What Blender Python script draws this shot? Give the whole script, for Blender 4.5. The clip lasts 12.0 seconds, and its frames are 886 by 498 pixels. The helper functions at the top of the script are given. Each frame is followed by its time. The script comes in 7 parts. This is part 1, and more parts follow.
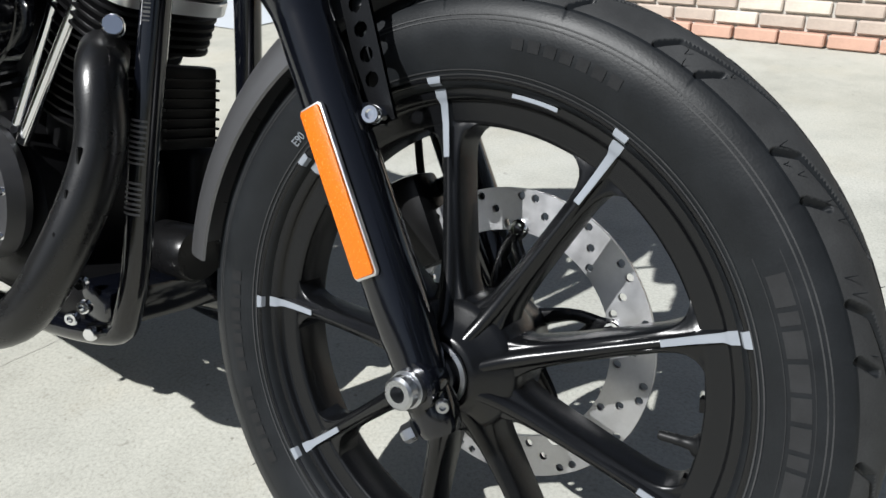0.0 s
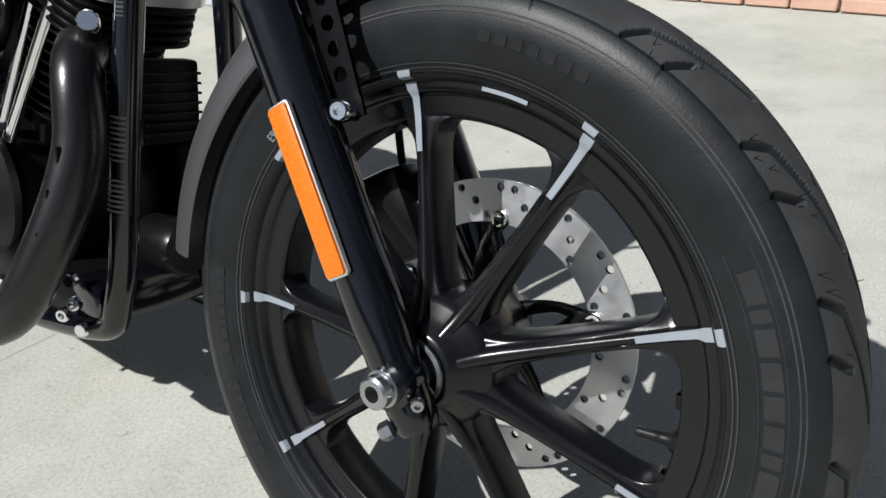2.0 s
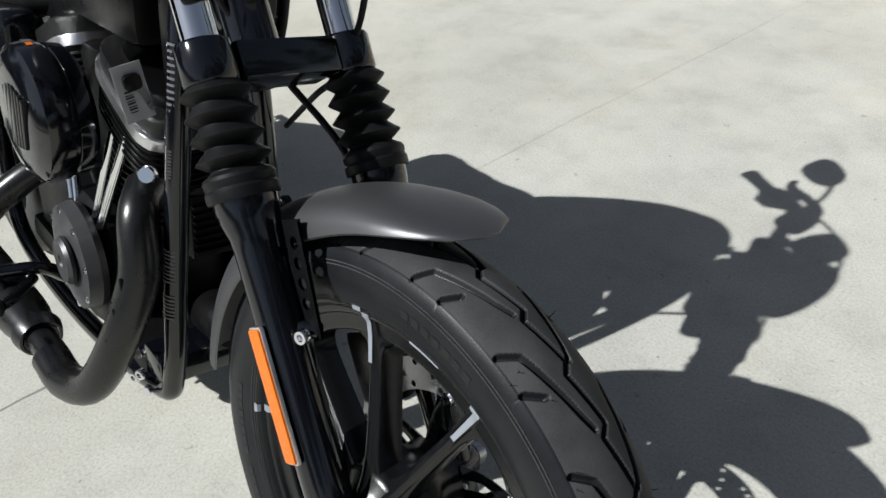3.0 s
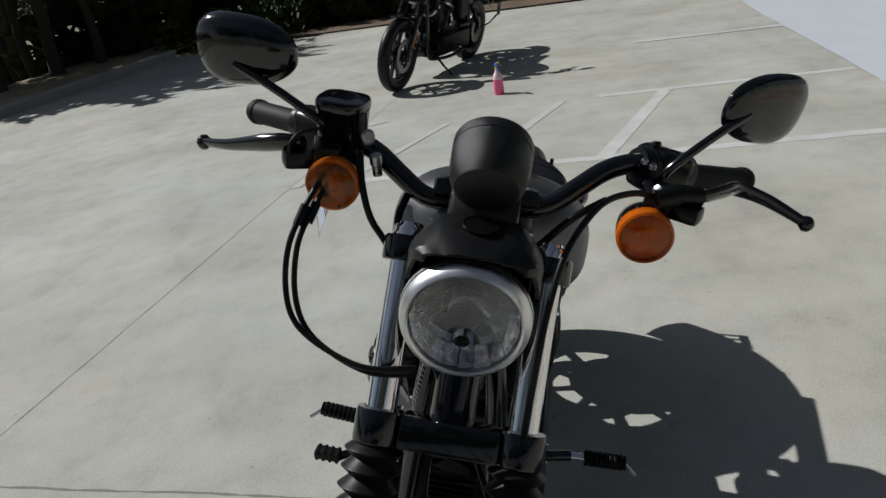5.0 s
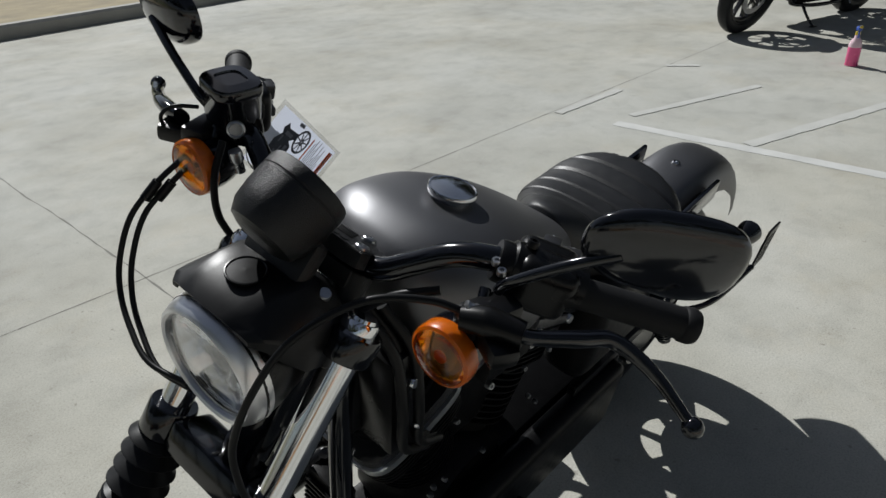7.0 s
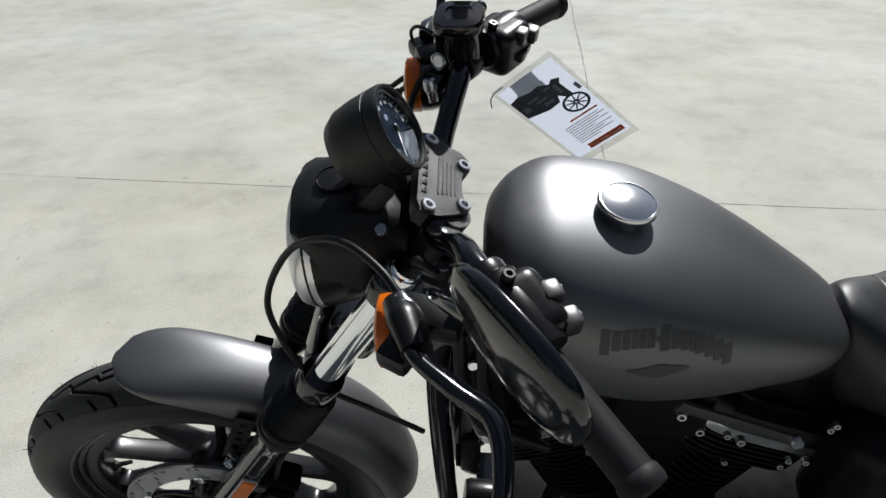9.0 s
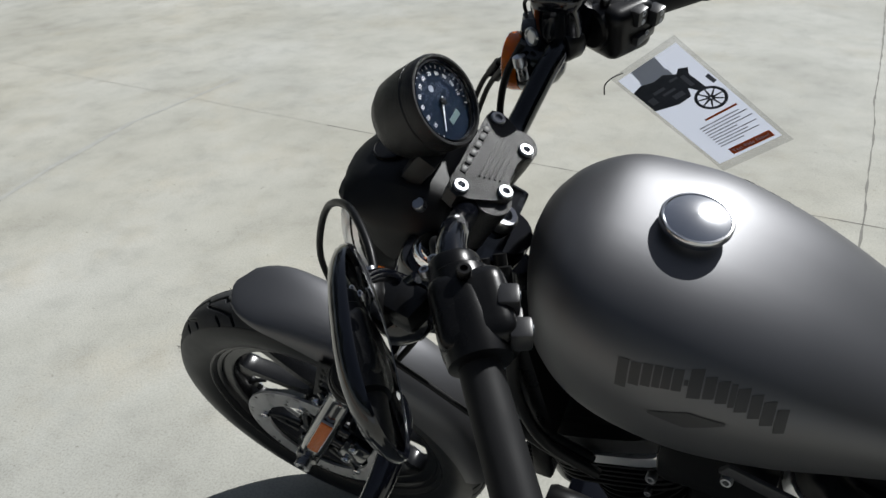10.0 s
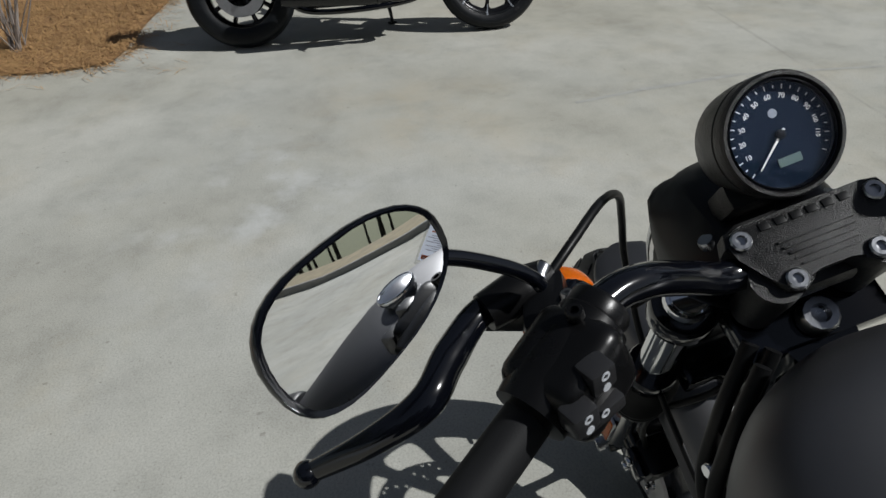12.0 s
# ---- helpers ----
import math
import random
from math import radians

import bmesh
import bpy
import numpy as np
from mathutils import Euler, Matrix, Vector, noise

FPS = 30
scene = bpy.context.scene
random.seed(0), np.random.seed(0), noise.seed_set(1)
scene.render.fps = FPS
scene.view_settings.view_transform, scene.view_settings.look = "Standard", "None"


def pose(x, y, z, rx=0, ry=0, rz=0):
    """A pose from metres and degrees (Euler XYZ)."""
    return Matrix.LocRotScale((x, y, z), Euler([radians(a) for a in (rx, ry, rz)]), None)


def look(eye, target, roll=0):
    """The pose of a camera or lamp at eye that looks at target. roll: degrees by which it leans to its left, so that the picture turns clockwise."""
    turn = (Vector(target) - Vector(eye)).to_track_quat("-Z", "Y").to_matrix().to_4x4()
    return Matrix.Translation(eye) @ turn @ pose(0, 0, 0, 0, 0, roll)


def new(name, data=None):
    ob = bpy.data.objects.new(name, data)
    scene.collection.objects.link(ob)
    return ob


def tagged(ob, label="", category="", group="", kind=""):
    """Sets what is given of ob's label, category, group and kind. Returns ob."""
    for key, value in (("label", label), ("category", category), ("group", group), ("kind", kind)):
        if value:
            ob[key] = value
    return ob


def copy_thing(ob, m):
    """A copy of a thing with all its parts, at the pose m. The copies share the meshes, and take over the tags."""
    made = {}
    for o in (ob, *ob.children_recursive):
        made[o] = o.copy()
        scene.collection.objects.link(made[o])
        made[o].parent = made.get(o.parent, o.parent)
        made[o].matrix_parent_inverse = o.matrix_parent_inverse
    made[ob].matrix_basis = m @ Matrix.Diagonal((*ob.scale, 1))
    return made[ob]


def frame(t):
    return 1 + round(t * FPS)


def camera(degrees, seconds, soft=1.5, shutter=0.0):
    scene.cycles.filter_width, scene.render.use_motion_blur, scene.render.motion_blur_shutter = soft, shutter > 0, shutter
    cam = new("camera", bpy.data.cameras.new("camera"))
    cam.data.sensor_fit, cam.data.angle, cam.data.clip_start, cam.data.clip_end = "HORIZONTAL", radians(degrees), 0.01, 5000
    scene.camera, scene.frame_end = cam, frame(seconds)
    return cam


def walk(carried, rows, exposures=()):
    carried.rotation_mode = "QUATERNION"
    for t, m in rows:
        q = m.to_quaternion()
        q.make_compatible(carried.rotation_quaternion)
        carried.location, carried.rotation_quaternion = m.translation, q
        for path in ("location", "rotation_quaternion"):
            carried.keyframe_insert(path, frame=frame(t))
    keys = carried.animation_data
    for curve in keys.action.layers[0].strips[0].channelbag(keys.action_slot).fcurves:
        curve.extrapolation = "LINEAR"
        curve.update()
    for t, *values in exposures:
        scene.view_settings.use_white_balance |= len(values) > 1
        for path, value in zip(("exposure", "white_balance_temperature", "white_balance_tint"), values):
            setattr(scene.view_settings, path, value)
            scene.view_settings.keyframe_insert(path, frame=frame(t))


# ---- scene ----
cam = camera(64.64, 12.0)
PATH = [
    (0, (0.2833, -0.3957, 0.7192), (-0.1185, 0.1878, 0.3477), -2.18),
    (0.5, (0.3188, -0.3960, 0.5720), (-0.0628, 0.2050, 0.2071), -1.13),
    (1, (0.3366, -0.4045, 0.5272), (-0.0262, 0.1930, 0.1382), -2.06),
    (1.5, (0.3438, -0.3936, 0.5586), (-0.0218, 0.1966, 0.1609), -3.75),
    (2, (0.3038, -0.3622, 0.7308), (-0.1059, 0.1984, 0.3335), -4.14),
    (2.2, (0.2998, -0.3566, 0.8260), (-0.0864, 0.2035, 0.4052), -4.26),
    (2.5, (0.3092, -0.2938, 0.9286), (-0.0829, 0.2423, 0.4826), -4.31),
    (2.9, (0.3890, -0.2181, 1.0213), (-0.0770, 0.2283, 0.5485), -5.63),
    (3, (0.4133, -0.1896, 1.0363), (-0.0715, 0.2288, 0.5567), -5.87),
    (3.5, (0.4492, -0.0836, 1.1186), (-0.1392, 0.1932, 0.6526), -8.56),
    (3.7, (0.4248, -0.0258, 1.1251), (-0.1893, 0.1955, 0.6627), -8.32),
    (5.3, (0.4266, 0.4290, 1.3256), (-0.2930, 0.2550, 1.0225), -8.76),
    (5.5, (0.3776, 0.4768, 1.3254), (-0.3388, 0.2997, 1.0166), -7.39),
    (5.6, (0.3410, 0.4972, 1.3272), (-0.3729, 0.3200, 1.0126), -6.46),
    (6, (0.2193, 0.5841, 1.3320), (-0.4756, 0.3934, 0.9845), -6.51),
    (6.5, (0.1046, 0.7088, 1.3382), (-0.5277, 0.3646, 0.9891), -3.82),
    (6.7, (0.0737, 0.7575, 1.3534), (-0.5141, 0.3556, 0.9888), -2.94),
    (8.3, (-0.2586, 0.8447, 1.2785), (-0.5613, 0.1940, 0.9250), -0.35),
    (8.5, (-0.3456, 0.9040, 1.3481), (-0.4983, 0.2342, 0.9382), -0.32),
    (9, (-0.4439, 0.9523, 1.3456), (-0.4212, 0.2693, 0.9297), -1.02),
    (9.3, (-0.5188, 0.9180, 1.3387), (-0.4432, 0.2533, 0.9000), -0.75),
    (9.5, (-0.5541, 0.8827, 1.3378), (-0.4334, 0.2271, 0.8954), -2.75),
    (10, (-0.6599, 0.8702, 1.3234), (-0.3605, 0.2634, 0.8964), -3.62),
    (10.5, (-0.7933, 0.8925, 1.3408), (-0.3253, 0.3865, 0.9347), -2.85),
    (11, (-0.8176, 0.8108, 1.3242), (-0.2691, 0.4012, 0.9102), 0.06),
    (11.5, (-0.7873, 0.7041, 1.3172), (-0.1864, 0.4190, 0.8726), -1.20),
    (12, (-0.7973, 0.6194, 1.3049), (-0.1430, 0.4901, 0.8632), -2.17),
]
EXPOSURES = [(0, 0.80), (0.5, 0.76), (1.5, 0.64), (2.5, 0.74), (3.2, 0.66), (3.7, 0.56), (5.3, -0.09), (6.5, -0.05), (8.3, 0.58), (9.5, 0.49), (10.0, 0.38), (10.5, 0.12), (12, -0.14)]
walk(cam, [(t, look(eye, target, roll)) for t, eye, target, roll in PATH], EXPOSURES)

# world and sun
SUN_WAY = Vector((0.370, 0.938, -1.0)).normalized()
world = bpy.data.worlds.new("sky")
scene.world = world
world.use_nodes = True
wn = world.node_tree
sky = wn.nodes.new("ShaderNodeTexSky")
sky.sky_type, sky.sun_disc = "NISHITA", False
sky.ozone_density, sky.dust_density = 1.6, 0.6
sky.sun_elevation = math.asin(-SUN_WAY.z)
sky.sun_rotation = math.atan2(-SUN_WAY.x, -SUN_WAY.y)
haze = wn.nodes.new("ShaderNodeHueSaturation")
haze.inputs["Saturation"].default_value = 0.62
wn.links.new(sky.outputs[0], haze.inputs["Color"])
wn.links.new(haze.outputs[0], wn.nodes["Background"].inputs[0])
wn.nodes["Background"].inputs[1].default_value = 0.040
sun = new("sun", bpy.data.lights.new("sun", "SUN"))
sun.data.energy, sun.data.angle, sun.data.color = 3.98, radians(0.55), (0.978, 0.985, 0.980)
sun.matrix_world = look((0, 0, 12), Vector((0, 0, 12)) + SUN_WAY)


# ---- materials ----
def material(name, color, rough=0.5, metal=0.0, var=0.15, scale=40.0, bump=0.0, bump_scale=300.0, coat=0.0, rvar=0.1, tint=None, spec=0.5):
    """A surface with blotches at one scale, fine grain at another, and a little relief."""
    m = bpy.data.materials.new(name)
    m.use_nodes = True
    nt = m.node_tree
    b = nt.nodes["Principled BSDF"]
    co = nt.nodes.new("ShaderNodeTexCoord")
    n1 = nt.nodes.new("ShaderNodeTexNoise")
    n1.inputs["Scale"].default_value, n1.inputs["Detail"].default_value = scale, 5
    n2 = nt.nodes.new("ShaderNodeTexNoise")
    n2.inputs["Scale"].default_value, n2.inputs["Detail"].default_value = bump_scale, 3
    nt.links.new(co.outputs["Object"], n1.inputs["Vector"])
    nt.links.new(co.outputs["Object"], n2.inputs["Vector"])
    mix = nt.nodes.new("ShaderNodeMix")
    mix.data_type = "RGBA"
    lo = [c * (1 - var) for c in color]
    hi = [min(1, c * (1 + var)) for c in (tint or color)]
    mix.inputs[6].default_value, mix.inputs[7].default_value = (*lo, 1), (*hi, 1)
    add = nt.nodes.new("ShaderNodeMath")
    add.operation = "MULTIPLY_ADD"
    add.inputs[1].default_value, add.inputs[2].default_value = 0.35, -0.17
    nt.links.new(n2.outputs[0], add.inputs[0])
    tot = nt.nodes.new("ShaderNodeMath")
    nt.links.new(n1.outputs[0], tot.inputs[0])
    nt.links.new(add.outputs[0], tot.inputs[1])
    nt.links.new(tot.outputs[0], mix.inputs[0])
    nt.links.new(mix.outputs[2], b.inputs["Base Color"])
    rr = nt.nodes.new("ShaderNodeMapRange")
    rr.inputs["To Min"].default_value, rr.inputs["To Max"].default_value = max(0.02, rough - rvar), min(1, rough + rvar)
    nt.links.new(n1.outputs[0], rr.inputs["Value"])
    nt.links.new(rr.outputs[0], b.inputs["Roughness"])
    b.inputs["Metallic"].default_value = metal
    b.inputs["Specular IOR Level"].default_value = spec
    b.inputs["Coat Weight"].default_value, b.inputs["Coat Roughness"].default_value = coat, 0.06
    if bump:
        bp = nt.nodes.new("ShaderNodeBump")
        bp.inputs["Strength"].default_value, bp.inputs["Distance"].default_value = bump, 0.002
        nt.links.new(n2.outputs[0], bp.inputs["Height"])
        nt.links.new(bp.outputs[0], b.inputs["Normal"])
    return m


def glass(name, color, rough=0.02):
    m = bpy.data.materials.new(name)
    m.use_nodes = True
    b = m.node_tree.nodes["Principled BSDF"]
    b.inputs["Base Color"].default_value = (*color, 1)
    b.inputs["Roughness"].default_value = rough
    b.inputs["Transmission Weight"].default_value = 1.0
    b.inputs["IOR"].default_value = 1.45
    return m


RUBBER = material("tyre_rubber", (0.0078, 0.0088, 0.0100), 0.41, 0, 0.35, 30, 0.07, 500, spec=0.20, tint=(0.0098, 0.0112, 0.0128))
TREAD = material("dusty_tread_rubber", (0.019, 0.0198, 0.0210), 0.6, 0, 0.45, 22, 0.12, 600, spec=0.15, tint=(0.040, 0.041, 0.042))
RUBBER_MARK = material("plain_tyre_lettering", (0.0125, 0.013, 0.014), 0.42, 0, 0.3, 60, 0.05, 500, spec=0.2)
RUBBER_WORN = material("tyre_lettering", (0.0165, 0.0172, 0.0185), 0.5, 0, 0.3, 60, 0.05, 500, spec=0.25)
BOOT = material("boot_rubber", (0.006, 0.0063, 0.0068), 0.42, 0, 0.3, 30, 0.04, 300, spec=0.2)
SATIN = material("satin_black", (0.0040, 0.0043, 0.0050), 0.25, 0, 0.15, 20, 0.04, 900, spec=0.36, rvar=0.05)
GLOSS = material("gloss_black", (0.0025, 0.003, 0.005), 0.12, 0, 0.2, 12, 0, 300, 0.25, 0.04)
PLASTIC = material("black_plastic", (0.0042, 0.0042, 0.0045), 0.30, 0, 0.2, 30, 0.04, 1200, spec=0.25)
WRINKLE = material("wrinkle_black", (0.009, 0.009, 0.0094), 0.34, 0, 0.3, 150, 0.45, 900, spec=0.40)
CHROME = material("chrome", (0.83, 0.84, 0.86), 0.07, 1, 0.04, 15, 0, 300, 0, 0.03)
STEEL = material("zinc_steel", (0.42, 0.43, 0.45), 0.3, 1, 0.12, 60, 0.08, 400)
DISC = material("brake_disc_steel", (0.56, 0.56, 0.57), 0.42, 1, 0.16, 70, 0.02, 300)
ALU = material("brushed_aluminium", (0.80, 0.80, 0.81), 0.36, 1, 0.08, 30, 0.05, 500)
DENIM = material("charcoal_denim_paint", (0.134, 0.135, 0.141), 0.46, 0.87, 0.06, 8, 0.02, 1800, 0, 0.02)
LEATHER = material("black_vinyl", (0.010, 0.0105, 0.0115), 0.45, 0, 0.2, 40, 0.14, 700, spec=0.5)
TAPE = material("pale_grey_decal", (0.22, 0.24, 0.27), 0.32, 0, 0.06, 40)
ENGINE = material("engine_black_powder", (0.0042, 0.0042, 0.0046), 0.38, 0, 0.25, 60, 0.10, 900, spec=0.13)
ENGINE_GREY = material("engine_dark_grey", (0.05, 0.05, 0.053), 0.4, 0.3, 0.15, 60, 0.1, 900)
PIPE = material("pipe_black", (0.0058, 0.0058, 0.0062), 0.28, 0, 0.2, 25, 0.06, 500, spec=0.50, rvar=0.06)
ORANGE = material("amber_reflector", (0.62, 0.135, 0.004), 0.25, 0, 0.3, 500, 0.35, 900)
AMBER_RIM = material("deep_amber_plastic", (0.90, 0.19, 0.005), 0.18, 0, 0.2, 200, 0.2, 900)
AMBER = glass("amber_lens", (1.0, 0.50, 0.015), 0.01)
AMBER_RIM.node_tree.nodes["Principled BSDF"].inputs["Transmission Weight"].default_value = 0.45
BOWL = material("signal_bowl_silver", (0.9, 0.9, 0.9), 0.12, 1, 0.03, 60)
AMBER.node_tree.nodes["Principled BSDF"].inputs["Transmission Weight"].default_value = 1.0
LENS = glass("clear_lens", (0.97, 0.98, 1.0), 0.01)
MIRROR = material("mirror_glass", (0.9, 0.91, 0.92), 0.01, 1, 0.0, 10, 0, 300, 0, 0.0)
MARK_DARK = material("dark_tank_lettering", (0.03, 0.03, 0.032), 0.5, 0, 0.1, 60)
# White paper, with the shade it sits in put into a greyer colour.
PAPER = material("shaded_white_paper", (0.34, 0.34, 0.36), 0.5, 0, 0.04, 12)
WHITE = material("white_print", (0.82, 0.82, 0.82), 0.5, 0, 0.03, 60)
# Black dial; the sky's blue reflection in its glass is mixed into the colour.
DIAL = material("dial_sky_tinted_black", (0.003, 0.009, 0.022), 0.6, 0, 0.1, 60, spec=0.04)


def concrete():
    m = bpy.data.materials.new("concrete")
    m.use_nodes = True
    nt = m.node_tree
    b = nt.nodes["Principled BSDF"]
    co = nt.nodes.new("ShaderNodeTexCoord")

    def noise_at(scale, detail, rough=0.55):
        n = nt.nodes.new("ShaderNodeTexNoise")
        n.inputs["Scale"].default_value, n.inputs["Detail"].default_value, n.inputs["Roughness"].default_value = scale, detail, rough
        nt.links.new(co.outputs["Object"], n.inputs["Vector"])
        return n.outputs[0]

    def ramp(value, stops):
        r = nt.nodes.new("ShaderNodeValToRGB")
        e = r.color_ramp.elements
        for k, (p, c) in enumerate(stops):
            el = e[k] if k < 2 else e.new(p)
            el.position, el.color = p, (*c, 1)
        nt.links.new(value, r.inputs[0])
        return r.outputs[0]

    def mult(a, c, f=1.0):
        x = nt.nodes.new("ShaderNodeMix")
        x.data_type, x.blend_type = "RGBA", "MULTIPLY"
        x.inputs[0].default_value = f
        nt.links.new(a, x.inputs[6])
        nt.links.new(c, x.inputs[7])
        return x.outputs[2]

    base = ramp(noise_at(0.9, 6, 0.6), [(0.3, (0.350, 0.348, 0.312)), (0.5, (0.423, 0.424, 0.386)), (0.72, (0.492, 0.493, 0.458))])
    blot = ramp(noise_at(4.5, 7, 0.68), [(0.3, (0.84, 0.84, 0.84)), (0.5, (1, 1, 1)), (0.75, (1.09, 1.09, 1.09))])
    warm = ramp(noise_at(0.35, 3), [(0.4, (1, 1, 1)), (0.68, (1.0, 0.97, 0.91))])
    grain = ramp(noise_at(170, 4, 0.75), [(0.3, (0.74, 0.74, 0.73)), (0.5, (1, 1, 1)), (0.7, (1.15, 1.15, 1.15))])
    spots = ramp(noise_at(28, 2), [(0.24, (0.72, 0.71, 0.7)), (0.3, (1, 1, 1))])
    rust = ramp(noise_at(1.7, 8, 0.72), [(0.52, (1, 1, 1)), (0.68, (0.985, 0.955, 0.91)), (0.82, (0.94, 0.90, 0.84))])
    pock = ramp(noise_at(75, 2, 0.4), [(0.20, (0.55, 0.54, 0.52)), (0.27, (1, 1, 1))])
    c = mult(mult(mult(mult(mult(mult(base, blot), warm), grain), spots), rust), pock)
    def stain(col, at, reach, noise, lo, hi, tone, strength):
        """A spilled patch with a ragged edge round a place."""
        near = nt.nodes.new("ShaderNodeVectorMath")
        near.operation = "DISTANCE"
        near.inputs[1].default_value = (*at, 0)
        nt.links.new(co.outputs["Object"], near.inputs[0])
        fall = nt.nodes.new("ShaderNodeMapRange")
        fall.inputs["From Min"].default_value, fall.inputs["From Max"].default_value = reach * 0.2, reach
        fall.inputs["To Min"].default_value, fall.inputs["To Max"].default_value = strength, 0.0
        nt.links.new(near.outputs["Value"], fall.inputs["Value"])
        cut = nt.nodes.new("ShaderNodeMapRange")
        cut.inputs["From Min"].default_value, cut.inputs["From Max"].default_value = lo, hi
        nt.links.new(noise, cut.inputs["Value"])
        both = nt.nodes.new("ShaderNodeMath")
        both.operation = "MULTIPLY"
        nt.links.new(fall.outputs[0], both.inputs[0])
        nt.links.new(cut.outputs[0], both.inputs[1])
        x = nt.nodes.new("ShaderNodeMix")
        x.data_type = "RGBA"
        x.inputs[7].default_value = (*tone, 1)
        nt.links.new(both.outputs[0], x.inputs[0])
        nt.links.new(col, x.inputs[6])
        return x.outputs[2]

    ragged = noise_at(3.2, 6, 0.62)
    c = stain(c, (1.60, 0.85), 0.80, ragged, 0.50, 0.66, (0.54, 0.55, 0.54), 0.75)
    c = stain(c, (2.35, 0.1), 0.7, ragged, 0.40, 0.62, (0.47, 0.41, 0.30), 0.45)
    c = stain(c, (-0.5, 1.9), 1.2, ragged, 0.45, 0.65, (0.52, 0.50, 0.43), 0.35)
    nt.links.new(c, b.inputs["Base Color"])
    b.inputs["Roughness"].default_value = 0.85
    b.inputs["Specular IOR Level"].default_value = 0.3
    bp = nt.nodes.new("ShaderNodeBump")
    bp.inputs["Strength"].default_value, bp.inputs["Distance"].default_value = 0.25, 0.002
    nt.links.new(noise_at(160, 4, 0.7), bp.inputs["Height"])
    nt.links.new(bp.outputs[0], b.inputs["Normal"])
    return m


CONCRETE = concrete()
JOINT = material("dark_joint", (0.19, 0.185, 0.165), 0.9, 0, 0.4, 30, 0.3, 200)
LINE_PAINT = material("worn_white_paint", (0.47, 0.475, 0.45), 0.75, 0, 0.16, 7, 0.3, 200, tint=(0.56, 0.565, 0.545))
LINE_WORN = material("faded_white_paint", (0.43, 0.432, 0.40), 0.8, 0, 0.12, 7, 0.3, 200, tint=(0.50, 0.503, 0.475))
PALE_CONCRETE = material("pale_concrete", (0.50, 0.53, 0.56), 0.85, 0, 0.07, 3, 0.2, 200)


# ---- mesh helpers ----
def smooth(bm, angle=40):
    for f in bm.faces:
        f.smooth = True
    lim = radians(angle)
    for e in bm.edges:
        e.smooth = not (len(e.link_faces) == 2 and e.calc_face_angle(0) > lim)
    return bm


def part(name, bm, mat, parent=None, label="", angle=40, matrix=None):
    me = bpy.data.meshes.new(name)
    bmesh.ops.recalc_face_normals(bm, faces=bm.faces)
    smooth(bm, angle)
    bm.to_mesh(me)
    bm.free()
    me.materials.append(mat)
    ob = new(name, me)
    if parent is not None:
        ob.parent = parent
    if matrix is not None:
        ob.matrix_basis = matrix
    if label:
        ob["label"] = label
    return ob


def thing(name, matrix, label, category, group="", kind=""):
    ob = new(name)
    ob.empty_display_size = 0.1
    ob.matrix_basis = matrix
    return tagged(ob, label, category, group, kind)


def grid_mesh(bm, rings, closed_u=True, cap=True):
    """Joins rings of points, each with the same count, into one skin."""
    vs = [[bm.verts.new(p) for p in ring] for ring in rings]
    n = len(vs[0])
    for a, b in zip(vs, vs[1:]):
        for i in range(n if closed_u else n - 1):
            j = (i + 1) % n
            bm.faces.new((a[i], a[j], b[j], b[i]))
    if cap and closed_u:
        bm.faces.new(vs[0])
        bm.faces.new(vs[-1])
    return bm


def basis(axis):
    z = Vector(axis).normalized()
    x = z.orthogonal().normalized()
    if abs(z.y) < 0.9:
        x = Vector((0, 1, 0)).cross(z).normalized()
    return x, z.cross(x), z


def lathe(profile, origin=(0, 0, 0), axis=(0, 0, 1), n=32, bm=None, closed=False):
    """Turns (radius, height) points round an axis."""
    bm = bm or bmesh.new()
    x, y, z = basis(axis)
    o = Vector(origin)
    rings = []
    for r, h in profile:
        rings.append([o + z * h + (x * math.cos(a) + y * math.sin(a)) * max(r, 1e-5) for a in (2 * math.pi * k / n for k in range(n))])
    if closed:
        rings.append(rings[0])
        vs = [[bm.verts.new(p) for p in ring] for ring in rings[:-1]]
        vs.append(vs[0])
        for a, b in zip(vs, vs[1:]):
            for i in range(n):
                bm.faces.new((a[i], a[(i + 1) % n], b[(i + 1) % n], b[i]))
        return bm
    return grid_mesh(bm, rings)


def spline(points, steps=8):
    """Catmull-Rom through the points."""
    ps = [Vector(p) for p in points]
    if len(ps) < 3:
        return ps
    ps = [2 * ps[0] - ps[1]] + ps + [2 * ps[-1] - ps[-2]]
    out = []
    for a, b, c, d in zip(ps, ps[1:], ps[2:], ps[3:]):
        for k in range(steps):
            t = k / steps
            out.append(0.5 * (2 * b + (c - a) * t + (2 * a - 5 * b + 4 * c - d) * t * t + (3 * b - a - 3 * c + d) * t ** 3))
    out.append(ps[-2])
    return out


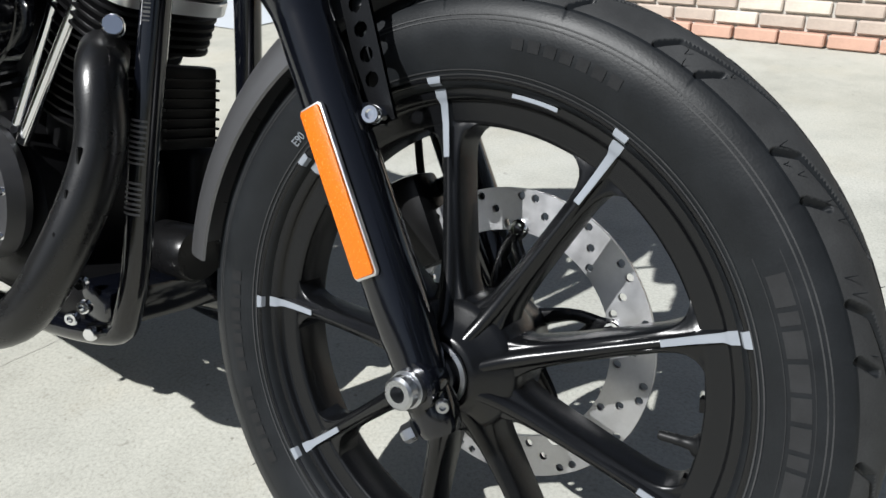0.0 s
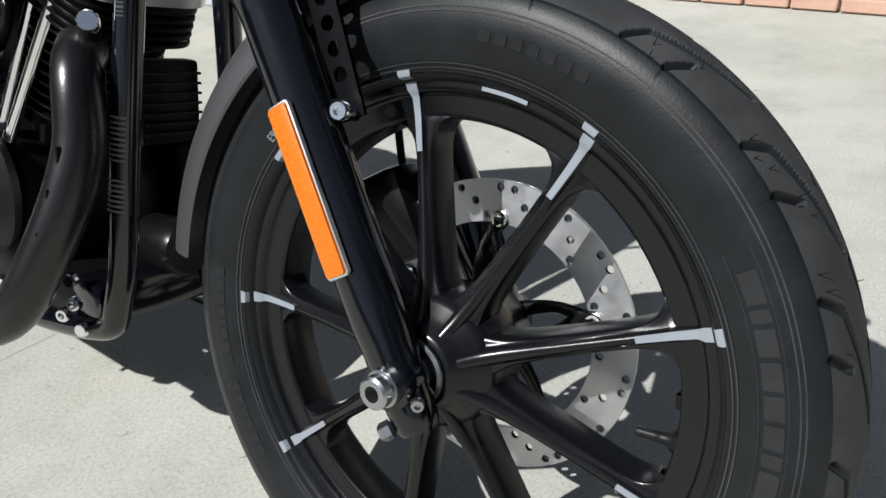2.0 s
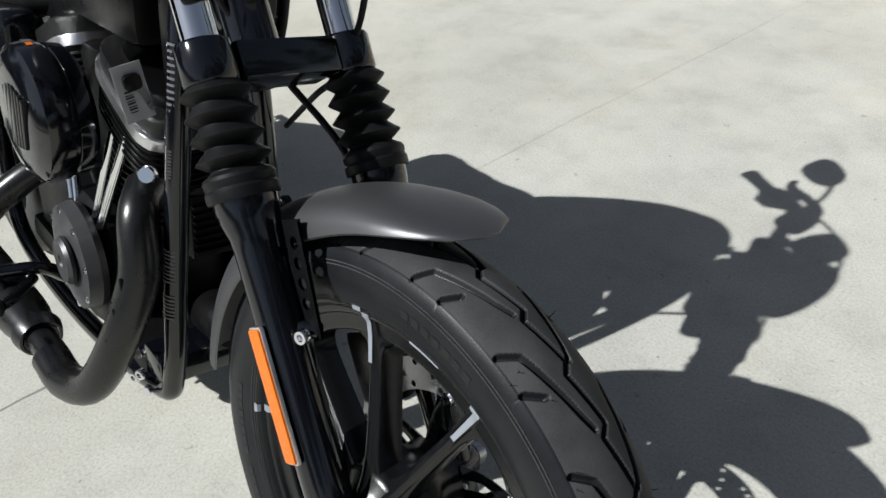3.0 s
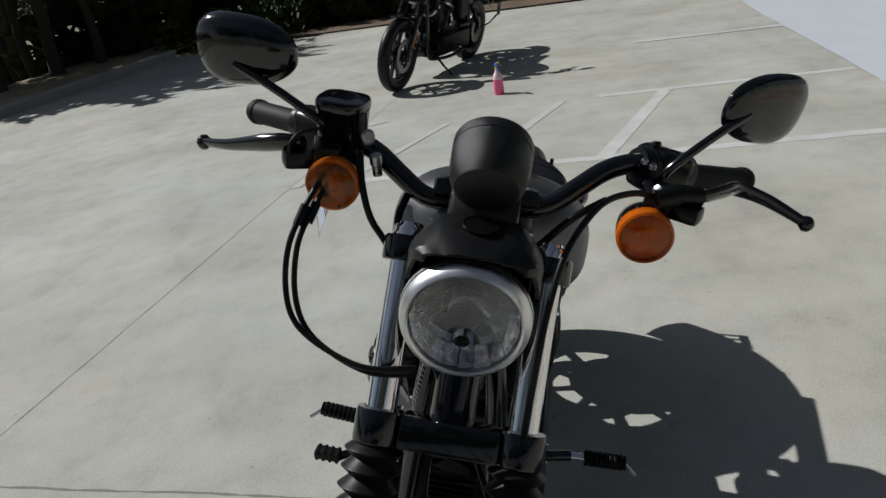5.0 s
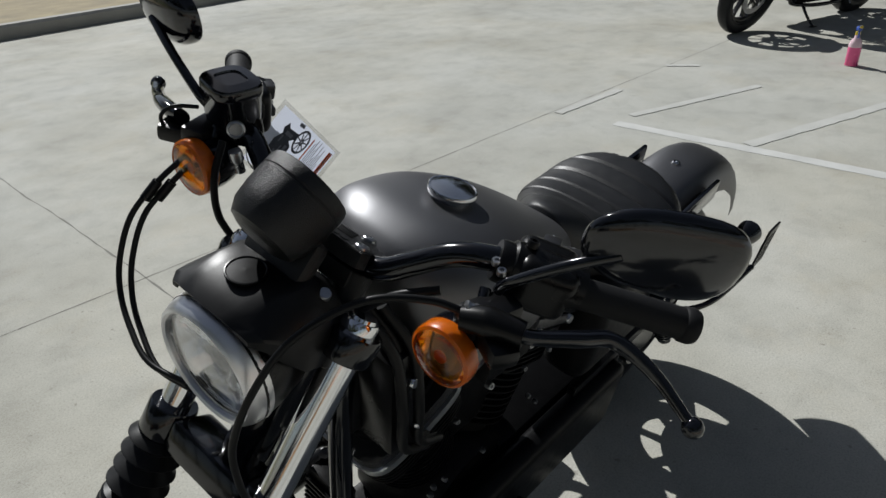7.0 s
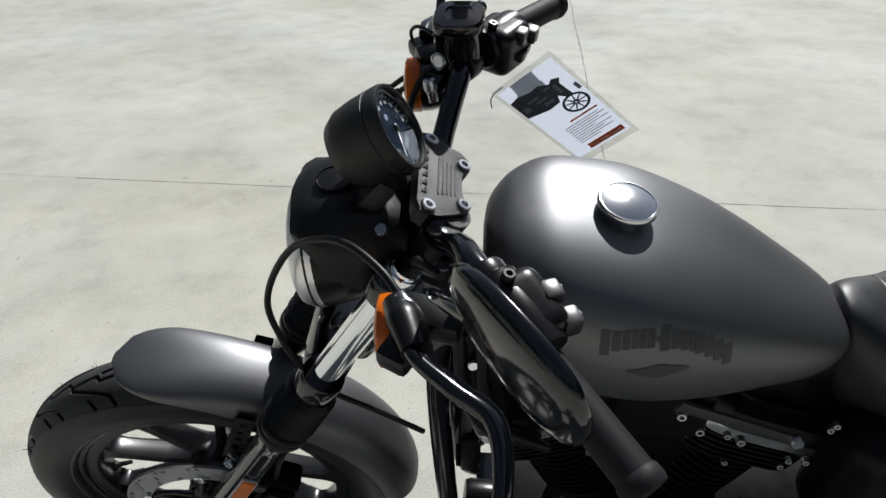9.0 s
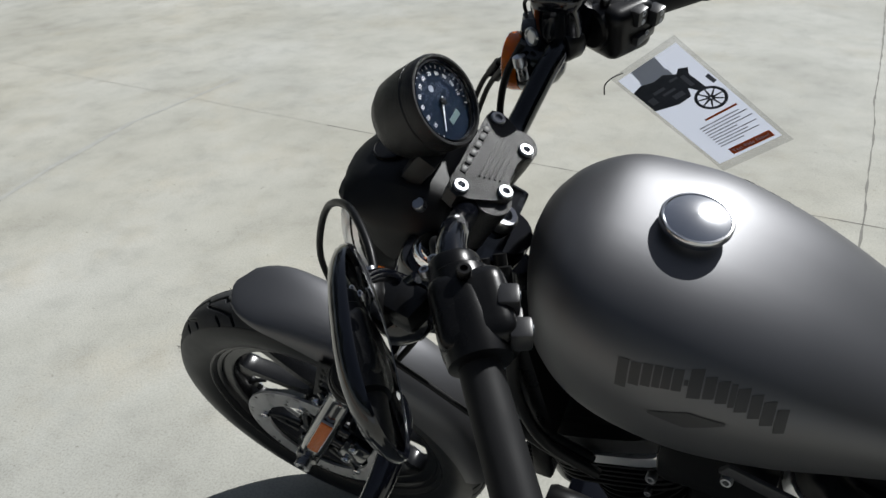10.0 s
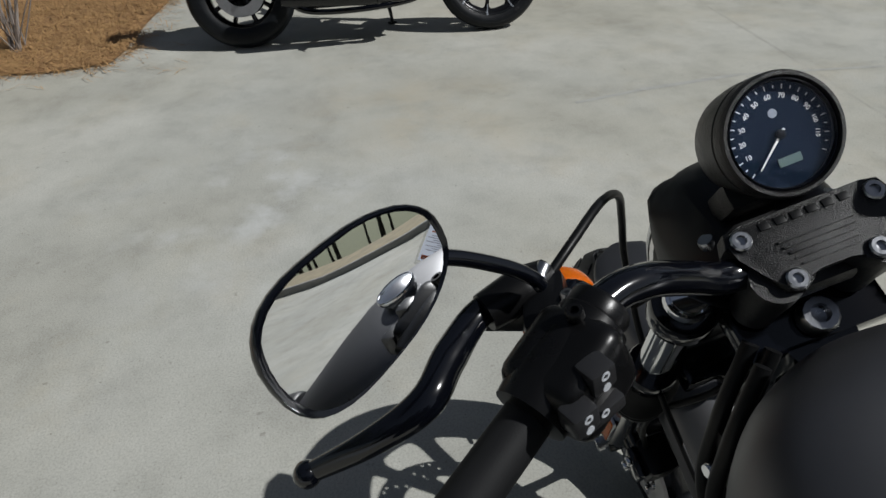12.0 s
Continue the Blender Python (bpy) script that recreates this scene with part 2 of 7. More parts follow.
def tube(points, radius, n=12, bm=None, steps=8, flat=1.0):
    """A round bar along a smooth line; radius may be a list, one for each point."""
    bm = bm or bmesh.new()
    line = spline(points, steps)
    if isinstance(radius, (int, float)):
        radii = [radius] * len(line)
    else:
        k = (len(line) - 1) / (len(radius) - 1)
        radii = [radius[min(int(i / k), len(radius) - 2)] * (1 - (i / k - min(int(i / k), len(radius) - 2))) + radius[min(int(i / k), len(radius) - 2) + 1] * (i / k - min(int(i / k), len(radius) - 2)) for i in range(len(line))]
    d = (line[1] - line[0]).normalized()
    x, y, _ = basis(d)
    rings = []
    for i, p in enumerate(line):
        t = (line[min(i + 1, len(line) - 1)] - line[max(i - 1, 0)]).normalized()
        x = (x - t * x.dot(t)).normalized()
        y = t.cross(x)
        r = radii[i]
        rings.append([p + (x * math.cos(a) + y * math.sin(a) * flat) * r for a in (2 * math.pi * k / n for k in range(n))])
    return grid_mesh(bm, rings)


def box(size, at=(0, 0, 0), bevel=0.0, turn=None, bm=None, seg=2):
    own = bmesh.new()
    m = Matrix.Translation(at) @ (turn or Matrix()).to_4x4() @ Matrix.Diagonal((*size, 1))
    bmesh.ops.create_cube(own, size=1.0, matrix=m)
    if bevel:
        bmesh.ops.bevel(own, geom=own.edges[:], offset=bevel, segments=seg, affect="EDGES", profile=0.6)
    return merged(bm, own)


def merged(bm, own):
    if bm is None:
        return own
    table = {v: bm.verts.new(v.co) for v in own.verts}
    for f in own.faces:
        bm.faces.new([table[v] for v in f.verts])
    own.free()
    return bm


def plate(outline, depth, to=Matrix(), bevel=0.0, bm=None, seg=2):
    """A flat outline (x, y) given a thickness along z, laid by a matrix."""
    own = bmesh.new()
    lo = [own.verts.new((x, y, 0)) for x, y in outline]
    hi = [own.verts.new((x, y, depth)) for x, y in outline]
    n = len(lo)
    own.faces.new(lo[::-1])
    top = own.faces.new(hi)
    for i in range(n):
        own.faces.new((lo[i], lo[(i + 1) % n], hi[(i + 1) % n], hi[i]))
    if bevel:
        bmesh.ops.bevel(own, geom=list(top.edges), offset=bevel, segments=seg, affect="EDGES", profile=0.6)
    bmesh.ops.transform(own, matrix=to, verts=own.verts)
    return merged(bm, own)


def ring_outline(rx, ry, n=32, power=2.0):
    out = []
    for k in range(n):
        a = 2 * math.pi * k / n
        c, s = math.cos(a), math.sin(a)
        out.append((rx * math.copysign(abs(c) ** (2 / power), c), ry * math.copysign(abs(s) ** (2 / power), s)))
    return out


def bolt(at, axis, r=0.007, h=0.006, socket=True, bm=None):
    """A cap screw with a hollow in its head."""
    pr = [(r * 0.2, 0), (r, 0), (r, h * 0.75), (r * 0.85, h)]
    if socket:
        pr += [(r * 0.5, h), (r * 0.45, h * 0.45), (0, h * 0.4)]
    else:
        pr += [(0, h)]
    return lathe(pr, at, axis, 12, bm)


def facing(at, normal, up=(0, 0, 1)):
    """A matrix at a place whose z is the normal and whose y leans to up."""
    z = Vector(normal).normalized()
    x = Vector(up).cross(z).normalized()
    y = z.cross(x)
    m = Matrix((x, y, z)).transposed().to_4x4()
    m.translation = at
    return m


# ---- the motorcycle: frames of its two halves ----
FRONT_POSE = Matrix.Rotation(radians(-15.43), 4, "X") @ Matrix.Translation((0, -0.022, 0))
STEM, STEM_AXIS = Vector((-0.403, 0, 0.966)), Vector((-0.5, 0, 0.866))
STEER = Matrix.Translation(STEM) @ Matrix.Rotation(radians(3.0), 4, STEM_AXIS) @ Matrix.Translation(-STEM)
BODY_SHIFT = Matrix.Translation((-0.032, 0, 0))
BODY_POSE = FRONT_POSE @ STEER.inverted() @ BODY_SHIFT
FORK = BODY_SHIFT.inverted() @ STEER
bike = thing("motorcycle", BODY_POSE, "charcoal and black cruiser motorcycle leaning on its side stand", "motorcycle")


def fpart(name, bm, mat, label="", angle=40):
    """A part that turns with the fork."""
    return part(name, bm, mat, bike, label, angle, FORK)


AXLE = Vector((0, 0, 0.331))
YAX = Vector((0, 1, 0))


def on_wheel(r, deg, y):
    a = radians(deg)
    return AXLE + Vector((r * math.cos(a), y, r * math.sin(a)))


# tyre with its grooves
def tyre_mesh(R, half, bead, around, grooves=True, pitch_count=18, bead_half=0.036):
    prof = [(bead, -bead_half), (bead + 0.004, -bead_half - 0.004), (bead + 0.012, -half * 0.84), (bead + 0.027, -half * 0.97), (bead + 0.042, -half), (R - 0.037, -half * 0.985), (R - 0.03, -half * 0.955)]
    k = 132 if grooves else 10
    for i in range(k + 1):
        v = -half * 0.90 + 1.8 * half * i / k
        q = abs(v) / half
        prof.append((R - 0.026 * q ** 2.3, v))
    prof += [(r, -y) for r, y in reversed(prof[:7])]
    prof += [(bead - 0.006, 0.02), (bead - 0.006, -0.02)]
    pitch = 2 * math.pi * R / pitch_count
    lines = []
    for side, off in ((1, 0.0), (-1, 0.5)):
        u = off * pitch
        lines.append([(u, 0.009 * side), (u + 0.13 * pitch, 0.014 * side), (u + 0.70 * pitch, 0.029 * side), (u + 0.80 * pitch, 0.0415 * side)])
        lines.append([(u + 0.36 * pitch, 0.031 * side), (u + 0.46 * pitch, 0.0425 * side)])
    lines.append([(0, 0.0045), (0.42 * pitch, -0.005), (0.5 * pitch, 0.005), (0.92 * pitch, -0.0045), (pitch, 0.0045)])
    th = np.arange(around) * 2 * math.pi / around
    r = np.array([p[0] for p in prof])
    v = np.array([p[1] for p in prof])
    depth = np.zeros((around, len(prof)))
    if grooves:
        u = (th * R % pitch)[:, None]
        best = np.ones_like(depth)
        for l in lines:
            for (u0, v0), (u1, v1) in zip(l, l[1:]):
                du, dv = u1 - u0, v1 - v0
                for sh in (0, -pitch, pitch):
                    t = np.clip(((u + sh - u0) * du + (v - v0) * dv) / (du * du + dv * dv), 0, 1)
                    best = np.minimum(best, np.hypot(u + sh - u0 - t * du, v - v0 - t * dv))
        on_tread = (r > R - 0.027) & (np.abs(v) < half * 0.93)
        depth = np.where(on_tread[None, :], 0.0060 * np.clip((0.0034 - best) / 0.0022, 0, 1), 0)
    rr = r[None, :] - depth
    verts = np.stack([rr * np.cos(th)[:, None], np.broadcast_to(v, rr.shape), rr * np.sin(th)[:, None]], axis=2).reshape(-1, 3).tolist()
    n = len(prof)
    faces = []
    for i in range(around):
        j = (i + 1) % around
        for k in range(n):
            l = (k + 1) % n
            faces.append((i * n + k, j * n + k, j * n + l, i * n + l))
    return verts, faces


def from_lists(name, verts, faces, mat, parent, label="", matrix=None, flat=False):
    me = bpy.data.meshes.new(name)
    me.from_pydata(verts, [], faces)
    me.polygons.foreach_set("use_smooth", [not flat] * len(me.polygons))
    me.materials.append(mat)
    ob = new(name, me)
    ob.parent = parent
    if matrix is not None:
        ob.matrix_basis = matrix
    if label:
        ob["label"] = label
    return ob


tv, tf = tyre_mesh(0.3315, 0.0515, 0.243, 2340)
front_tyre = from_lists("front_tyre", [tuple(Vector(v) + AXLE) for v in tv], tf, RUBBER, bike, "black rubber tyre with angled grooves and raised lettering", FORK)
front_tyre.data.materials.append(TREAD)
co = np.array(tv)
rad = np.hypot(co[:, 0], co[:, 2])
run = 0.3315 - 0.026 * (np.abs(co[:, 1]) / 0.0515) ** 2.3
top = (np.abs(co[:, 1]) < 0.0445) & (rad > 0.30) & (run - rad < 0.002)
front_tyre.data.polygons.foreach_set("material_index", top[np.array(tf)].all(axis=1).astype(np.int32))


def sidewall_bar(deg0, deg1, r0, r1, name="raised_lettering", mat=None):
    """A raised block on the sidewall between two angles and radii."""
    bm = bmesh.new()
    n = max(2, int(abs(deg1 - deg0) / 1.5))
    for side_y in (-1,):
        rows = []
        for r in (r0, (r0 + r1) / 2, r1):
            rows.append([on_wheel(r, deg0 + (deg1 - deg0) * k / n, side_y * (side_depth(r) + 0.0006)) for k in range(n + 1)])
        grid_mesh(bm, rows, closed_u=False, cap=False)
    return bm


def side_depth(r):
    """How far the tyre's flank stands out at a radius."""
    pts = [(0.247, 0.040), (0.255, 0.0435), (0.270, 0.0500), (0.285, 0.0515), (0.2945, 0.0507), (0.3015, 0.0492), (0.306, 0.0464)]
    for (a, b), (c, d) in zip(pts, pts[1:]):
        if r <= c:
            return b + (d - b) * max(0, r - a) / (c - a)
    return pts[-1][1]


def word_bars(start, widths, r0, r1, gap=0.9, mat=RUBBER_WORN):
    a = start
    for w in widths:
        bm = sidewall_bar(a, a - w, r0, r1)
        part("raised_lettering", bm, mat, front_tyre)
        a -= w + gap


word_bars(32, (4.6, 1.9, 3.9, 4.0, 3.5, 3.5, 2.0, 4.6), 0.2735, 0.2865, 0.75)
for r in (0.2700, 0.2885):
    part("panel_line", sidewall_bar(35, -2.5, r, r + 0.0007), RUBBER_WORN, front_tyre, "fine raised line")
part("panel_line", sidewall_bar(-2.2, -2.5, 0.2660, 0.2890), RUBBER_WORN, front_tyre, "fine raised line")
word_bars(222, (2.4, 2.4, 2.2, 2.2, 2.2, 2.2), 0.2695, 0.2815, 0.9, RUBBER_MARK)
word_bars(200, (2.4, 2.4, 2.4, 1.2, 2.2, 2.2, 2.4, 2.4), 0.2695, 0.2815, 0.9, RUBBER_MARK)
word_bars(86, (2.0, 2.0, 2.0, 2.0, 2.0, 2.0, 2.0), 0.275, 0.284, 0.9, RUBBER_MARK)


def text_mesh(words, size, depth=0.0004):
    cu = bpy.data.curves.new("words", "FONT")
    cu.body, cu.size, cu.extrude, cu.align_x, cu.align_y, cu.resolution_u = words, size, depth, "CENTER", "CENTER", 3
    ob = bpy.data.objects.new("words", cu)
    bm = bmesh.new()
    me = ob.to_mesh()
    bm.from_mesh(me)
    ob.to_mesh_clear()
    bpy.data.objects.remove(ob)
    bpy.data.curves.remove(cu)
    return bm


def sidewall_text(words, size, r, deg, inward=False, mat=RUBBER_WORN, lift=0.0006):
    """Raised characters round the flank, their feet to the hub."""
    bm = text_mesh(words, size)
    for v in bm.verts:
        a = deg + math.degrees(v.co.x / r)
        rr = r + (-v.co.y if inward else v.co.y)
        if not inward:
            a = deg - math.degrees(v.co.x / r)
        v.co = on_wheel(rr, a, -(side_depth(rr) + lift + v.co.z))
    part("raised_lettering", bm, mat, front_tyre)


sidewall_text("100/90 B19", 0.0135, 0.2735, 289.2)
sidewall_text("M/C 57H", 0.0085, 0.2690, 273.8, mat=RUBBER_MARK)
part("approval_panel", sidewall_bar(309.3, 301.9, 0.2665, 0.2825), RUBBER_WORN, front_tyre, "smooth paler panel")
sidewall_text("E90", 0.0085, 0.2740, 305.6, mat=RUBBER_MARK, lift=0.0010)
sidewall_text("E90", 0.0105, 0.2630, 139.6, mat=TAPE)
sidewall_text("PR4", 0.008, 0.264, 253, mat=RUBBER_MARK)
sidewall_text("front", 0.0155, 0.2762, 350.6, mat=RUBBER_MARK)
for r0, r1, a0, a1 in ((0.2700, 0.2755, 347.6, 343.9), (0.2845, 0.2765, 347.6, 343.9), (0.2700, 0.2725, 347.6, 346.6), (0.2845, 0.2815, 347.6, 346.6)):
    bm = bmesh.new()
    rows = [[on_wheel(r0 + (r1 - r0) * k / 3 + o, a0 + (a1 - a0) * k / 3, -(side_depth(0.276) + 0.0008)) for k in range(4)] for o in (-0.0008, 0.0008)]
    grid_mesh(bm, rows, closed_u=False, cap=False)
    part("raised_arrow", bm, RUBBER_MARK, front_tyre)

# thin rubber whiskers left by the mould
rngt = random.Random(17)
bm = bmesh.new()
for k in range(70):
    a, y = rngt.uniform(0, 360), rngt.choice((-1, 1)) * rngt.uniform(0.028, 0.047)
    r = 0.3315 - 0.026 * (abs(y) / 0.0515) ** 2.3 - 0.0005
    p = on_wheel(r, a, y)
    out = (on_wheel(1, a, 0) - AXLE).normalized() * rngt.uniform(0.004, 0.009) + Vector((0, y * 0.08, 0))
    tube([p, p + out * 0.6 + Vector((rngt.uniform(-0.001, 0.001), 0, 0)), p + out], [0.0005, 0.0004, 0.0002], 4, bm, 2)
tagged(part("rubber_whiskers", bm, RUBBER, front_tyre), "fine rubber whiskers left by the mould", kind="stuff")
for r0 in (0.2518, 0.2555, 0.2950, 0.2985):
    part("sidewall_rib", sidewall_bar(0, 360, r0, r0 + 0.0011), TREAD, front_tyre, "fine raised ring")

# rim
rim_prof = [(0.2535, -0.036), (0.2555, -0.0385), (0.2562, -0.0405), (0.2555, -0.0418), (0.2545, -0.0410), (0.2535, -0.0412), (0.2520, -0.0418), (0.2490, -0.0415), (0.2470, -0.0400), (0.2458, -0.0375), (0.2450, -0.0345), (0.2440, -0.0328), (0.2425, -0.0322), (0.2385, -0.0316),
            (0.2350, -0.0305), (0.2333, -0.0290), (0.2325, -0.0262), (0.2312, -0.0246), (0.2290, -0.0240), (0.2160, -0.0228), (0.2130, -0.0222), (0.2113, -0.0208), (0.2105, -0.0180)]
rim_prof += [(r, -y) for r, y in reversed(rim_prof)] + [(0.238, 0.026), (0.226, 0.012), (0.226, -0.012), (0.238, -0.026)]
front_rim = fpart("front_rim", lathe(rim_prof, AXLE, YAX, 144, closed=True), SATIN, "satin black cast rim", 60)
PHASE = 182.7


SPOKE = [(0.034, 0.0120, -0.0480, 0.0052, -0.0650, -0.014), (0.043, 0.0150, -0.0465, 0.0056, -0.0603, -0.012), (0.052, 0.0176, -0.0455, 0.0060, -0.0550, -0.010), (0.062, 0.0160, -0.0436, 0.0062, -0.0512, -0.008), (0.070, 0.0130, -0.0416, 0.0062, -0.0487, -0.006), (0.080, 0.0112, -0.0393, 0.0060, -0.0460, -0.004),
         (0.105, 0.0095, -0.0350, 0.0054, -0.0412, 0.000), (0.150, 0.0088, -0.0290, 0.0046, -0.0340, 0.0045), (0.180, 0.0090, -0.0255, 0.0044, -0.0300, 0.0075), (0.192, 0.0104, -0.0242, 0.0044, -0.0286, 0.0085), (0.199, 0.0132, -0.0234, 0.0045, -0.0279, 0.0090),
         (0.2045, 0.0178, -0.0229, 0.0047, -0.0274, 0.0090), (0.2085, 0.0245, -0.0225, 0.0050, -0.0270, 0.0095), (0.2108, 0.0320, -0.0221, 0.0052, -0.0268, 0.0095), (0.2170, 0.0330, -0.0205, 0.0056, -0.0268, -0.0050), (0.2300, 0.0200, -0.0200, 0.0056, -0.0272, -0.0050)]


def spoke_mesh(deg):
    bm = bmesh.new()
    ca, sa = math.cos(radians(deg)), math.sin(radians(deg))
    out, side = Vector((ca, 0, sa)), Vector((-sa, 0, ca))
    # one casting: side flanges with a rounded rib along the middle, flared at both ends
    rings = []
    for r, w, flange, c, crown, back in SPOKE:
        half = [(0.28 * c, crown), (0.70 * c, crown + 0.0013), (c, crown + 0.0036), (c * 1.08, (crown + flange) / 2 + 0.001), (c * 1.25, flange - 0.0006), ((w + c) * 0.52, flange), (w - 0.0016, flange + 0.0004), (w, flange + 0.0024), (w, back)]
        ring = [(-x, y) for x, y in reversed(half)] + half
        rings.append([AXLE + out * r + side * x + YAX * y for x, y in ring])
    return grid_mesh(bm, rings)


def decal_mesh(deg):
    """A pale strip along the spoke's end, over the rim's steps."""
    bm = bmesh.new()
    ca, sa = math.cos(radians(deg)), math.sin(radians(deg))
    out, side = Vector((ca, 0, sa)), Vector((-sa, 0, ca))
    line = [(0.184, -0.0306, 0.0028), (0.200, -0.0290, 0.0030), (0.2130, -0.0278, 0.0032), (0.2290, -0.0280, 0.0036), (0.2328, -0.0300, 0.0044), (0.2350, -0.0315, 0.0052), (0.2425, -0.0334, 0.0054), (0.2436, -0.0350, 0.0054), (0.2446, -0.0385, 0.0056), (0.2462, -0.0416, 0.0058), (0.2490, -0.0425, 0.0064), (0.2525, -0.0427, 0.0066)]
    rings = []
    for r, y, w in line:
        c = AXLE + out * r
        rings.append([c - side * w + YAX * y, c + side * w + YAX * y, c + side * w + YAX * (y + 0.0008), c - side * w + YAX * (y + 0.0008)])
    return grid_mesh(bm, rings)


for k in range(9):
    deg = PHASE + 40 * k
    part("spoke", spoke_mesh(deg), SATIN, front_rim, "", 62)
    part("rim_decal", decal_mesh(deg), TAPE, front_rim, "pale grey strip")
for a0, a1 in ((86, 76),):
    bm = bmesh.new()
    rows = [[on_wheel(r, a0 + (a1 - a0) * k / 8, -0.0336) for k in range(9)] for r in (0.2378, 0.2412)]
    grid_mesh(bm, rows, closed_u=False, cap=False)
    part("rim_decal", bm, TAPE, front_rim, "thin pale strip")
hub_prof = [(0.018, -0.074), (0.026, -0.074), (0.0275, -0.071), (0.0285, -0.0685), (0.034, -0.068), (0.036, -0.066), (0.041, -0.060), (0.047, -0.054), (0.056, -0.0485), (0.0615, -0.044), (0.0635, -0.038), (0.0640, 0.005), (0.060, 0.016), (0.052, 0.03), (0.052, 0.05), (0.03, 0.055), (0.018, 0.055)]
part("hub", lathe(hub_prof, AXLE, YAX, 48), SATIN, front_rim, "satin black hub", 50)
part("bearing_ring", lathe([(0.0262, -0.0745), (0.0300, -0.0735), (0.0300, -0.0705), (0.0262, -0.0705)], AXLE, YAX, 40, closed=True), STEEL, front_rim, "bright metal ring")
# valve
vs = on_wheel(0.212, -2, -0.012)
vdir = (AXLE - on_wheel(0.212, -2, 0)).normalized() + Vector((0, -0.25, 0))
part("valve_stem", lathe([(0.002, -0.004), (0.0095, -0.004), (0.0095, 0.004), (0.0055, 0.008), (0.0045, 0.016), (0.0048, 0.02), (0.0042, 0.021), (0.0042, 0.031), (0.003, 0.033), (0.0, 0.033)], vs, vdir, 14), BOOT, front_rim, "black rubber valve with cap")
for k, (d, w) in enumerate(((8, 3.0), (-11, 3.4), (-22, 2.2))):
    bm = bmesh.new()
    rows = [[on_wheel(0.2122, d + w * (j / 6 - 0.5), y) for j in range(7)] for y in (-0.021, -0.012)]
    rows2 = [[on_wheel(0.2075, d + w * (j / 6 - 0.5), y) for j in range(7)] for y in (-0.012, -0.021)]
    grid_mesh(bm, rows + rows2 + [rows[0]], closed_u=False, cap=False)
    part("balance_weight", bm, PLASTIC, front_rim, "small black stick-on weight")


# brake disc with drilled holes
def disc_mesh(r_in, r_out, y, thick, cells, rows_n, holes, hole_r):
    bm = bmesh.new()
    for sy in (y, y + thick):
        for i in range(cells):
            for j in range(rows_n):
                a0, a1 = 360 * i / cells, 360 * (i + 1) / cells
                q0, q1 = r_in + (r_out - r_in) * j / rows_n, r_in + (r_out - r_in) * (j + 1) / rows_n
                am, qm = (a0 + a1) / 2, (q0 + q1) / 2
                rim_pts = [on_wheel(q, a, sy) for q, a in ((q0, a0), (q0, am), (q0, a1), (qm, a1), (q1, a1), (q1, am), (q1, a0), (qm, a0))]
                vr = [bm.verts.new(p) for p in rim_pts]
                if (i, j) in holes:
                    c = on_wheel(qm, am, sy)
                    vi = [bm.verts.new(c + (p - c).normalized() * hole_r) for p in rim_pts]
                    for k in range(8):
                        bm.faces.new((vr[k], vr[(k + 1) % 8], vi[(k + 1) % 8], vi[k]))
                else:
                    bm.faces.new(vr)
    for r in (r_in, r_out):
        grid_mesh(bm, [[on_wheel(r, 360 * i / cells, sy) for i in range(cells)] for sy in (y, y + thick)], cap=False)
    bmesh.ops.remove_doubles(bm, verts=bm.verts, dist=0.00005)
    return bm


holes = {(i, (0, 1, 2, 1)[i % 4]) for i in range(60) if i % 4 != 3} | {(i, 2) for i in range(60) if i % 4 == 3}
disc = fpart("brake_disc", disc_mesh(0.108, 0.150, 0.062, 0.005, 60, 3, holes, 0.0042), DISC, "drilled steel brake disc", 1)
for k in range(5):
    d = 20 + 72 * k
    pts = [on_wheel(0.045, d - 18, 0.058), on_wheel(0.075, d - 6, 0.060), on_wheel(0.098, d + 2, 0.062), on_wheel(0.112, d, 0.062)]
    part("disc_carrier_arm", tube(pts, [0.009, 0.007, 0.007, 0.010], 8, flat=0.7), SATIN, disc)
    pts = [on_wheel(0.045, d + 22, 0.058), on_wheel(0.078, d + 12, 0.060), on_wheel(0.105, d + 2, 0.062)]
    part("disc_carrier_arm", tube(pts, [0.009, 0.006, 0.007], 8, flat=0.7), SATIN, disc)
    part("disc_bolt", bolt(on_wheel(0.112, d, 0.0615), (0, -1, 0), 0.0085, 0.005), CHROME, disc, "bright socket bolt")
    part("disc_bolt", bolt(on_wheel(0.112, d, 0.0675), (0, 1, 0), 0.0085, 0.005), CHROME, disc, "bright socket bolt")

# fork legs
UP = Vector((-0.5, 0, 0.866))
FRONTWARD = Vector((0.866, 0, 0.5))
FOOT = Vector((0.0, 0, 0.331))


def fk(s, y=0.0, ahead=0.0):
    """A place on the fork: s up along it, y to the left, ahead of it."""
    return FOOT + UP * s + Vector((0, y, 0)) + FRONTWARD * ahead


def boot_profile():
    pr = [(0.022, 0.0)]
    pr += [(0.0345, 0.0), (0.0355, 0.003), (0.0355, 0.011), (0.0335, 0.014), (0.0345, 0.017), (0.0350, 0.022), (0.033, 0.026)]
    h = 0.026
    for k in range(4):
        pr += [(0.0250, h + 0.005), (0.0240, h + 0.007), (0.0350 - 0.0006 * k, h + 0.0152), (0.0360 - 0.0006 * k, h + 0.0166), (0.0350 - 0.0006 * k, h + 0.018)]
        h += 0.0225
    pr += [(0.0235, h + 0.004), (0.0265, h + 0.007), (0.0265, h + 0.012), (0.02, h + 0.012)]
    return pr


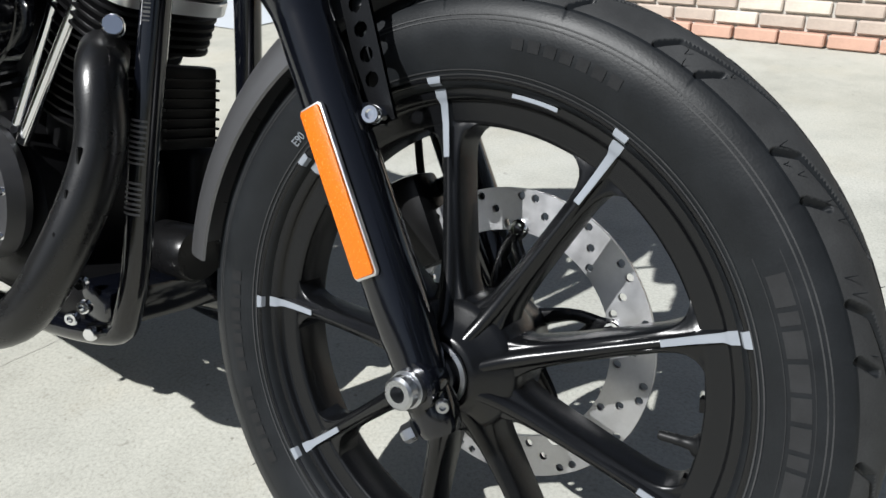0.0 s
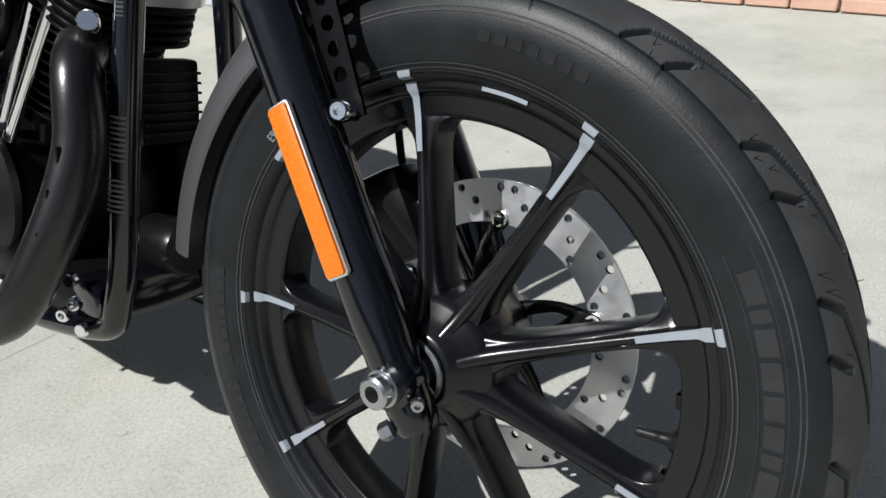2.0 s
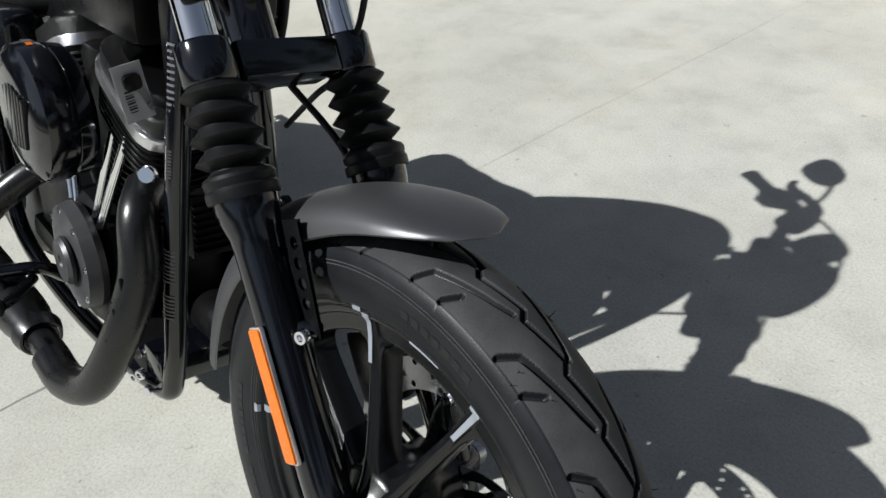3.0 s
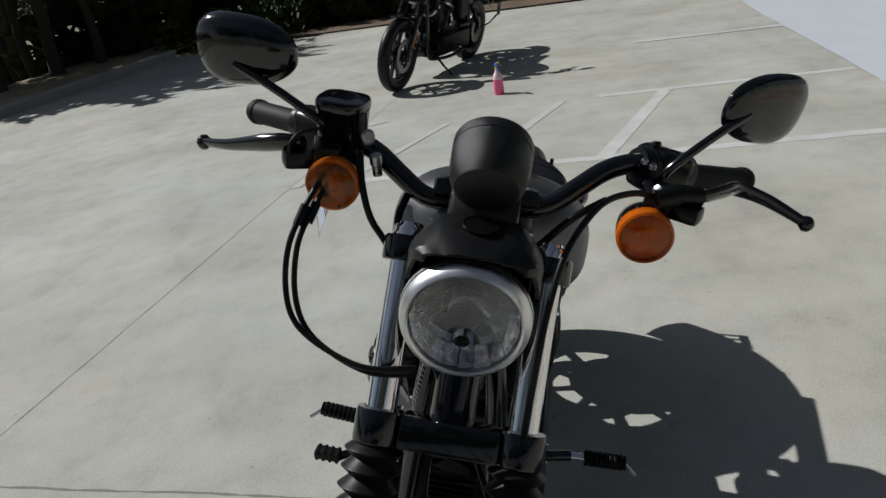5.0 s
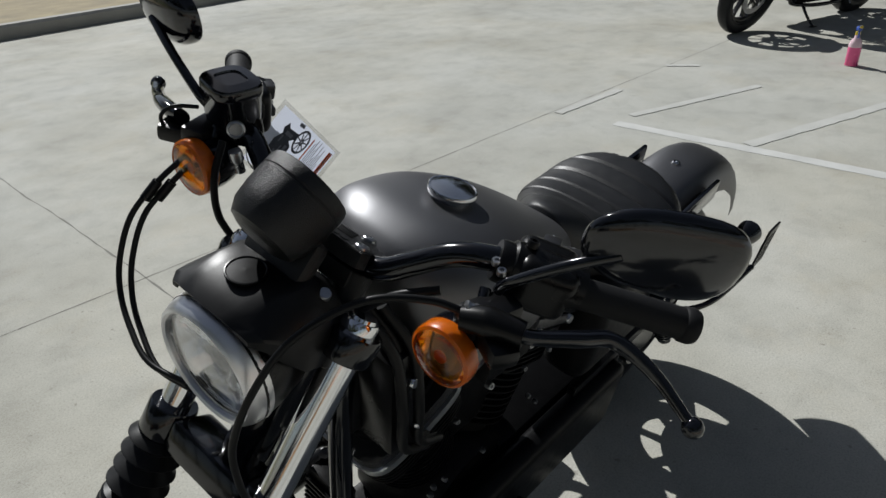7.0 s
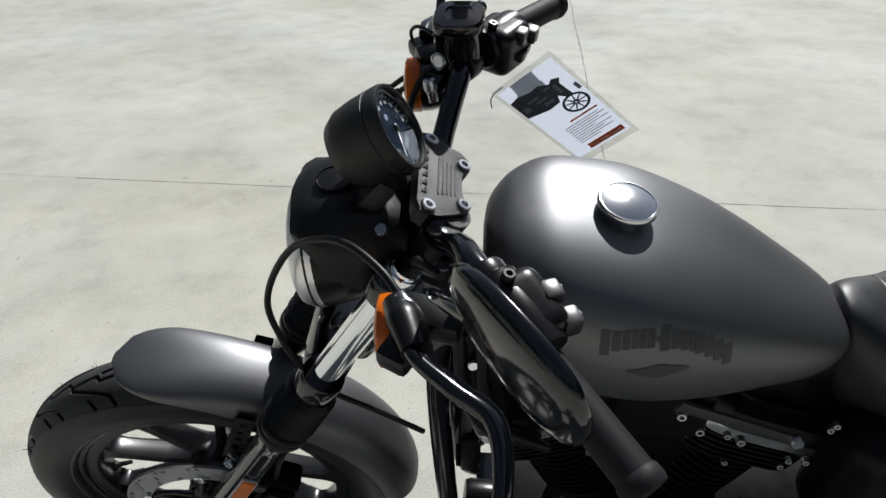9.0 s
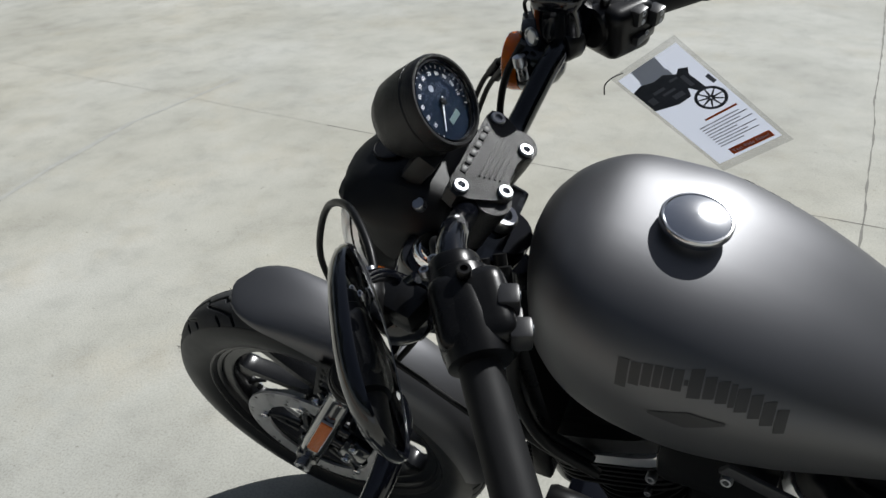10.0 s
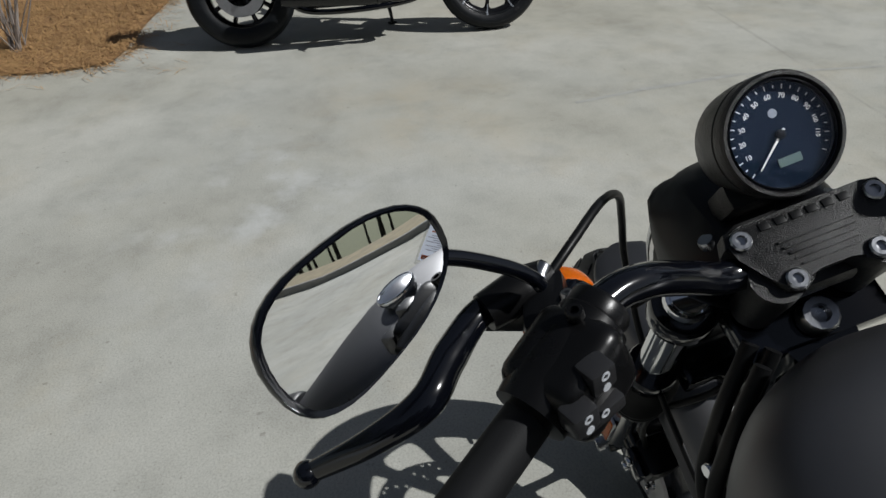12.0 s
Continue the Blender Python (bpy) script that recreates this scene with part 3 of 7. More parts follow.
for side in (-1, 1):
    y = 0.089 * side
    leg = fpart("fork_leg", lathe([(0.006, -0.046), (0.017, -0.046), (0.0195, -0.041), (0.0215, -0.024), (0.0225, 0.0), (0.0235, 0.03), (0.0250, 0.045), (0.0255, 0.07), (0.0258, 0.320), (0.0270, 0.335), (0.0315, 0.352), (0.0335, 0.368), (0.0335, 0.385), (0.02, 0.387)], fk(0, y), UP, 32), GLOSS, "gloss black fork slider")
    part("fork_boot", lathe([(r * 1.09, h) for r, h in boot_profile()], fk(0.374, y), UP, 36), BOOT, leg, "ribbed black rubber boot", 30)
    part("fork_tube", lathe([(0.01, 0.49), (0.0195, 0.49), (0.0195, 0.757), (0.01, 0.757)], fk(0, y), UP, 32), CHROME, leg, "polished chrome fork tube")
    part("fork_cap", lathe([(0.0, 0.752), (0.0215, 0.752), (0.0215, 0.762), (0.0195, 0.766), (0.0165, 0.766), (0.0155, 0.770), (0.0, 0.770)], fk(0, y), UP, 24), CHROME, leg, "chrome fork cap")
    # axle lug
    part("axle_lug", lathe([(0.004, -0.021), (0.0215, -0.021), (0.0235, -0.018), (0.0235, 0.018), (0.0215, 0.021), (0.004, 0.021)], AXLE + Vector((0, y, 0)), YAX, 28), GLOSS, leg)
    part("pinch_bolt", bolt(AXLE + Vector((0.0290, y - 0.016, -0.006)), (0.6, -0.8, 0.0), 0.0058, 0.006), STEEL, leg, "small zinc socket bolt")
    # amber reflector with a grey frame
    m = facing(fk(0.170, y + side * 0.0262), (0, side, 0), UP)
    part("reflector_frame", plate([(x * 0.0125, v * 0.0745) for x, v in ((-1, -0.96), (-0.8, -1), (0.8, -1), (1, -0.96), (1, 0.96), (0.8, 1), (-0.8, 1), (-1, 0.96))], 0.004, m, 0.001), ALU, leg, "grey reflector edge")
    part("reflector", plate([(x * 0.0108, v * 0.0725) for x, v in ((-1, -0.97), (-0.8, -1), (0.8, -1), (1, -0.97), (1, 0.97), (0.8, 1), (-0.8, 1), (-1, 0.97))], 0.0065, m, 0.0015), ORANGE, leg, "amber reflector strip")
fpart("front_axle", lathe([(0.0070, -0.128), (0.0118, -0.128), (0.0140, -0.126), (0.0142, -0.119), (0.0132, -0.1175), (0.0132, -0.116), (0.0160, -0.1155), (0.0160, -0.110), (0.0105, -0.1095), (0.0115, 0.115), (0.016, 0.116), (0.016, 0.128), (0.006, 0.129), (0.0070, 0.1), (0.0062, -0.115)], AXLE, YAX, 32, closed=True), STEEL, "bright zinc axle with nut", 30)
fpart("lug_bolt", lathe([(0, 0), (0.0085, 0), (0.0085, 0.008), (0.006, 0.011), (0, 0.011)], AXLE + Vector((0.004, -0.103, -0.040)), (-0.6, -0.5, -0.5), 6), STEEL, "zinc hex bolt")

# caliper on the other leg
cal = fpart("brake_caliper", box((0.062, 0.05, 0.10), fk(0.14, 0.066, -0.066), 0.012, Matrix.Rotation(radians(-30), 3, "Y")), PLASTIC, "black brake caliper")
part("caliper_cover", box((0.05, 0.02, 0.085), fk(0.14, 0.098, -0.066), 0.008, Matrix.Rotation(radians(-30), 3, "Y")), GLOSS, cal)
for s in (0.11, 0.17):
    part("caliper_bolt", bolt(fk(s, 0.108, -0.06), (0, 1, 0), 0.008, 0.006), CHROME, cal)
    part("caliper_lug", tube([fk(s, 0.088, -0.01), fk(s, 0.088, -0.05)], 0.010, 10), GLOSS, cal)

# mudguard
def guard_mesh(centre, r, a0, a1, half, drop, thick=0.0022, n=40, nose=0.55):
    outer, inner = [], []
    for k in range(n + 1):
        t = k / n
        a = radians(a0 + (a1 - a0) * t)
        end = min(t / 0.15, 1.0)
        w = half * (0.14 + 0.86 * math.sqrt(1 - (1 - end) ** 2))
        d = drop * (0.04 + 0.96 * math.sin(min(t / 0.48, 1.0) * math.pi / 2))
        ro, ri = [], []
        for j in range(17):
            p = -1 + 2 * j / 16
            y = w * math.sin(p * math.pi / 2)
            dd = d * (1 - math.cos(p * math.pi / 2)) ** 1.25
            for lst, off in ((ro, 0), (ri, -thick)):
                rr = r + 0.012 * max(0.0, 1 - t / 0.5) ** 1.5 - dd + off
                lst.append(Vector((centre.x + rr * math.cos(a), y * (1 + off / w), centre.z + rr * math.sin(a))))
        outer.append(ro)
        inner.append(ri)
    bm = bmesh.new()
    rings = [o + i[::-1] for o, i in zip(outer, inner)]
    return grid_mesh(bm, rings)


guard = fpart("front_mudguard", guard_mesh(AXLE, 0.364, 79, 176, 0.066, 0.050), DENIM, "satin charcoal painted mudguard", 50)
for side in (-1, 1):
    m = facing(Vector((0, 0.0685 * side, 0)), (0, side, 0), (0, 0, 1))
    # a drilled strap from the slider's lug up to the mudguard
    strap = []
    a, b = Vector((-0.081, 0.534)), Vector((-0.130, 0.650))
    d = (b - a).normalized()
    nrm = Vector((-d.y, d.x))
    bm = bmesh.new()
    L = (b - a).length
    holes_at = [0.30, 0.47, 0.64, 0.81]
    cuts = [0.0] + [h + o for h in holes_at for o in (-0.085, 0.085)] + [1.0]
    w = 0.0145
    for yo in (0.0, 0.004):
        yy = (0.070 + yo) * side
        def put(u, v):
            return Vector((a.x + d.x * u * L + nrm.x * v, yy, a.y + d.y * u * L + nrm.y * v))
        for c0, c1 in zip(cuts, cuts[1:]):
            mid = (c0 + c1) / 2
            out = [put(c0, -w), put(mid, -w), put(c1, -w), put(c1, 0), put(c1, w), put(mid, w), put(c0, w), put(c0, 0)]
            vo = [bm.verts.new(p) for p in out]
            if any(abs(mid - h) < 0.01 for h in holes_at):
                c = put(mid, 0)
                vi = [bm.verts.new(c + (p - c).normalized() * 0.0072) for p in out]
                for k in range(8):
                    bm.faces.new((vo[k], vo[(k + 1) % 8], vi[(k + 1) % 8], vi[k]))
            else:
                bm.faces.new(vo)
    bmesh.ops.remove_doubles(bm, verts=bm.verts, dist=0.0001)
    part("mudguard_strap", bm, PLASTIC if side > 0 else SATIN, guard, "black strap with four holes")
    part("strap_bolt", bolt(Vector((-0.083, 0.084 * side, 0.541)), (0.25, side, 0.1), 0.0085, 0.008), CHROME, guard, "chrome socket bolt")
    part("strap_lug", tube([Vector((-0.080, 0.066 * side, 0.541)), Vector((-0.105, 0.084 * side, 0.541))], 0.009, 10), GLOSS, guard)

# yokes
low = fpart("lower_yoke", box((0.058, 0.125, 0.042), fk(0.513, 0, -0.008), 0.006, Matrix.Rotation(radians(-30), 3, "Y")), GLOSS, "gloss black lower yoke")
for side in (-1, 1):
    part("yoke_clamp", lathe([(0.019, -0.020), (0.0285, -0.020), (0.030, -0.017), (0.030, 0.020), (0.0285, 0.023), (0.019, 0.023)], fk(0.513, 0.089 * side), UP, 28), GLOSS, low)
top_yoke = fpart("upper_yoke", box((0.078, 0.13, 0.026), fk(0.735, 0, -0.030), 0.006, Matrix.Rotation(radians(-30), 3, "Y")), GLOSS, "gloss black upper yoke")
for side in (-1, 1):
    part("yoke_clamp", lathe([(0.019, -0.016), (0.029, -0.016), (0.0305, -0.013), (0.0305, 0.013), (0.029, 0.016), (0.019, 0.016)], fk(0.736, 0.089 * side), UP, 28), GLOSS, top_yoke)
part("stem_nut", bolt(fk(0.750, 0, -0.051), UP, 0.0165, 0.016), STEEL, top_yoke, "dull metal stem bolt")
fpart("steering_stem", lathe([(0.005, 0.50), (0.027, 0.50), (0.030, 0.53), (0.030, 0.73), (0.02, 0.74), (0.005, 0.74)], fk(0, 0, -0.051), UP, 24), GLOSS, "black steering stem")

# headlamp
HL = Vector((-0.2588, -0.0015, 0.9400))
HLN = Vector((0.995, 0.016, -0.079)).normalized()
LAMP = 1.077
head = fpart("headlamp", lathe([(LAMP * r, LAMP * h) for r, h in [(0.0, -0.105), (0.025, -0.103), (0.048, -0.09), (0.064, -0.062), (0.0705, -0.03), (0.0725, -0.008), (0.06, -0.006), (0.05, -0.05), (0.0, -0.06)]], HL, HLN, 48), PLASTIC, "round headlamp with a black bowl")
part("trim_ring", lathe([(LAMP * r, LAMP * h) for r, h in [(0.0595, 0.001), (0.0605, 0.0065), (0.0632, 0.0085), (0.0672, 0.006), (0.0708, -0.002), (0.0728, -0.014), (0.0712, -0.018), (0.060, -0.016)]], HL, HLN, 64, closed=True), ALU, head, "matt silver trim ring")
def facet_bowl(n_a, n_r, r_out, depth, seed, at=HL, axis=HLN, uneven=0.006):
    """A lamp bowl cut into many small tilted facets."""
    rng = random.Random(seed)
    bm = bmesh.new()
    x, y, z = basis(axis)
    for i in range(n_a):
        for j in range(n_r):
            a0, a1 = 2 * math.pi * i / n_a, 2 * math.pi * (i + 1) / n_a
            q0, q1 = j / n_r, (j + 1) / n_r
            tilt = rng.uniform(-uneven, uneven)
            quad = []
            for k, (a, q) in enumerate(((a0, q0), (a1, q0), (a1, q1), (a0, q1))):
                d = -depth * (1 - q * q) + (tilt if k in (0, 3) else -tilt)
                quad.append(bm.verts.new(at + (x * math.cos(a) + y * math.sin(a)) * max(0.004, r_out * q) + z * (d - 0.001)))
            bm.faces.new(quad)
    return bm


ENGINE_SHIELD = material("dark_shield", (0.015, 0.015, 0.017), 0.3, 0.3, 0.1, 40)
part("lamp_reflector", facet_bowl(20, 4, 0.0640, 0.054, 5, uneven=0.0050), MIRROR, head, "faceted bright reflector", 1)
part("bulb_shield", lathe([(LAMP * r, LAMP * h) for r, h in [(0.0, -0.010), (0.014, -0.011), (0.0195, -0.015), (0.0195, -0.034), (0.012, -0.050), (0.0, -0.050)]], HL + Vector((0, 0, 0.002)), HLN, 20), ENGINE_SHIELD, head, "dark bulb shield")
part("lamp_lens", lathe([(LAMP * r, LAMP * h) for r, h in [(0.0605, 0.000), (0.0605, 0.0025), (0.045, 0.0065), (0.025, 0.0095), (0.0, 0.0105), (0.0, 0.0085), (0.025, 0.0075), (0.045, 0.0045), (0.058, 0.000)]], HL, HLN, 48), LENS, head, "clear lens")
part("lens_badge", lathe([(LAMP * r, LAMP * h) for r, h in [(0.0, 0.0), (0.0085, 0.0), (0.0085, 0.0012), (0.0068, 0.0012), (0.0062, 0.0004), (0.0, 0.0004)]], HL + HLN * 0.0106 + Vector((0, 0, -0.016)), HLN + Vector((0, 0, -0.2)), 20), PLASTIC, head, "small round dark badge")

# cowl over the lamp
COWL = material("matte_black_cowl", (0.0055, 0.0056, 0.0060), 0.42, 0, 0.15, 25, 0.05, 1200, spec=0.3)


def cowl_mesh():
    """A peaked visor: flat top panel, two slanting side panels, a thin front lip."""
    stations = [(-0.252, 0.058, 0.031, 1.026, 1.012), (-0.262, 0.069, 0.040, 1.032, 1.006), (-0.276, 0.076, 0.043, 1.037, 0.985), (-0.300, 0.081, 0.045, 1.0425, 0.957), (-0.330, 0.081, 0.046, 1.0405, 0.945), (-0.356, 0.074, 0.044, 1.032, 0.950), (-0.376, 0.058, 0.036, 1.018, 0.965)]
    rings = []
    for x, w, crease, t, b in stations:
        half = [(0.0, t + 0.0015), (crease * 0.6, t + 0.0010), (crease * 0.93, t - 0.0006), (crease * 1.07, t - 0.0030), ((crease + w) / 2, t - 0.2 * (t - b)), (w * 0.95, t - 0.40 * (t - b)), (w * 0.99, t - 0.52 * (t - b)), (w, b)]
        ring = [(-y, z) for y, z in half[:0:-1]] + half
        out = [Vector((x - 0.028 * (t - z) * 2.2 * abs(y) / w - 0.10 * abs(y), y, z)) for y, z in ring]
        inner = [Vector((q.x - 0.003, q.y * 0.95, q.z - 0.004)) for q in out[::-1]]
        rings.append(out + inner)
    return grid_mesh(bmesh.new(), rings)


cowl = fpart("headlamp_cowl", cowl_mesh(), COWL, "satin black peaked cowl over the headlamp", 24)
part("cowl_plug", lathe([(0.0, 0.0), (0.0195, 0.0), (0.0205, -0.001), (0.0215, -0.001), (0.0215, 0.0018), (0.0200, 0.0022), (0.0190, 0.0010), (0.0, 0.0022)], (-0.303, 0, 1.0445), (0.04, 0, 1), 32), PLASTIC, cowl, "round black plug")
for side in (-1, 1):
    part("cowl_bolt", bolt(Vector((-0.357, 0.054 * side, 1.016)), (0.1, 0.4 * side, 1), 0.0075, 0.009, False), STEEL, cowl, "dull metal acorn nut")

# ---- handlebar, gauge and controls ----
BAR = [(-0.386, 0, 1.022), (-0.386, 0.05, 1.022), (-0.389, 0.082, 1.025), (-0.398, 0.115, 1.044), (-0.409, 0.150, 1.066), (-0.418, 0.185, 1.0755), (-0.436, 0.224, 1.0765), (-0.478, 0.274, 1.0685), (-0.550, 0.364, 1.0550)]
BAR_LEFT = [BAR[0], (-0.3852, 0.0539, 1.0285), (-0.3891, 0.0825, 1.038), (-0.3992, 0.1114, 1.0605), (-0.4127, 0.1428, 1.0840), (-0.4248, 0.1738, 1.0945), (-0.4471, 0.2102, 1.0922), (-0.4785, 0.2570, 1.0740), (-0.5480, 0.3600, 1.0580)]
BARS = FORK @ Matrix.Translation((-0.029, 0, 0.001))


def fpart(name, bm, mat, label="", angle=40):
    """A part that is fixed to the handlebar."""
    return part(name, bm, mat, bike, label, angle, BARS)


def flip(p, side):
    return Vector((p[0], p[1] * side, p[2]))


bar = fpart("handlebar", tube([flip(p, -1) for p in BAR[:0:-1]] + [Vector(p) for p in BAR_LEFT], 0.0132, 16, steps=6), GLOSS, "gloss black handlebar", 60)
PLATE_N = Vector((-0.49, 0, 0.87)).normalized()
pm = facing((-0.388, 0, 1.0265), PLATE_N, (0.87, 0, 0.49))
outline = [(0.060, 0.010), (0.068, 0.020), (0.064, 0.032), (0.050, 0.034), (-0.050, 0.034), (-0.064, 0.032), (-0.068, 0.020), (-0.060, 0.010), (-0.050, -0.012), (-0.042, -0.026), (-0.030, -0.030), (-0.020, -0.024), (-0.014, -0.016), (0.014, -0.016), (0.020, -0.024), (0.030, -0.030), (0.042, -0.026), (0.050, -0.012)]
clamp = fpart("bar_clamp", plate(outline, 0.019, pm, 0.003), WRINKLE, "wrinkle black handlebar clamp plate")
for k in range(5):
    part("clamp_rib", box((0.062 - 0.004 * k, 0.0020, 0.0020), pm @ Vector((0, 0.010 - 0.0052 * k, 0.0195)), 0.0005, pm.to_3x3()), WRINKLE, clamp)
for k in range(6):
    part("clamp_slot", box((0.0085, 0.0065, 0.0016), pm @ Vector((-0.0325 + 0.013 * k, 0.0265, 0.0193)), 0.0008, pm.to_3x3()), BOOT, clamp)
for x, y in ((0.0545, 0.0215), (-0.0545, 0.0215), (0.033, -0.0205), (-0.033, -0.0205)):
    part("clamp_bolt", bolt(pm @ Vector((x, y, 0.0175)), PLATE_N, 0.0085, 0.0055), STEEL, clamp, "bright socket screw")
for side in (-1, 1):
    fpart("riser", lathe([(0.005, 0.0), (0.019, 0.0), (0.019, 0.02), (0.021, 0.05), (0.021, 0.07), (0.005, 0.07)], Vector((-0.3705, 0.042 * side, 0.972)), UP * 1.0, 20), WRINKLE, "black riser")
fpart("riser_bridge", box((0.036, 0.10, 0.03), (-0.384, 0, 1.006), 0.008, Matrix.Rotation(radians(-29), 3, "Y")), WRINKLE, "black riser bridge")

# gauge
GN = Vector((-0.86, 0, 0.51)).normalized()
GC = Vector((-0.346, 0, 1.111))
GS = 0.875
gauge = fpart("speedometer", lathe([(GS * r, GS * h) for r, h in ((0.0, -0.078), (0.030, -0.078), (0.043, -0.073), (0.051, -0.058), (0.0540, -0.036), (0.0550, -0.012), (0.0540, -0.011), (0.0540, -0.009), (0.0550, -0.008), (0.0550, 0.004), (0.0530, 0.009), (0.0500, 0.009), (0.0478, 0.004), (0.0475, -0.004), (0.0, -0.004))], GC, GN, 56), WRINKLE, "round speedometer in a black pod")
part("gauge_bezel", lathe([(GS * r, GS * h) for r, h in [(0.0490, 0.0040), (0.0480, 0.0066), (0.0465, 0.0070), (0.0455, 0.0050), (0.0455, 0.0030), (0.0490, 0.0030)]], GC, GN, 56, closed=True), GLOSS, gauge, "thin gloss black bezel")
part("dial", lathe([(GS * r, GS * h) for r, h in [(0.0, -0.001), (0.0462, -0.001), (0.0462, -0.0025), (0.0, -0.0025)]], GC, GN, 48), DIAL, gauge, "black dial tinted with reflected sky blue")
gm = facing(GC, GN, (0.51, 0, 0.86)) @ Matrix.Scale(GS, 4)


def dial_text(words, size, x, y, turn=0.0):
    bm = text_mesh(words, size, 0.00015)
    bmesh.ops.transform(bm, matrix=gm @ Matrix.Translation((x, y, -0.0006)) @ Matrix.Rotation(radians(turn), 4, "Z"), verts=bm.verts)
    part("dial_number", bm, WHITE, gauge)


for k in range(13):
    a = radians(218 - 256 * k / 12)
    if k > 0 and k < 12:
        dial_text(str(10 * k), 0.0062 if k < 10 else 0.0052, 0.0335 * math.cos(a), 0.0335 * math.sin(a), math.degrees(a) - 90 if k > 3 else 0)
    for j in range(2):
        b = radians(218 - 256 * (k + j / 2) / 12)
        if k == 12 and j:
            continue
        L = 0.004 if j == 0 else 0.0025
        part("dial_tick", box((L, 0.0007, 0.0003), gm @ Vector((0.0415 * math.cos(b), 0.0415 * math.sin(b), -0.0007)), 0, (gm.to_3x3() @ Matrix.Rotation(b, 3, "Z"))), WHITE, gauge)
na = radians(222)
bm = plate([(-0.006, -0.0012), (0.035, -0.0004), (0.035, 0.0004), (-0.006, 0.0012)], 0.0008, gm @ Matrix.Rotation(na, 4, "Z") @ Matrix.Translation((0, 0, 0.0008)))
part("needle", bm, WHITE, gauge, "white needle")
part("needle_hub", lathe([(GS * r, GS * h) for r, h in [(0, 0), (0.0042, 0), (0.0042, 0.003), (0, 0.0035)]], GC, GN, 20), PLASTIC, gauge)
LABEL_GREY = material("dial_print_grey", (0.22, 0.25, 0.3), 0.5, 0, 0.05, 60)
LCD = material("lcd_grey_green", (0.10, 0.15, 0.14), 0.3, 0, 0.05, 40)
part("lcd_window", box((0.021, 0.0075, 0.0006), gm @ Vector((0.002, -0.0235, -0.0006)), 0, gm.to_3x3()), LCD, gauge, "grey-green display")
part("dial_mark", lathe([(0.0, 0.0), (0.0035, 0.0), (0.0035, 0.0003), (0.0, 0.0003)], GC + (gm.to_3x3() @ Vector((0, 0.0195, 0))) + GN * -0.0009, GN, 18), LABEL_GREY, gauge)
gp = part("gauge_glass", lathe([(GS * r, GS * h) for r, h in [(0.0, 0.0045), (0.0462, 0.0045), (0.0462, 0.0038), (0.0, 0.0038)]], GC, GN, 40), LENS, gauge, "clear gauge glass")
gp.visible_shadow = False
fpart("gauge_bracket", box((0.026, 0.085, 0.05), GC - GN * 0.045 + Vector((-0.016, 0, -0.04)), 0.01, Matrix.Rotation(radians(-40), 3, "Y")), WRINKLE, "black gauge bracket")


# grips, switch housings, levers, mirrors, signals on both sides
def teardrop(w, h, n=36):
    out = []
    for k in range(n):
        a = 2 * math.pi * k / n
        c, s = math.cos(a), math.sin(a)
        hh = h * (1.0 - 0.18 * c)
        out.append((w * math.copysign(abs(c) ** 0.78, c), hh * math.copysign(abs(s) ** 0.80, s)))
    return out


BUTTON = material("button_plastic", (0.022, 0.022, 0.023), 0.32, 0, 0.15, 40, 0.04, 900, spec=0.5)
MARK_PALE = material("pale_symbol", (0.5, 0.52, 0.55), 0.5, 0, 0.05, 60)
GRIP = material("grip_rubber", (0.0085, 0.0088, 0.0095), 0.62, 0, 0.25, 40, 0.08, 900, spec=0.2)


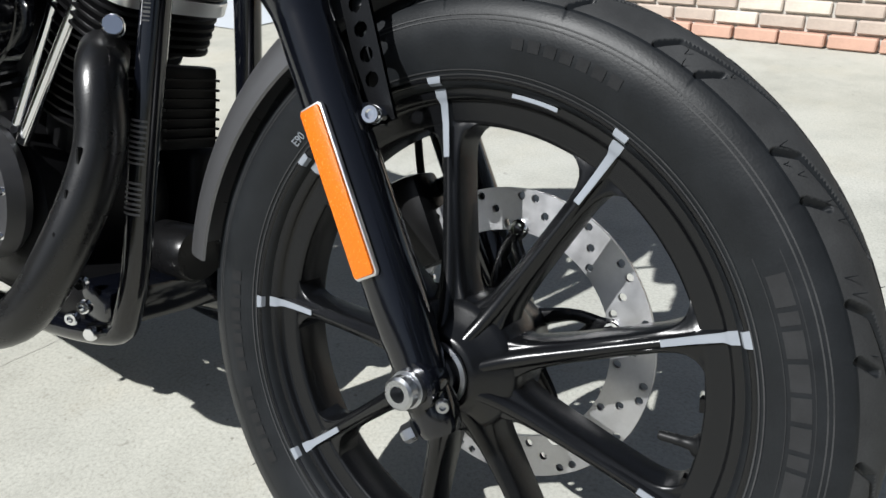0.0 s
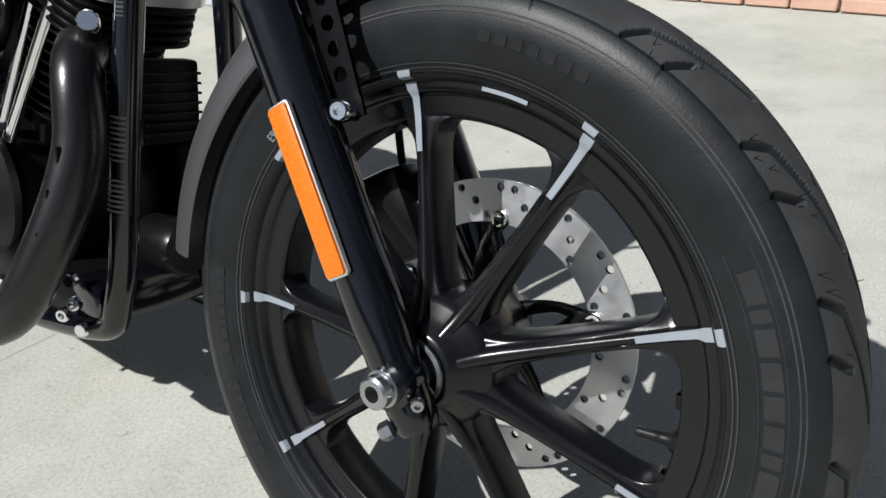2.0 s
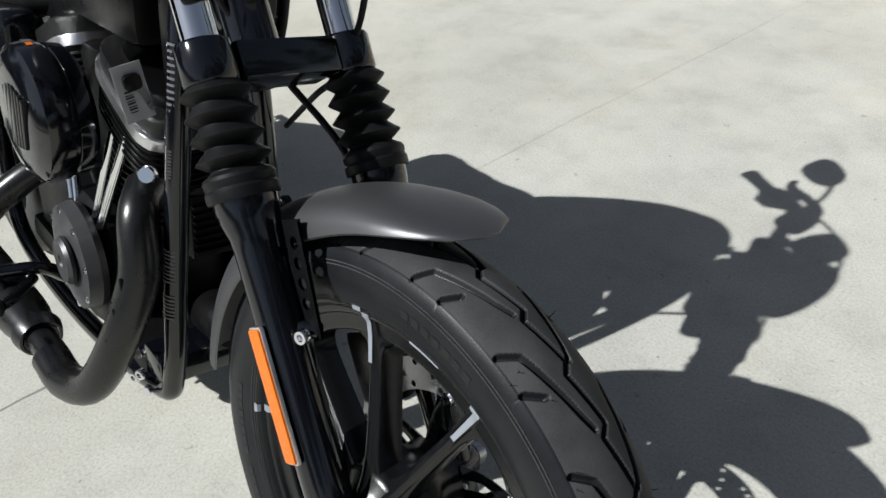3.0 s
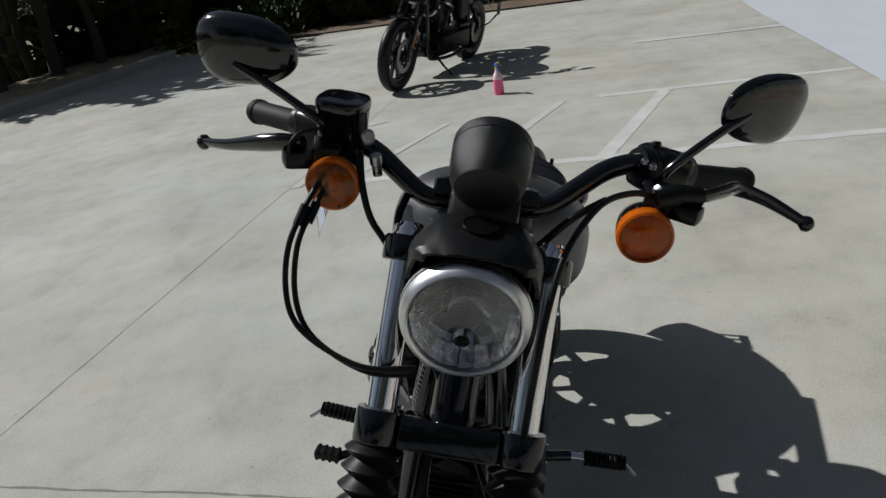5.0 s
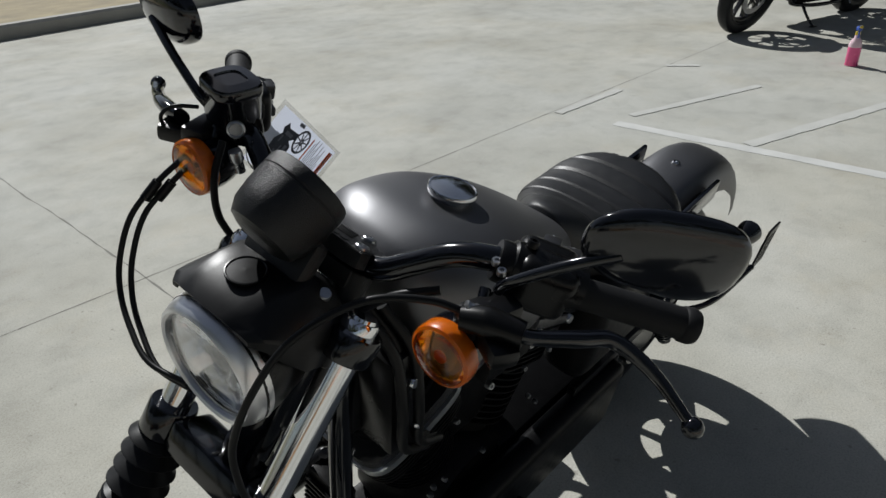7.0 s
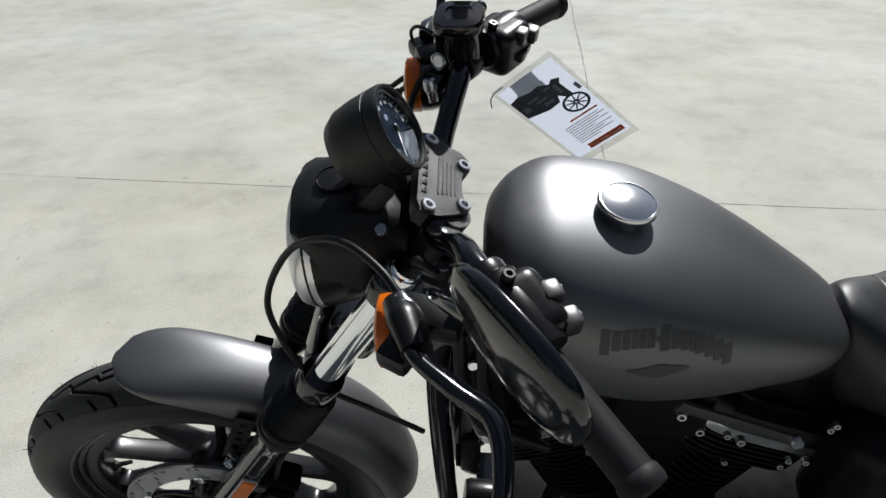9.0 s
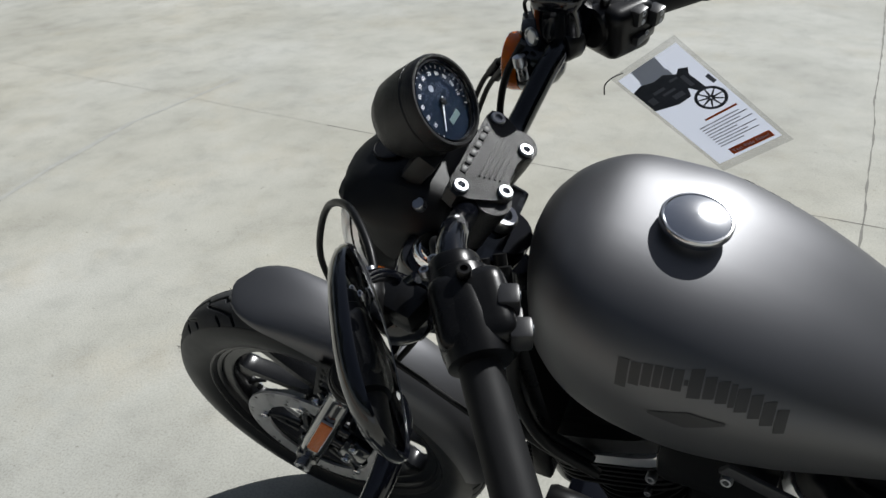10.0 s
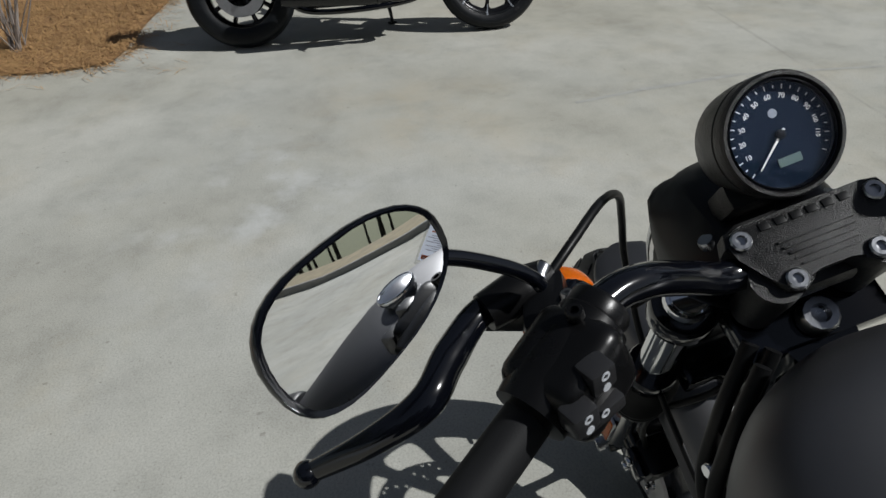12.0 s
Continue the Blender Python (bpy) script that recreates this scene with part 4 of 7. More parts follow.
def controls(side):
    line = BAR_LEFT if side > 0 else BAR
    up = 0.016 if side > 0 else 0.0
    p_in, p_out = flip(line[-2], side), flip(line[-1], side)
    d = (p_out - p_in).normalized()
    L = (p_out - p_in).length
    prof = [(0.0125, -0.012), (0.0190, -0.012), (0.0190, -0.006), (0.0165, -0.004), (0.0165, 0.0)]
    prof += [(0.0166, L * 0.05), (0.0168, L * 0.5), (0.0170, L - 0.014), (0.0188, L - 0.012), (0.0192, L - 0.003), (0.0175, L + 0.002), (0.0150, L + 0.001), (0.0, L + 0.0005)]
    fpart("grip", lathe(prof, p_in, d, 28), GRIP, "dark grey rubber grip")
    # switch housing: two half shells round the bar
    c = flip((-0.457, 0.221, 1.0850) if side > 0 else (-0.458, 0.238, 1.0720), side)
    e = (p_in - flip(line[5], side)).normalized()
    housing = fpart("switch_housing", lathe([(0.013, -0.036), (0.0215, -0.036), (0.0250, -0.033), (0.0255, -0.014), (0.0265, -0.011), (0.0275, 0.012), (0.0270, 0.028), (0.0250, 0.042), (0.013, 0.044)], c, e, 32), PLASTIC, "satin black switch housing")
    part("housing_body", box((0.062, 0.060, 0.066), c + Vector((-0.004, 0, -0.005)), 0.017, facing((0, 0, 0), e).to_3x3(), seg=5), PLASTIC, housing)
    face = facing((0, 0, 0), (-0.86, -0.34 * side, -0.1)).to_3x3()
    for j, (along, dx, dz, sx, sz) in enumerate(((-0.013, -0.037, 0.012, 0.019, 0.019), (0.010, -0.040, 0.005, 0.019, 0.019), (-0.006, -0.036, -0.014, 0.036, 0.012))):
        q = c + e * along + Vector((dx, 0, dz))
        part("switch_button", box((sx, sz, 0.017), q, 0.003, face), BUTTON, housing, "black rocker button")
        for k in (-1, 1):
            if j < 2 or k > 0:
                m4 = face.to_4x4()
                m4.translation = q
                part("switch_mark", lathe([(0.0018, 0.0), (0.0034, 0.0), (0.0034, 0.0006), (0.0018, 0.0006)] if k > 0 else [(0.0004, 0.0), (0.0032, 0.0), (0.0032, 0.0006), (0.0004, 0.0006)], m4 @ Vector((0, 0.0052 * k, 0.0084)), face @ Vector((0, 0, 1)), 12, closed=True), MARK_PALE, housing, "pale symbol")
    part("housing_screw", bolt(c + Vector((-0.004, 0, 0.026)) - e * 0.018, (-0.2, 0, 1), 0.0062, 0.007), PLASTIC, housing, "small black screw")
    # lever bracket, lever
    br = fpart("lever_bracket", box((0.062, 0.034, 0.026), flip((-0.386, 0.212, 1.066 + 0.2 * up), side), 0.008, Matrix.Rotation(radians(-16 * side), 3, "Z")), PLASTIC, "satin black lever bracket")
    part("bar_clip", lathe([(0.013, -0.012), (0.0205, -0.012), (0.022, -0.009), (0.022, 0.009), (0.0205, 0.012), (0.013, 0.012)], flip((-0.436, 0.192, 1.0925) if side > 0 else (-0.4175, 0.183, 1.0735), side), e, 26), PLASTIC, br)
    for q in (((-0.418, 0.190, 1.084), (-0.414, 0.200, 1.080)) if side > 0 else ((-0.412, 0.196, 1.092), (-0.404, 0.183, 1.090))):
        part("clip_bolt", bolt(flip((q[0], q[1], q[2] + up), side), (0.2, 0, 1), 0.005, 0.006), STEEL, br, "steel bolt")
    part("bracket_arm", box((0.03, 0.05, 0.022), flip((-0.366, 0.236, 1.058 + 0.3 * up), side), 0.007, Matrix.Rotation(radians(-30 * side), 3, "Z")), PLASTIC, br)
    lever = [(-0.360, 0.236, 1.060), (-0.362, 0.262, 1.060), (-0.372, 0.292, 1.056), (-0.384, 0.320, 1.051), (-0.401, 0.356, 1.045), (-0.4265, 0.399, 1.041)]
    if side > 0:
        lever = [(-0.3688, 0.2224, 1.0800), (-0.3765, 0.2578, 1.0810), (-0.4088, 0.2902, 1.0805), (-0.4389, 0.3163, 1.0777), (-0.4437, 0.3604, 1.0668), (-0.4321, 0.4126, 1.0474)]
        part("pivot_block", tube([(-0.358, 0.200, 1.074), (-0.367, 0.222, 1.078), (-0.378, 0.256, 1.080)], [0.0145, 0.0185, 0.0150], 14, flat=0.85), PLASTIC, br, "tapered pivot block")
    else:
        lever = [(x - 0.008 - 0.04 * (y - 0.236), y, z + 0.018 - 0.16 * (y - 0.236)) for x, y, z in lever]
    lv = fpart("brake_lever" if side < 0 else "clutch_lever", tube([flip(p, side) for p in lever], [0.0095, 0.0110, 0.0130, 0.0125, 0.0100, 0.0075] if side > 0 else [0.0120, 0.0150, 0.0150, 0.0125, 0.0100, 0.0080], 14, flat=0.66), GLOSS, "gloss black lever with a ball end")
    part("lever_ball", lathe([(0, -0.0105), (0.005, -0.0095), (0.009, -0.005), (0.0105, 0), (0.009, 0.005), (0.005, 0.0095), (0, 0.0105)], flip(lever[-1], side), (0, 0, 1), 18), GLOSS, lv)
    # mirror
    mc = flip((-0.450, 0.3215, 1.182) if side > 0 else (-0.427, 0.329, 1.172), side)
    mn = Vector((-0.823, -0.556, 0.114)).normalized() if side > 0 else Vector((-0.96, 0.16, 0.18)).normalized()
    mm = facing(mc, mn, (0.1, 0.08 * side, 1))
    if side > 0:
        mm = mm @ Matrix.Rotation(radians(2.65), 4, "Z")
    w, h = (0.0700, 0.0447) if side > 0 else (0.0700, 0.0450)
    shape = teardrop(w, h)
    if side < 0:
        shape = [(-x, y) for x, y in shape][::-1]
    rings = []
    for sc, z in ((0.93, -0.0005), (0.955, 0.001), (0.985, 0.002), (1.0, 0.0), (1.005, -0.005), (0.985, -0.011), (0.90, -0.018), (0.70, -0.024), (0.42, -0.0275), (0.12, -0.029)):
        rings.append([mm @ Vector((x * sc, y * sc, z * (0.62 if side > 0 else 1.0))) for x, y in shape])
    mir = fpart("mirror", grid_mesh(bmesh.new(), rings), GLOSS, "gloss black teardrop mirror", 50)
    # slightly domed glass
    rings = []
    for sc in (0.955, 0.7, 0.45, 0.2, 0.03):
        rings.append([mm @ Vector((x * sc, y * sc, 0.0016 - (x * x + y * y) * sc * sc / 2 / 1.1)) for x, y in shape])
    part("mirror_glass", grid_mesh(bmesh.new(), rings, cap=True), MIRROR, mir, "clean mirror glass", 80)
    root = flip((-0.392, 0.212, 1.080 + up), side)
    mid = flip((-0.386, 0.228, 1.107), side)
    back = mm @ Vector((-0.006 * side, -0.012, -0.027))
    if side > 0:
        mid = Vector((-0.392, 0.232, 1.124))
        back = mm @ Vector((0.036, -0.004, -0.0125))
    part("mirror_stem", tube([root, flip((-0.391, 0.216, 1.094 + 0.7 * up), side), mid, (mid + back) / 2 + Vector((0.004, 0, 0.004)), back], 0.0056, 12), GLOSS, mir, "bent black stem")
    # turn signal
    sc = flip((-0.343, 0.197, 1.031) if side > 0 else (-0.348, 0.192, 1.036), side)
    ahead = Vector((1, 0, -0.03))
    big = 1.10
    sig = fpart("turn_signal", lathe([(big * r, h) for r, h in [(0.0, -0.066), (0.010, -0.064), (0.020, -0.056), (0.027, -0.042), (0.0300, -0.026), (0.0305, -0.014), (0.0290, -0.013), (0.027, -0.02), (0.0, -0.028)]], sc, ahead, 32), GLOSS, "bullet turn signal with an amber lens")
    part("lens_rim", lathe([(big * r, h) for r, h in [(0.0304, -0.0145), (0.0312, -0.013), (0.0316, -0.003), (0.0308, 0.003), (0.0280, 0.005), (0.0275, 0.003), (0.0285, -0.005), (0.0290, -0.0145)]], sc, ahead, 40, closed=True), AMBER_RIM, sig, "amber rim")
    part("signal_lens", lathe([(big * r, h) for r, h in [(0.0290, 0.000)] + [(0.0285 * (1 - k / 14), 0.004 + 0.0055 * (1 - (1 - k / 14) ** 2)) for k in range(14)] + [(0.0, 0.0095), (0.0, 0.0060), (0.010, 0.0055), (0.020, 0.004), (0.027, 0.0)]], sc, ahead, 28), AMBER, sig, "domed amber lens", 20)
    part("signal_bowl", facet_bowl(14, 4, 0.0300, 0.019, 7, sc, ahead, 0.0075), BOWL, sig, "faceted bright bowl", 1)
    part("signal_bulb", lathe([(0, 0), (0.007, -0.001), (0.0085, -0.006), (0.007, -0.014), (0, -0.016)], sc + Vector((0.002, 0, 0)), (1, 0, 0), 12), AMBER_RIM, sig, "amber bulb")
    part("signal_stalk", tube([sc + Vector((-0.03, 0, 0.026)), sc + Vector((-0.04, 0.006 * side, 0.038)), flip((-0.40, 0.195, 1.066 + up), side)], 0.006, 10), GLOSS, sig, "short stalk")


for side in (-1, 1):
    controls(side)

# brake fluid reservoir on the throttle side
rm = facing((-0.412, -0.198, 1.0890), (0.05, 0.0, 1), (1, -0.12, 0))
shape = [(x, y) for x, y in ring_outline(0.0315, 0.030, 36, 3.4)]
rings = [[rm @ Vector((x * s, y * s, z)) for x, y in shape] for s, z in ((0.60, -0.026), (0.80, -0.024), (0.90, -0.012), (0.96, 0.0), (1.0, 0.028), (1.03, 0.029), (1.04, 0.033), (1.03, 0.040), (0.97, 0.043), (0.55, 0.0445), (0.52, 0.0425), (0.1, 0.0425))]
res = fpart("brake_reservoir", grid_mesh(bmesh.new(), rings), GLOSS, "gloss black brake fluid reservoir", 45)
part("sight_glass", lathe([(0.0, 0.0), (0.0105, 0.0), (0.0105, 0.003), (0.0085, 0.004), (0.0075, 0.0025), (0.0, 0.0025)], Vector((-0.3865, -0.1596, 1.0910)), (0.55, 0.75, 0.15), 24), STEEL, res, "round pale sight glass")

# cables
def cable(name, pts, r, label, mat=BOOT):
    return fpart(name, tube(pts, r, 10, steps=10), mat, label)


cable("throttle_cable", [(-0.352, -0.202, 1.050), (-0.318, -0.216, 1.016), (-0.286, -0.226, 0.975), (-0.264, -0.222, 0.928), (-0.249, -0.205, 0.892), (-0.234, -0.165, 0.872), (-0.222, -0.110, 0.862), (-0.232, -0.05, 0.866)], 0.0036, "thin black throttle cable")
cable("idle_cable", [(-0.364, -0.192, 1.050), (-0.330, -0.206, 1.016), (-0.298, -0.218, 0.975), (-0.274, -0.214, 0.922), (-0.258, -0.195, 0.882), (-0.244, -0.158, 0.860), (-0.230, -0.104, 0.850), (-0.236, -0.05, 0.854)], 0.0036, "thin black idle cable")
part("clutch_cable", tube([(-0.3969, 0.2079, 1.0760), (-0.3705, 0.1704, 1.0853), (-0.328, 0.1294, 1.0796), (-0.2764, 0.0974, 1.0413), (-0.2406, 0.0861, 0.9858), (-0.2208, 0.0837, 0.9289), (-0.223, 0.0849, 0.8764), (-0.2377, 0.0879, 0.8139), (-0.2738, 0.0891, 0.75), (-0.3244, 0.0914, 0.71), (-0.3881, 0.0919, 0.6522)], 0.0040, 10, steps=10), BOOT, bike, "black clutch cable", 40, FORK)
fpart("cable_ferrule", lathe([(0.002, 0), (0.0062, 0), (0.0068, 0.003), (0.0068, 0.010), (0.0055, 0.012), (0.0055, 0.020), (0.002, 0.021)], (-0.3717, 0.214, 1.0796), (0.55, -0.65, 0.38), 14), STEEL, "bright cable ferrule")
cable("brake_hose", [(-0.372, -0.165, 1.078), (-0.352, -0.155, 1.04), (-0.345, -0.14, 1.00), (-0.352, -0.115, 0.96), (-0.335, -0.07, 0.90), (-0.300, -0.03, 0.82), (-0.262, 0.03, 0.74), (-0.20, 0.075, 0.66), (-0.14, 0.085, 0.56), (-0.11, 0.08, 0.47)], 0.0045, "black brake hose")
fpart("hose_fitting", lathe([(0.002, 0.0), (0.0075, 0.0), (0.0080, 0.003), (0.0080, 0.012), (0.0062, 0.014), (0.0062, 0.028), (0.002, 0.029)], (-0.3735, -0.1455, 1.0735), (-0.2, 0.15, -1), 16), STEEL, "bright brake hose fitting")
cable("switch_wire", [(-0.376, -0.214, 1.098), (-0.358, -0.236, 1.094), (-0.348, -0.246, 1.082), (-0.350, -0.246, 1.068), (-0.362, -0.232, 1.066), (-0.380, -0.214, 1.072)], 0.0024, "thin black brake switch wire")
for a, b in (((-0.318, -0.216, 1.016), (-0.302, -0.221, 0.995)), ((-0.330, -0.206, 1.016), (-0.314, -0.212, 0.995))):
    fpart("cable_adjuster", tube([a, b], 0.0062, 10), PLASTIC, "black cable adjuster sleeve")
cable("wire_loom", [(-0.40, -0.10, 1.03), (-0.355, -0.105, 0.99), (-0.345, -0.06, 0.95)], 0.005, "black wiring")
cable("wire_loom", [(-0.395, 0.15, 1.052), (-0.37, 0.11, 1.03), (-0.36, 0.07, 0.985), (-0.35, 0.03, 0.95)], 0.005, "black wiring")

# ---- sale card in a clear sleeve, hanging from the right bar ----
CARD = material("pale_card", (0.46, 0.49, 0.57), 0.75, 0, 0.04, 12, spec=0.05)
CARD_RED = material("orange_print", (0.62, 0.16, 0.06), 0.6, 0, 0.06, 40, spec=0.05)
CARD_DARK = material("dark_print", (0.085, 0.092, 0.11), 0.6, 0, 0.3, 90, spec=0.05)
CARD_GREY = material("grey_print", (0.2, 0.21, 0.25), 0.6, 0, 0.1, 40, spec=0.05)
SLEEVE = material("clear_sleeve", (0.47, 0.49, 0.54), 0.45, 0, 0.03, 12, spec=0.1)
for paper, through_it in ((CARD, 0.55), (CARD_RED, 0.25)):
    nt = paper.node_tree
    principled = nt.nodes["Principled BSDF"]
    back_light = nt.nodes.new("ShaderNodeBsdfTranslucent")
    back_light.inputs["Color"].default_value = (0.74, 0.78, 0.88, 1) if paper is CARD else (0.9, 0.3, 0.12, 1)
    both = nt.nodes.new("ShaderNodeMixShader")
    both.inputs[0].default_value = through_it
    nt.links.new(principled.outputs[0], both.inputs[1])
    nt.links.new(back_light.outputs[0], both.inputs[2])
    nt.links.new(both.outputs[0], nt.nodes["Material Output"].inputs[0])
nt = SLEEVE.node_tree
clear = nt.nodes.new("ShaderNodeBsdfTransparent")
both = nt.nodes.new("ShaderNodeMixShader")
both.inputs[0].default_value = 0.72
nt.links.new(nt.nodes["Principled BSDF"].outputs[0], both.inputs[1])
nt.links.new(clear.outputs[0], both.inputs[2])
nt.links.new(both.outputs[0], nt.nodes["Material Output"].inputs[0])
card_at = Vector((-0.4821, 0.0036, 1.0214))
card_x, card_d = Vector((-0.7165, 0.2652, 0.6452)), Vector((-0.6967, -0.3181, -0.6429))
card_n = card_d.cross(card_x).normalized()
card_m = Matrix(((card_x.x, -card_d.x, card_n.x, card_at.x), (card_x.y, -card_d.y, card_n.y, card_at.y), (card_x.z, -card_d.z, card_n.z, card_at.z), (0, 0, 0, 1)))
card = thing("sale_card", card_m, "white printed card in a clear sleeve hung on the handlebar", "sign")


def printed(name, outline, z, mat, label="", parent=None):
    return part(name, plate(outline, 0.0003, Matrix.Translation((0, 0, z))), mat, parent or card, label)


def rect(x0, y0, x1, y1):
    return [(x0, -y0), (x0, -y1), (x1, -y1), (x1, -y0)]


CW, CL = 0.108, 0.238
card.scale = (0.97, 0.90, 1.0)
bm = bmesh.new()
bm.faces.new([bm.verts.new((x, y, 0.0)) for x, y in rect(0.0, 0.0, CW, CL)])
part("sleeve", bm, SLEEVE, card, "clear plastic sleeve")
bm = bmesh.new()
bm.faces.new([bm.verts.new((x, y, 0.0006)) for x, y in rect(0.006, 0.010, CW - 0.006, CL - 0.016)])
part("printed_sheet", bm, CARD, card, "pale printed sheet")
for cx, cy, r in ((0.077, 0.110, 0.021),):
    part("printed_wheel", lathe([(r * 0.80, 0), (r, 0), (r, 0.0003), (r * 0.80, 0.0003)], (cx, -cy, 0.0013), (0, 0, 1), 32, closed=True), CARD_DARK, card, "printed wheel")
    for k in range(9):
        a = radians(40 * k)
        printed("printed_spoke", [(cx + math.cos(a + o) * q, -cy + math.sin(a + o) * q) for q, o in ((r * 0.1, -0.9), (r * 0.82, -0.05), (r * 0.82, 0.05), (r * 0.1, 0.9))], 0.0013, CARD_DARK)
printed("printed_body", [(0.0065, -0.040), (0.022, -0.036), (0.040, -0.042), (0.056, -0.040), (0.070, -0.050), (0.078, -0.044), (0.088, -0.050), (0.082, -0.060), (0.084, -0.092), (0.076, -0.094), (0.066, -0.078), (0.060, -0.092), (0.040, -0.094), (0.0065, -0.084)], 0.0011, CARD_DARK, "printed motorcycle picture")
for q in ((0.026, 0.056, 0.044, 0.061), (0.034, 0.066, 0.054, 0.070), (0.056, 0.052, 0.068, 0.056), (0.042, 0.076, 0.058, 0.084), (0.071, 0.056, 0.077, 0.078), (0.012, 0.062, 0.022, 0.074)):
    printed("printed_detail", rect(*q), 0.0017, CARD_GREY)
printed("printed_mark", [(0.094, -0.076), (0.100, -0.074), (0.101, -0.090), (0.095, -0.091)], 0.0013, CARD_GREY, "small grey mark")
printed("heading_bar", rect(0.046, 0.137, 0.094, 0.1405), 0.0013, CARD_RED, "orange heading")
for k in range(9):
    printed("text_bar", rect(0.030, 0.1475 + 0.0056 * k, (0.090, 0.098, 0.084, 0.098, 0.072, 0.096, 0.080, 0.092, 0.066)[k], 0.1490 + 0.0056 * k), 0.0013, CARD_GREY)
printed("banner", rect(0.034, 0.203, 0.096, 0.216), 0.0013, CARD_RED, "orange banner")
words = text_mesh("Test Ride Now!", 0.0086, 0.0001)
bmesh.ops.transform(words, matrix=Matrix.Translation((0.065, -0.2095, 0.0020)), verts=words.verts)
part("banner_words", words, WHITE, card, "white words")
part("hanging_loop", tube([(0.020, -0.004, 0.0), (0.014, 0.006, 0.012), (0.008, 0.010, 0.024), (0.004, 0.004, 0.034)], 0.0009, 6), BOOT, card, "thin black loop")

# ---- tank, seat, engine and rear of the motorcycle ----
def bpart(name, bm, mat, label="", angle=40):
    return part(name, bm, mat, bike, label, angle)


def skin(stations, n=40, power=2.4, mid=0.42):
    """Closed body from stations x, half width, top, bottom."""
    rings = []
    for x, w, t, b in stations:
        m = b + mid * (t - b)
        ring = []
        for k in range(n):
            a = 2 * math.pi * k / n
            c, s = math.cos(a), math.sin(a)
            y = w * math.copysign(abs(c) ** (2 / power), c)
            z = m + (t - m if s > 0 else m - b) * math.copysign(abs(s) ** (2 / power), s)
            ring.append(Vector((x, y, z)))
        rings.append(ring)
    return grid_mesh(bmesh.new(), rings)


def smooth_stations(rows, steps=5):
    """More stations between the given ones, on a smooth curve."""
    ps = [Vector((*r, 0)[:4]) for r in rows]
    ps = [2 * ps[0] - ps[1]] + ps + [2 * ps[-1] - ps[-2]]
    out = []
    for a, b, c, d in zip(ps, ps[1:], ps[2:], ps[3:]):
        for k in range(steps):
            t = k / steps
            out.append(0.5 * (2 * b + (c - a) * t + (2 * a - 5 * b + 4 * c - d) * t * t + (3 * b - a - 3 * c + d) * t ** 3))
    out.append(ps[-2])
    return [tuple(max(q, 0.004) if i == 1 else q for i, q in enumerate(v)) for v in out]


CAP_METAL = material("polished_cap", (0.62, 0.63, 0.65), 0.17, 1, 0.03, 20, 0.02, 900, 0, 0.02)
TANK = [(-0.436, 0.0125, 0.972, 0.937), (-0.4398, 0.0478, 0.988, 0.912), (-0.45, 0.084, 0.9996, 0.857), (-0.4704, 0.114, 1.0117, 0.8436), (-0.508, 0.142, 1.019, 0.831), (-0.5564, 0.1545, 1.013, 0.818), (-0.621, 0.156, 0.9995, 0.809), (-0.6962, 0.141, 0.97, 0.806), (-0.7607, 0.12, 0.936, 0.808), (-0.8243, 0.094, 0.8965, 0.804), (-0.8664, 0.069, 0.8686, 0.8136), (-0.89, 0.039, 0.8524, 0.8218), (-0.896, 0.018, 0.846, 0.8286)]
tank = bpart("fuel_tank", skin(smooth_stations(TANK), 56, 2.65, 0.40), DENIM, "satin charcoal teardrop fuel tank", 60)
cap = part("filler_cap", lathe([(0.0, -0.012), (0.027, -0.012), (0.027, 0.003), (0.0300, 0.004), (0.0335, 0.0055), (0.0342, 0.0070), (0.0342, 0.0120), (0.0330, 0.0138), (0.0312, 0.0140), (0.0304, 0.0132), (0.018, 0.0165), (0.0, 0.0178)], (-0.593, 0.004, 1.0085), (-0.13, 0, 1), 56), CAP_METAL, tank, "satin silver domed filler cap", 35)


# lettering blocks on both flanks of the tank
def tank_flank(x, z, side):
    rows = smooth_stations(TANK)
    for (x0, w0, t0, b0), (x1, w1, t1, b1) in zip(rows, rows[1:]):
        if x1 <= x <= x0:
            u = (x0 - x) / (x0 - x1)
            w, t, b = w0 + (w1 - w0) * u, t0 + (t1 - t0) * u, b0 + (b1 - b0) * u
            m = b + 0.40 * (t - b)
            q = (z - m) / ((t - m) if z > m else (m - b))
            q = max(-0.98, min(0.98, q))
            return Vector((x, side * w * (1 - abs(q) ** 2.65) ** (1 / 2.65), z))
    return Vector((x, side * 0.1, z))


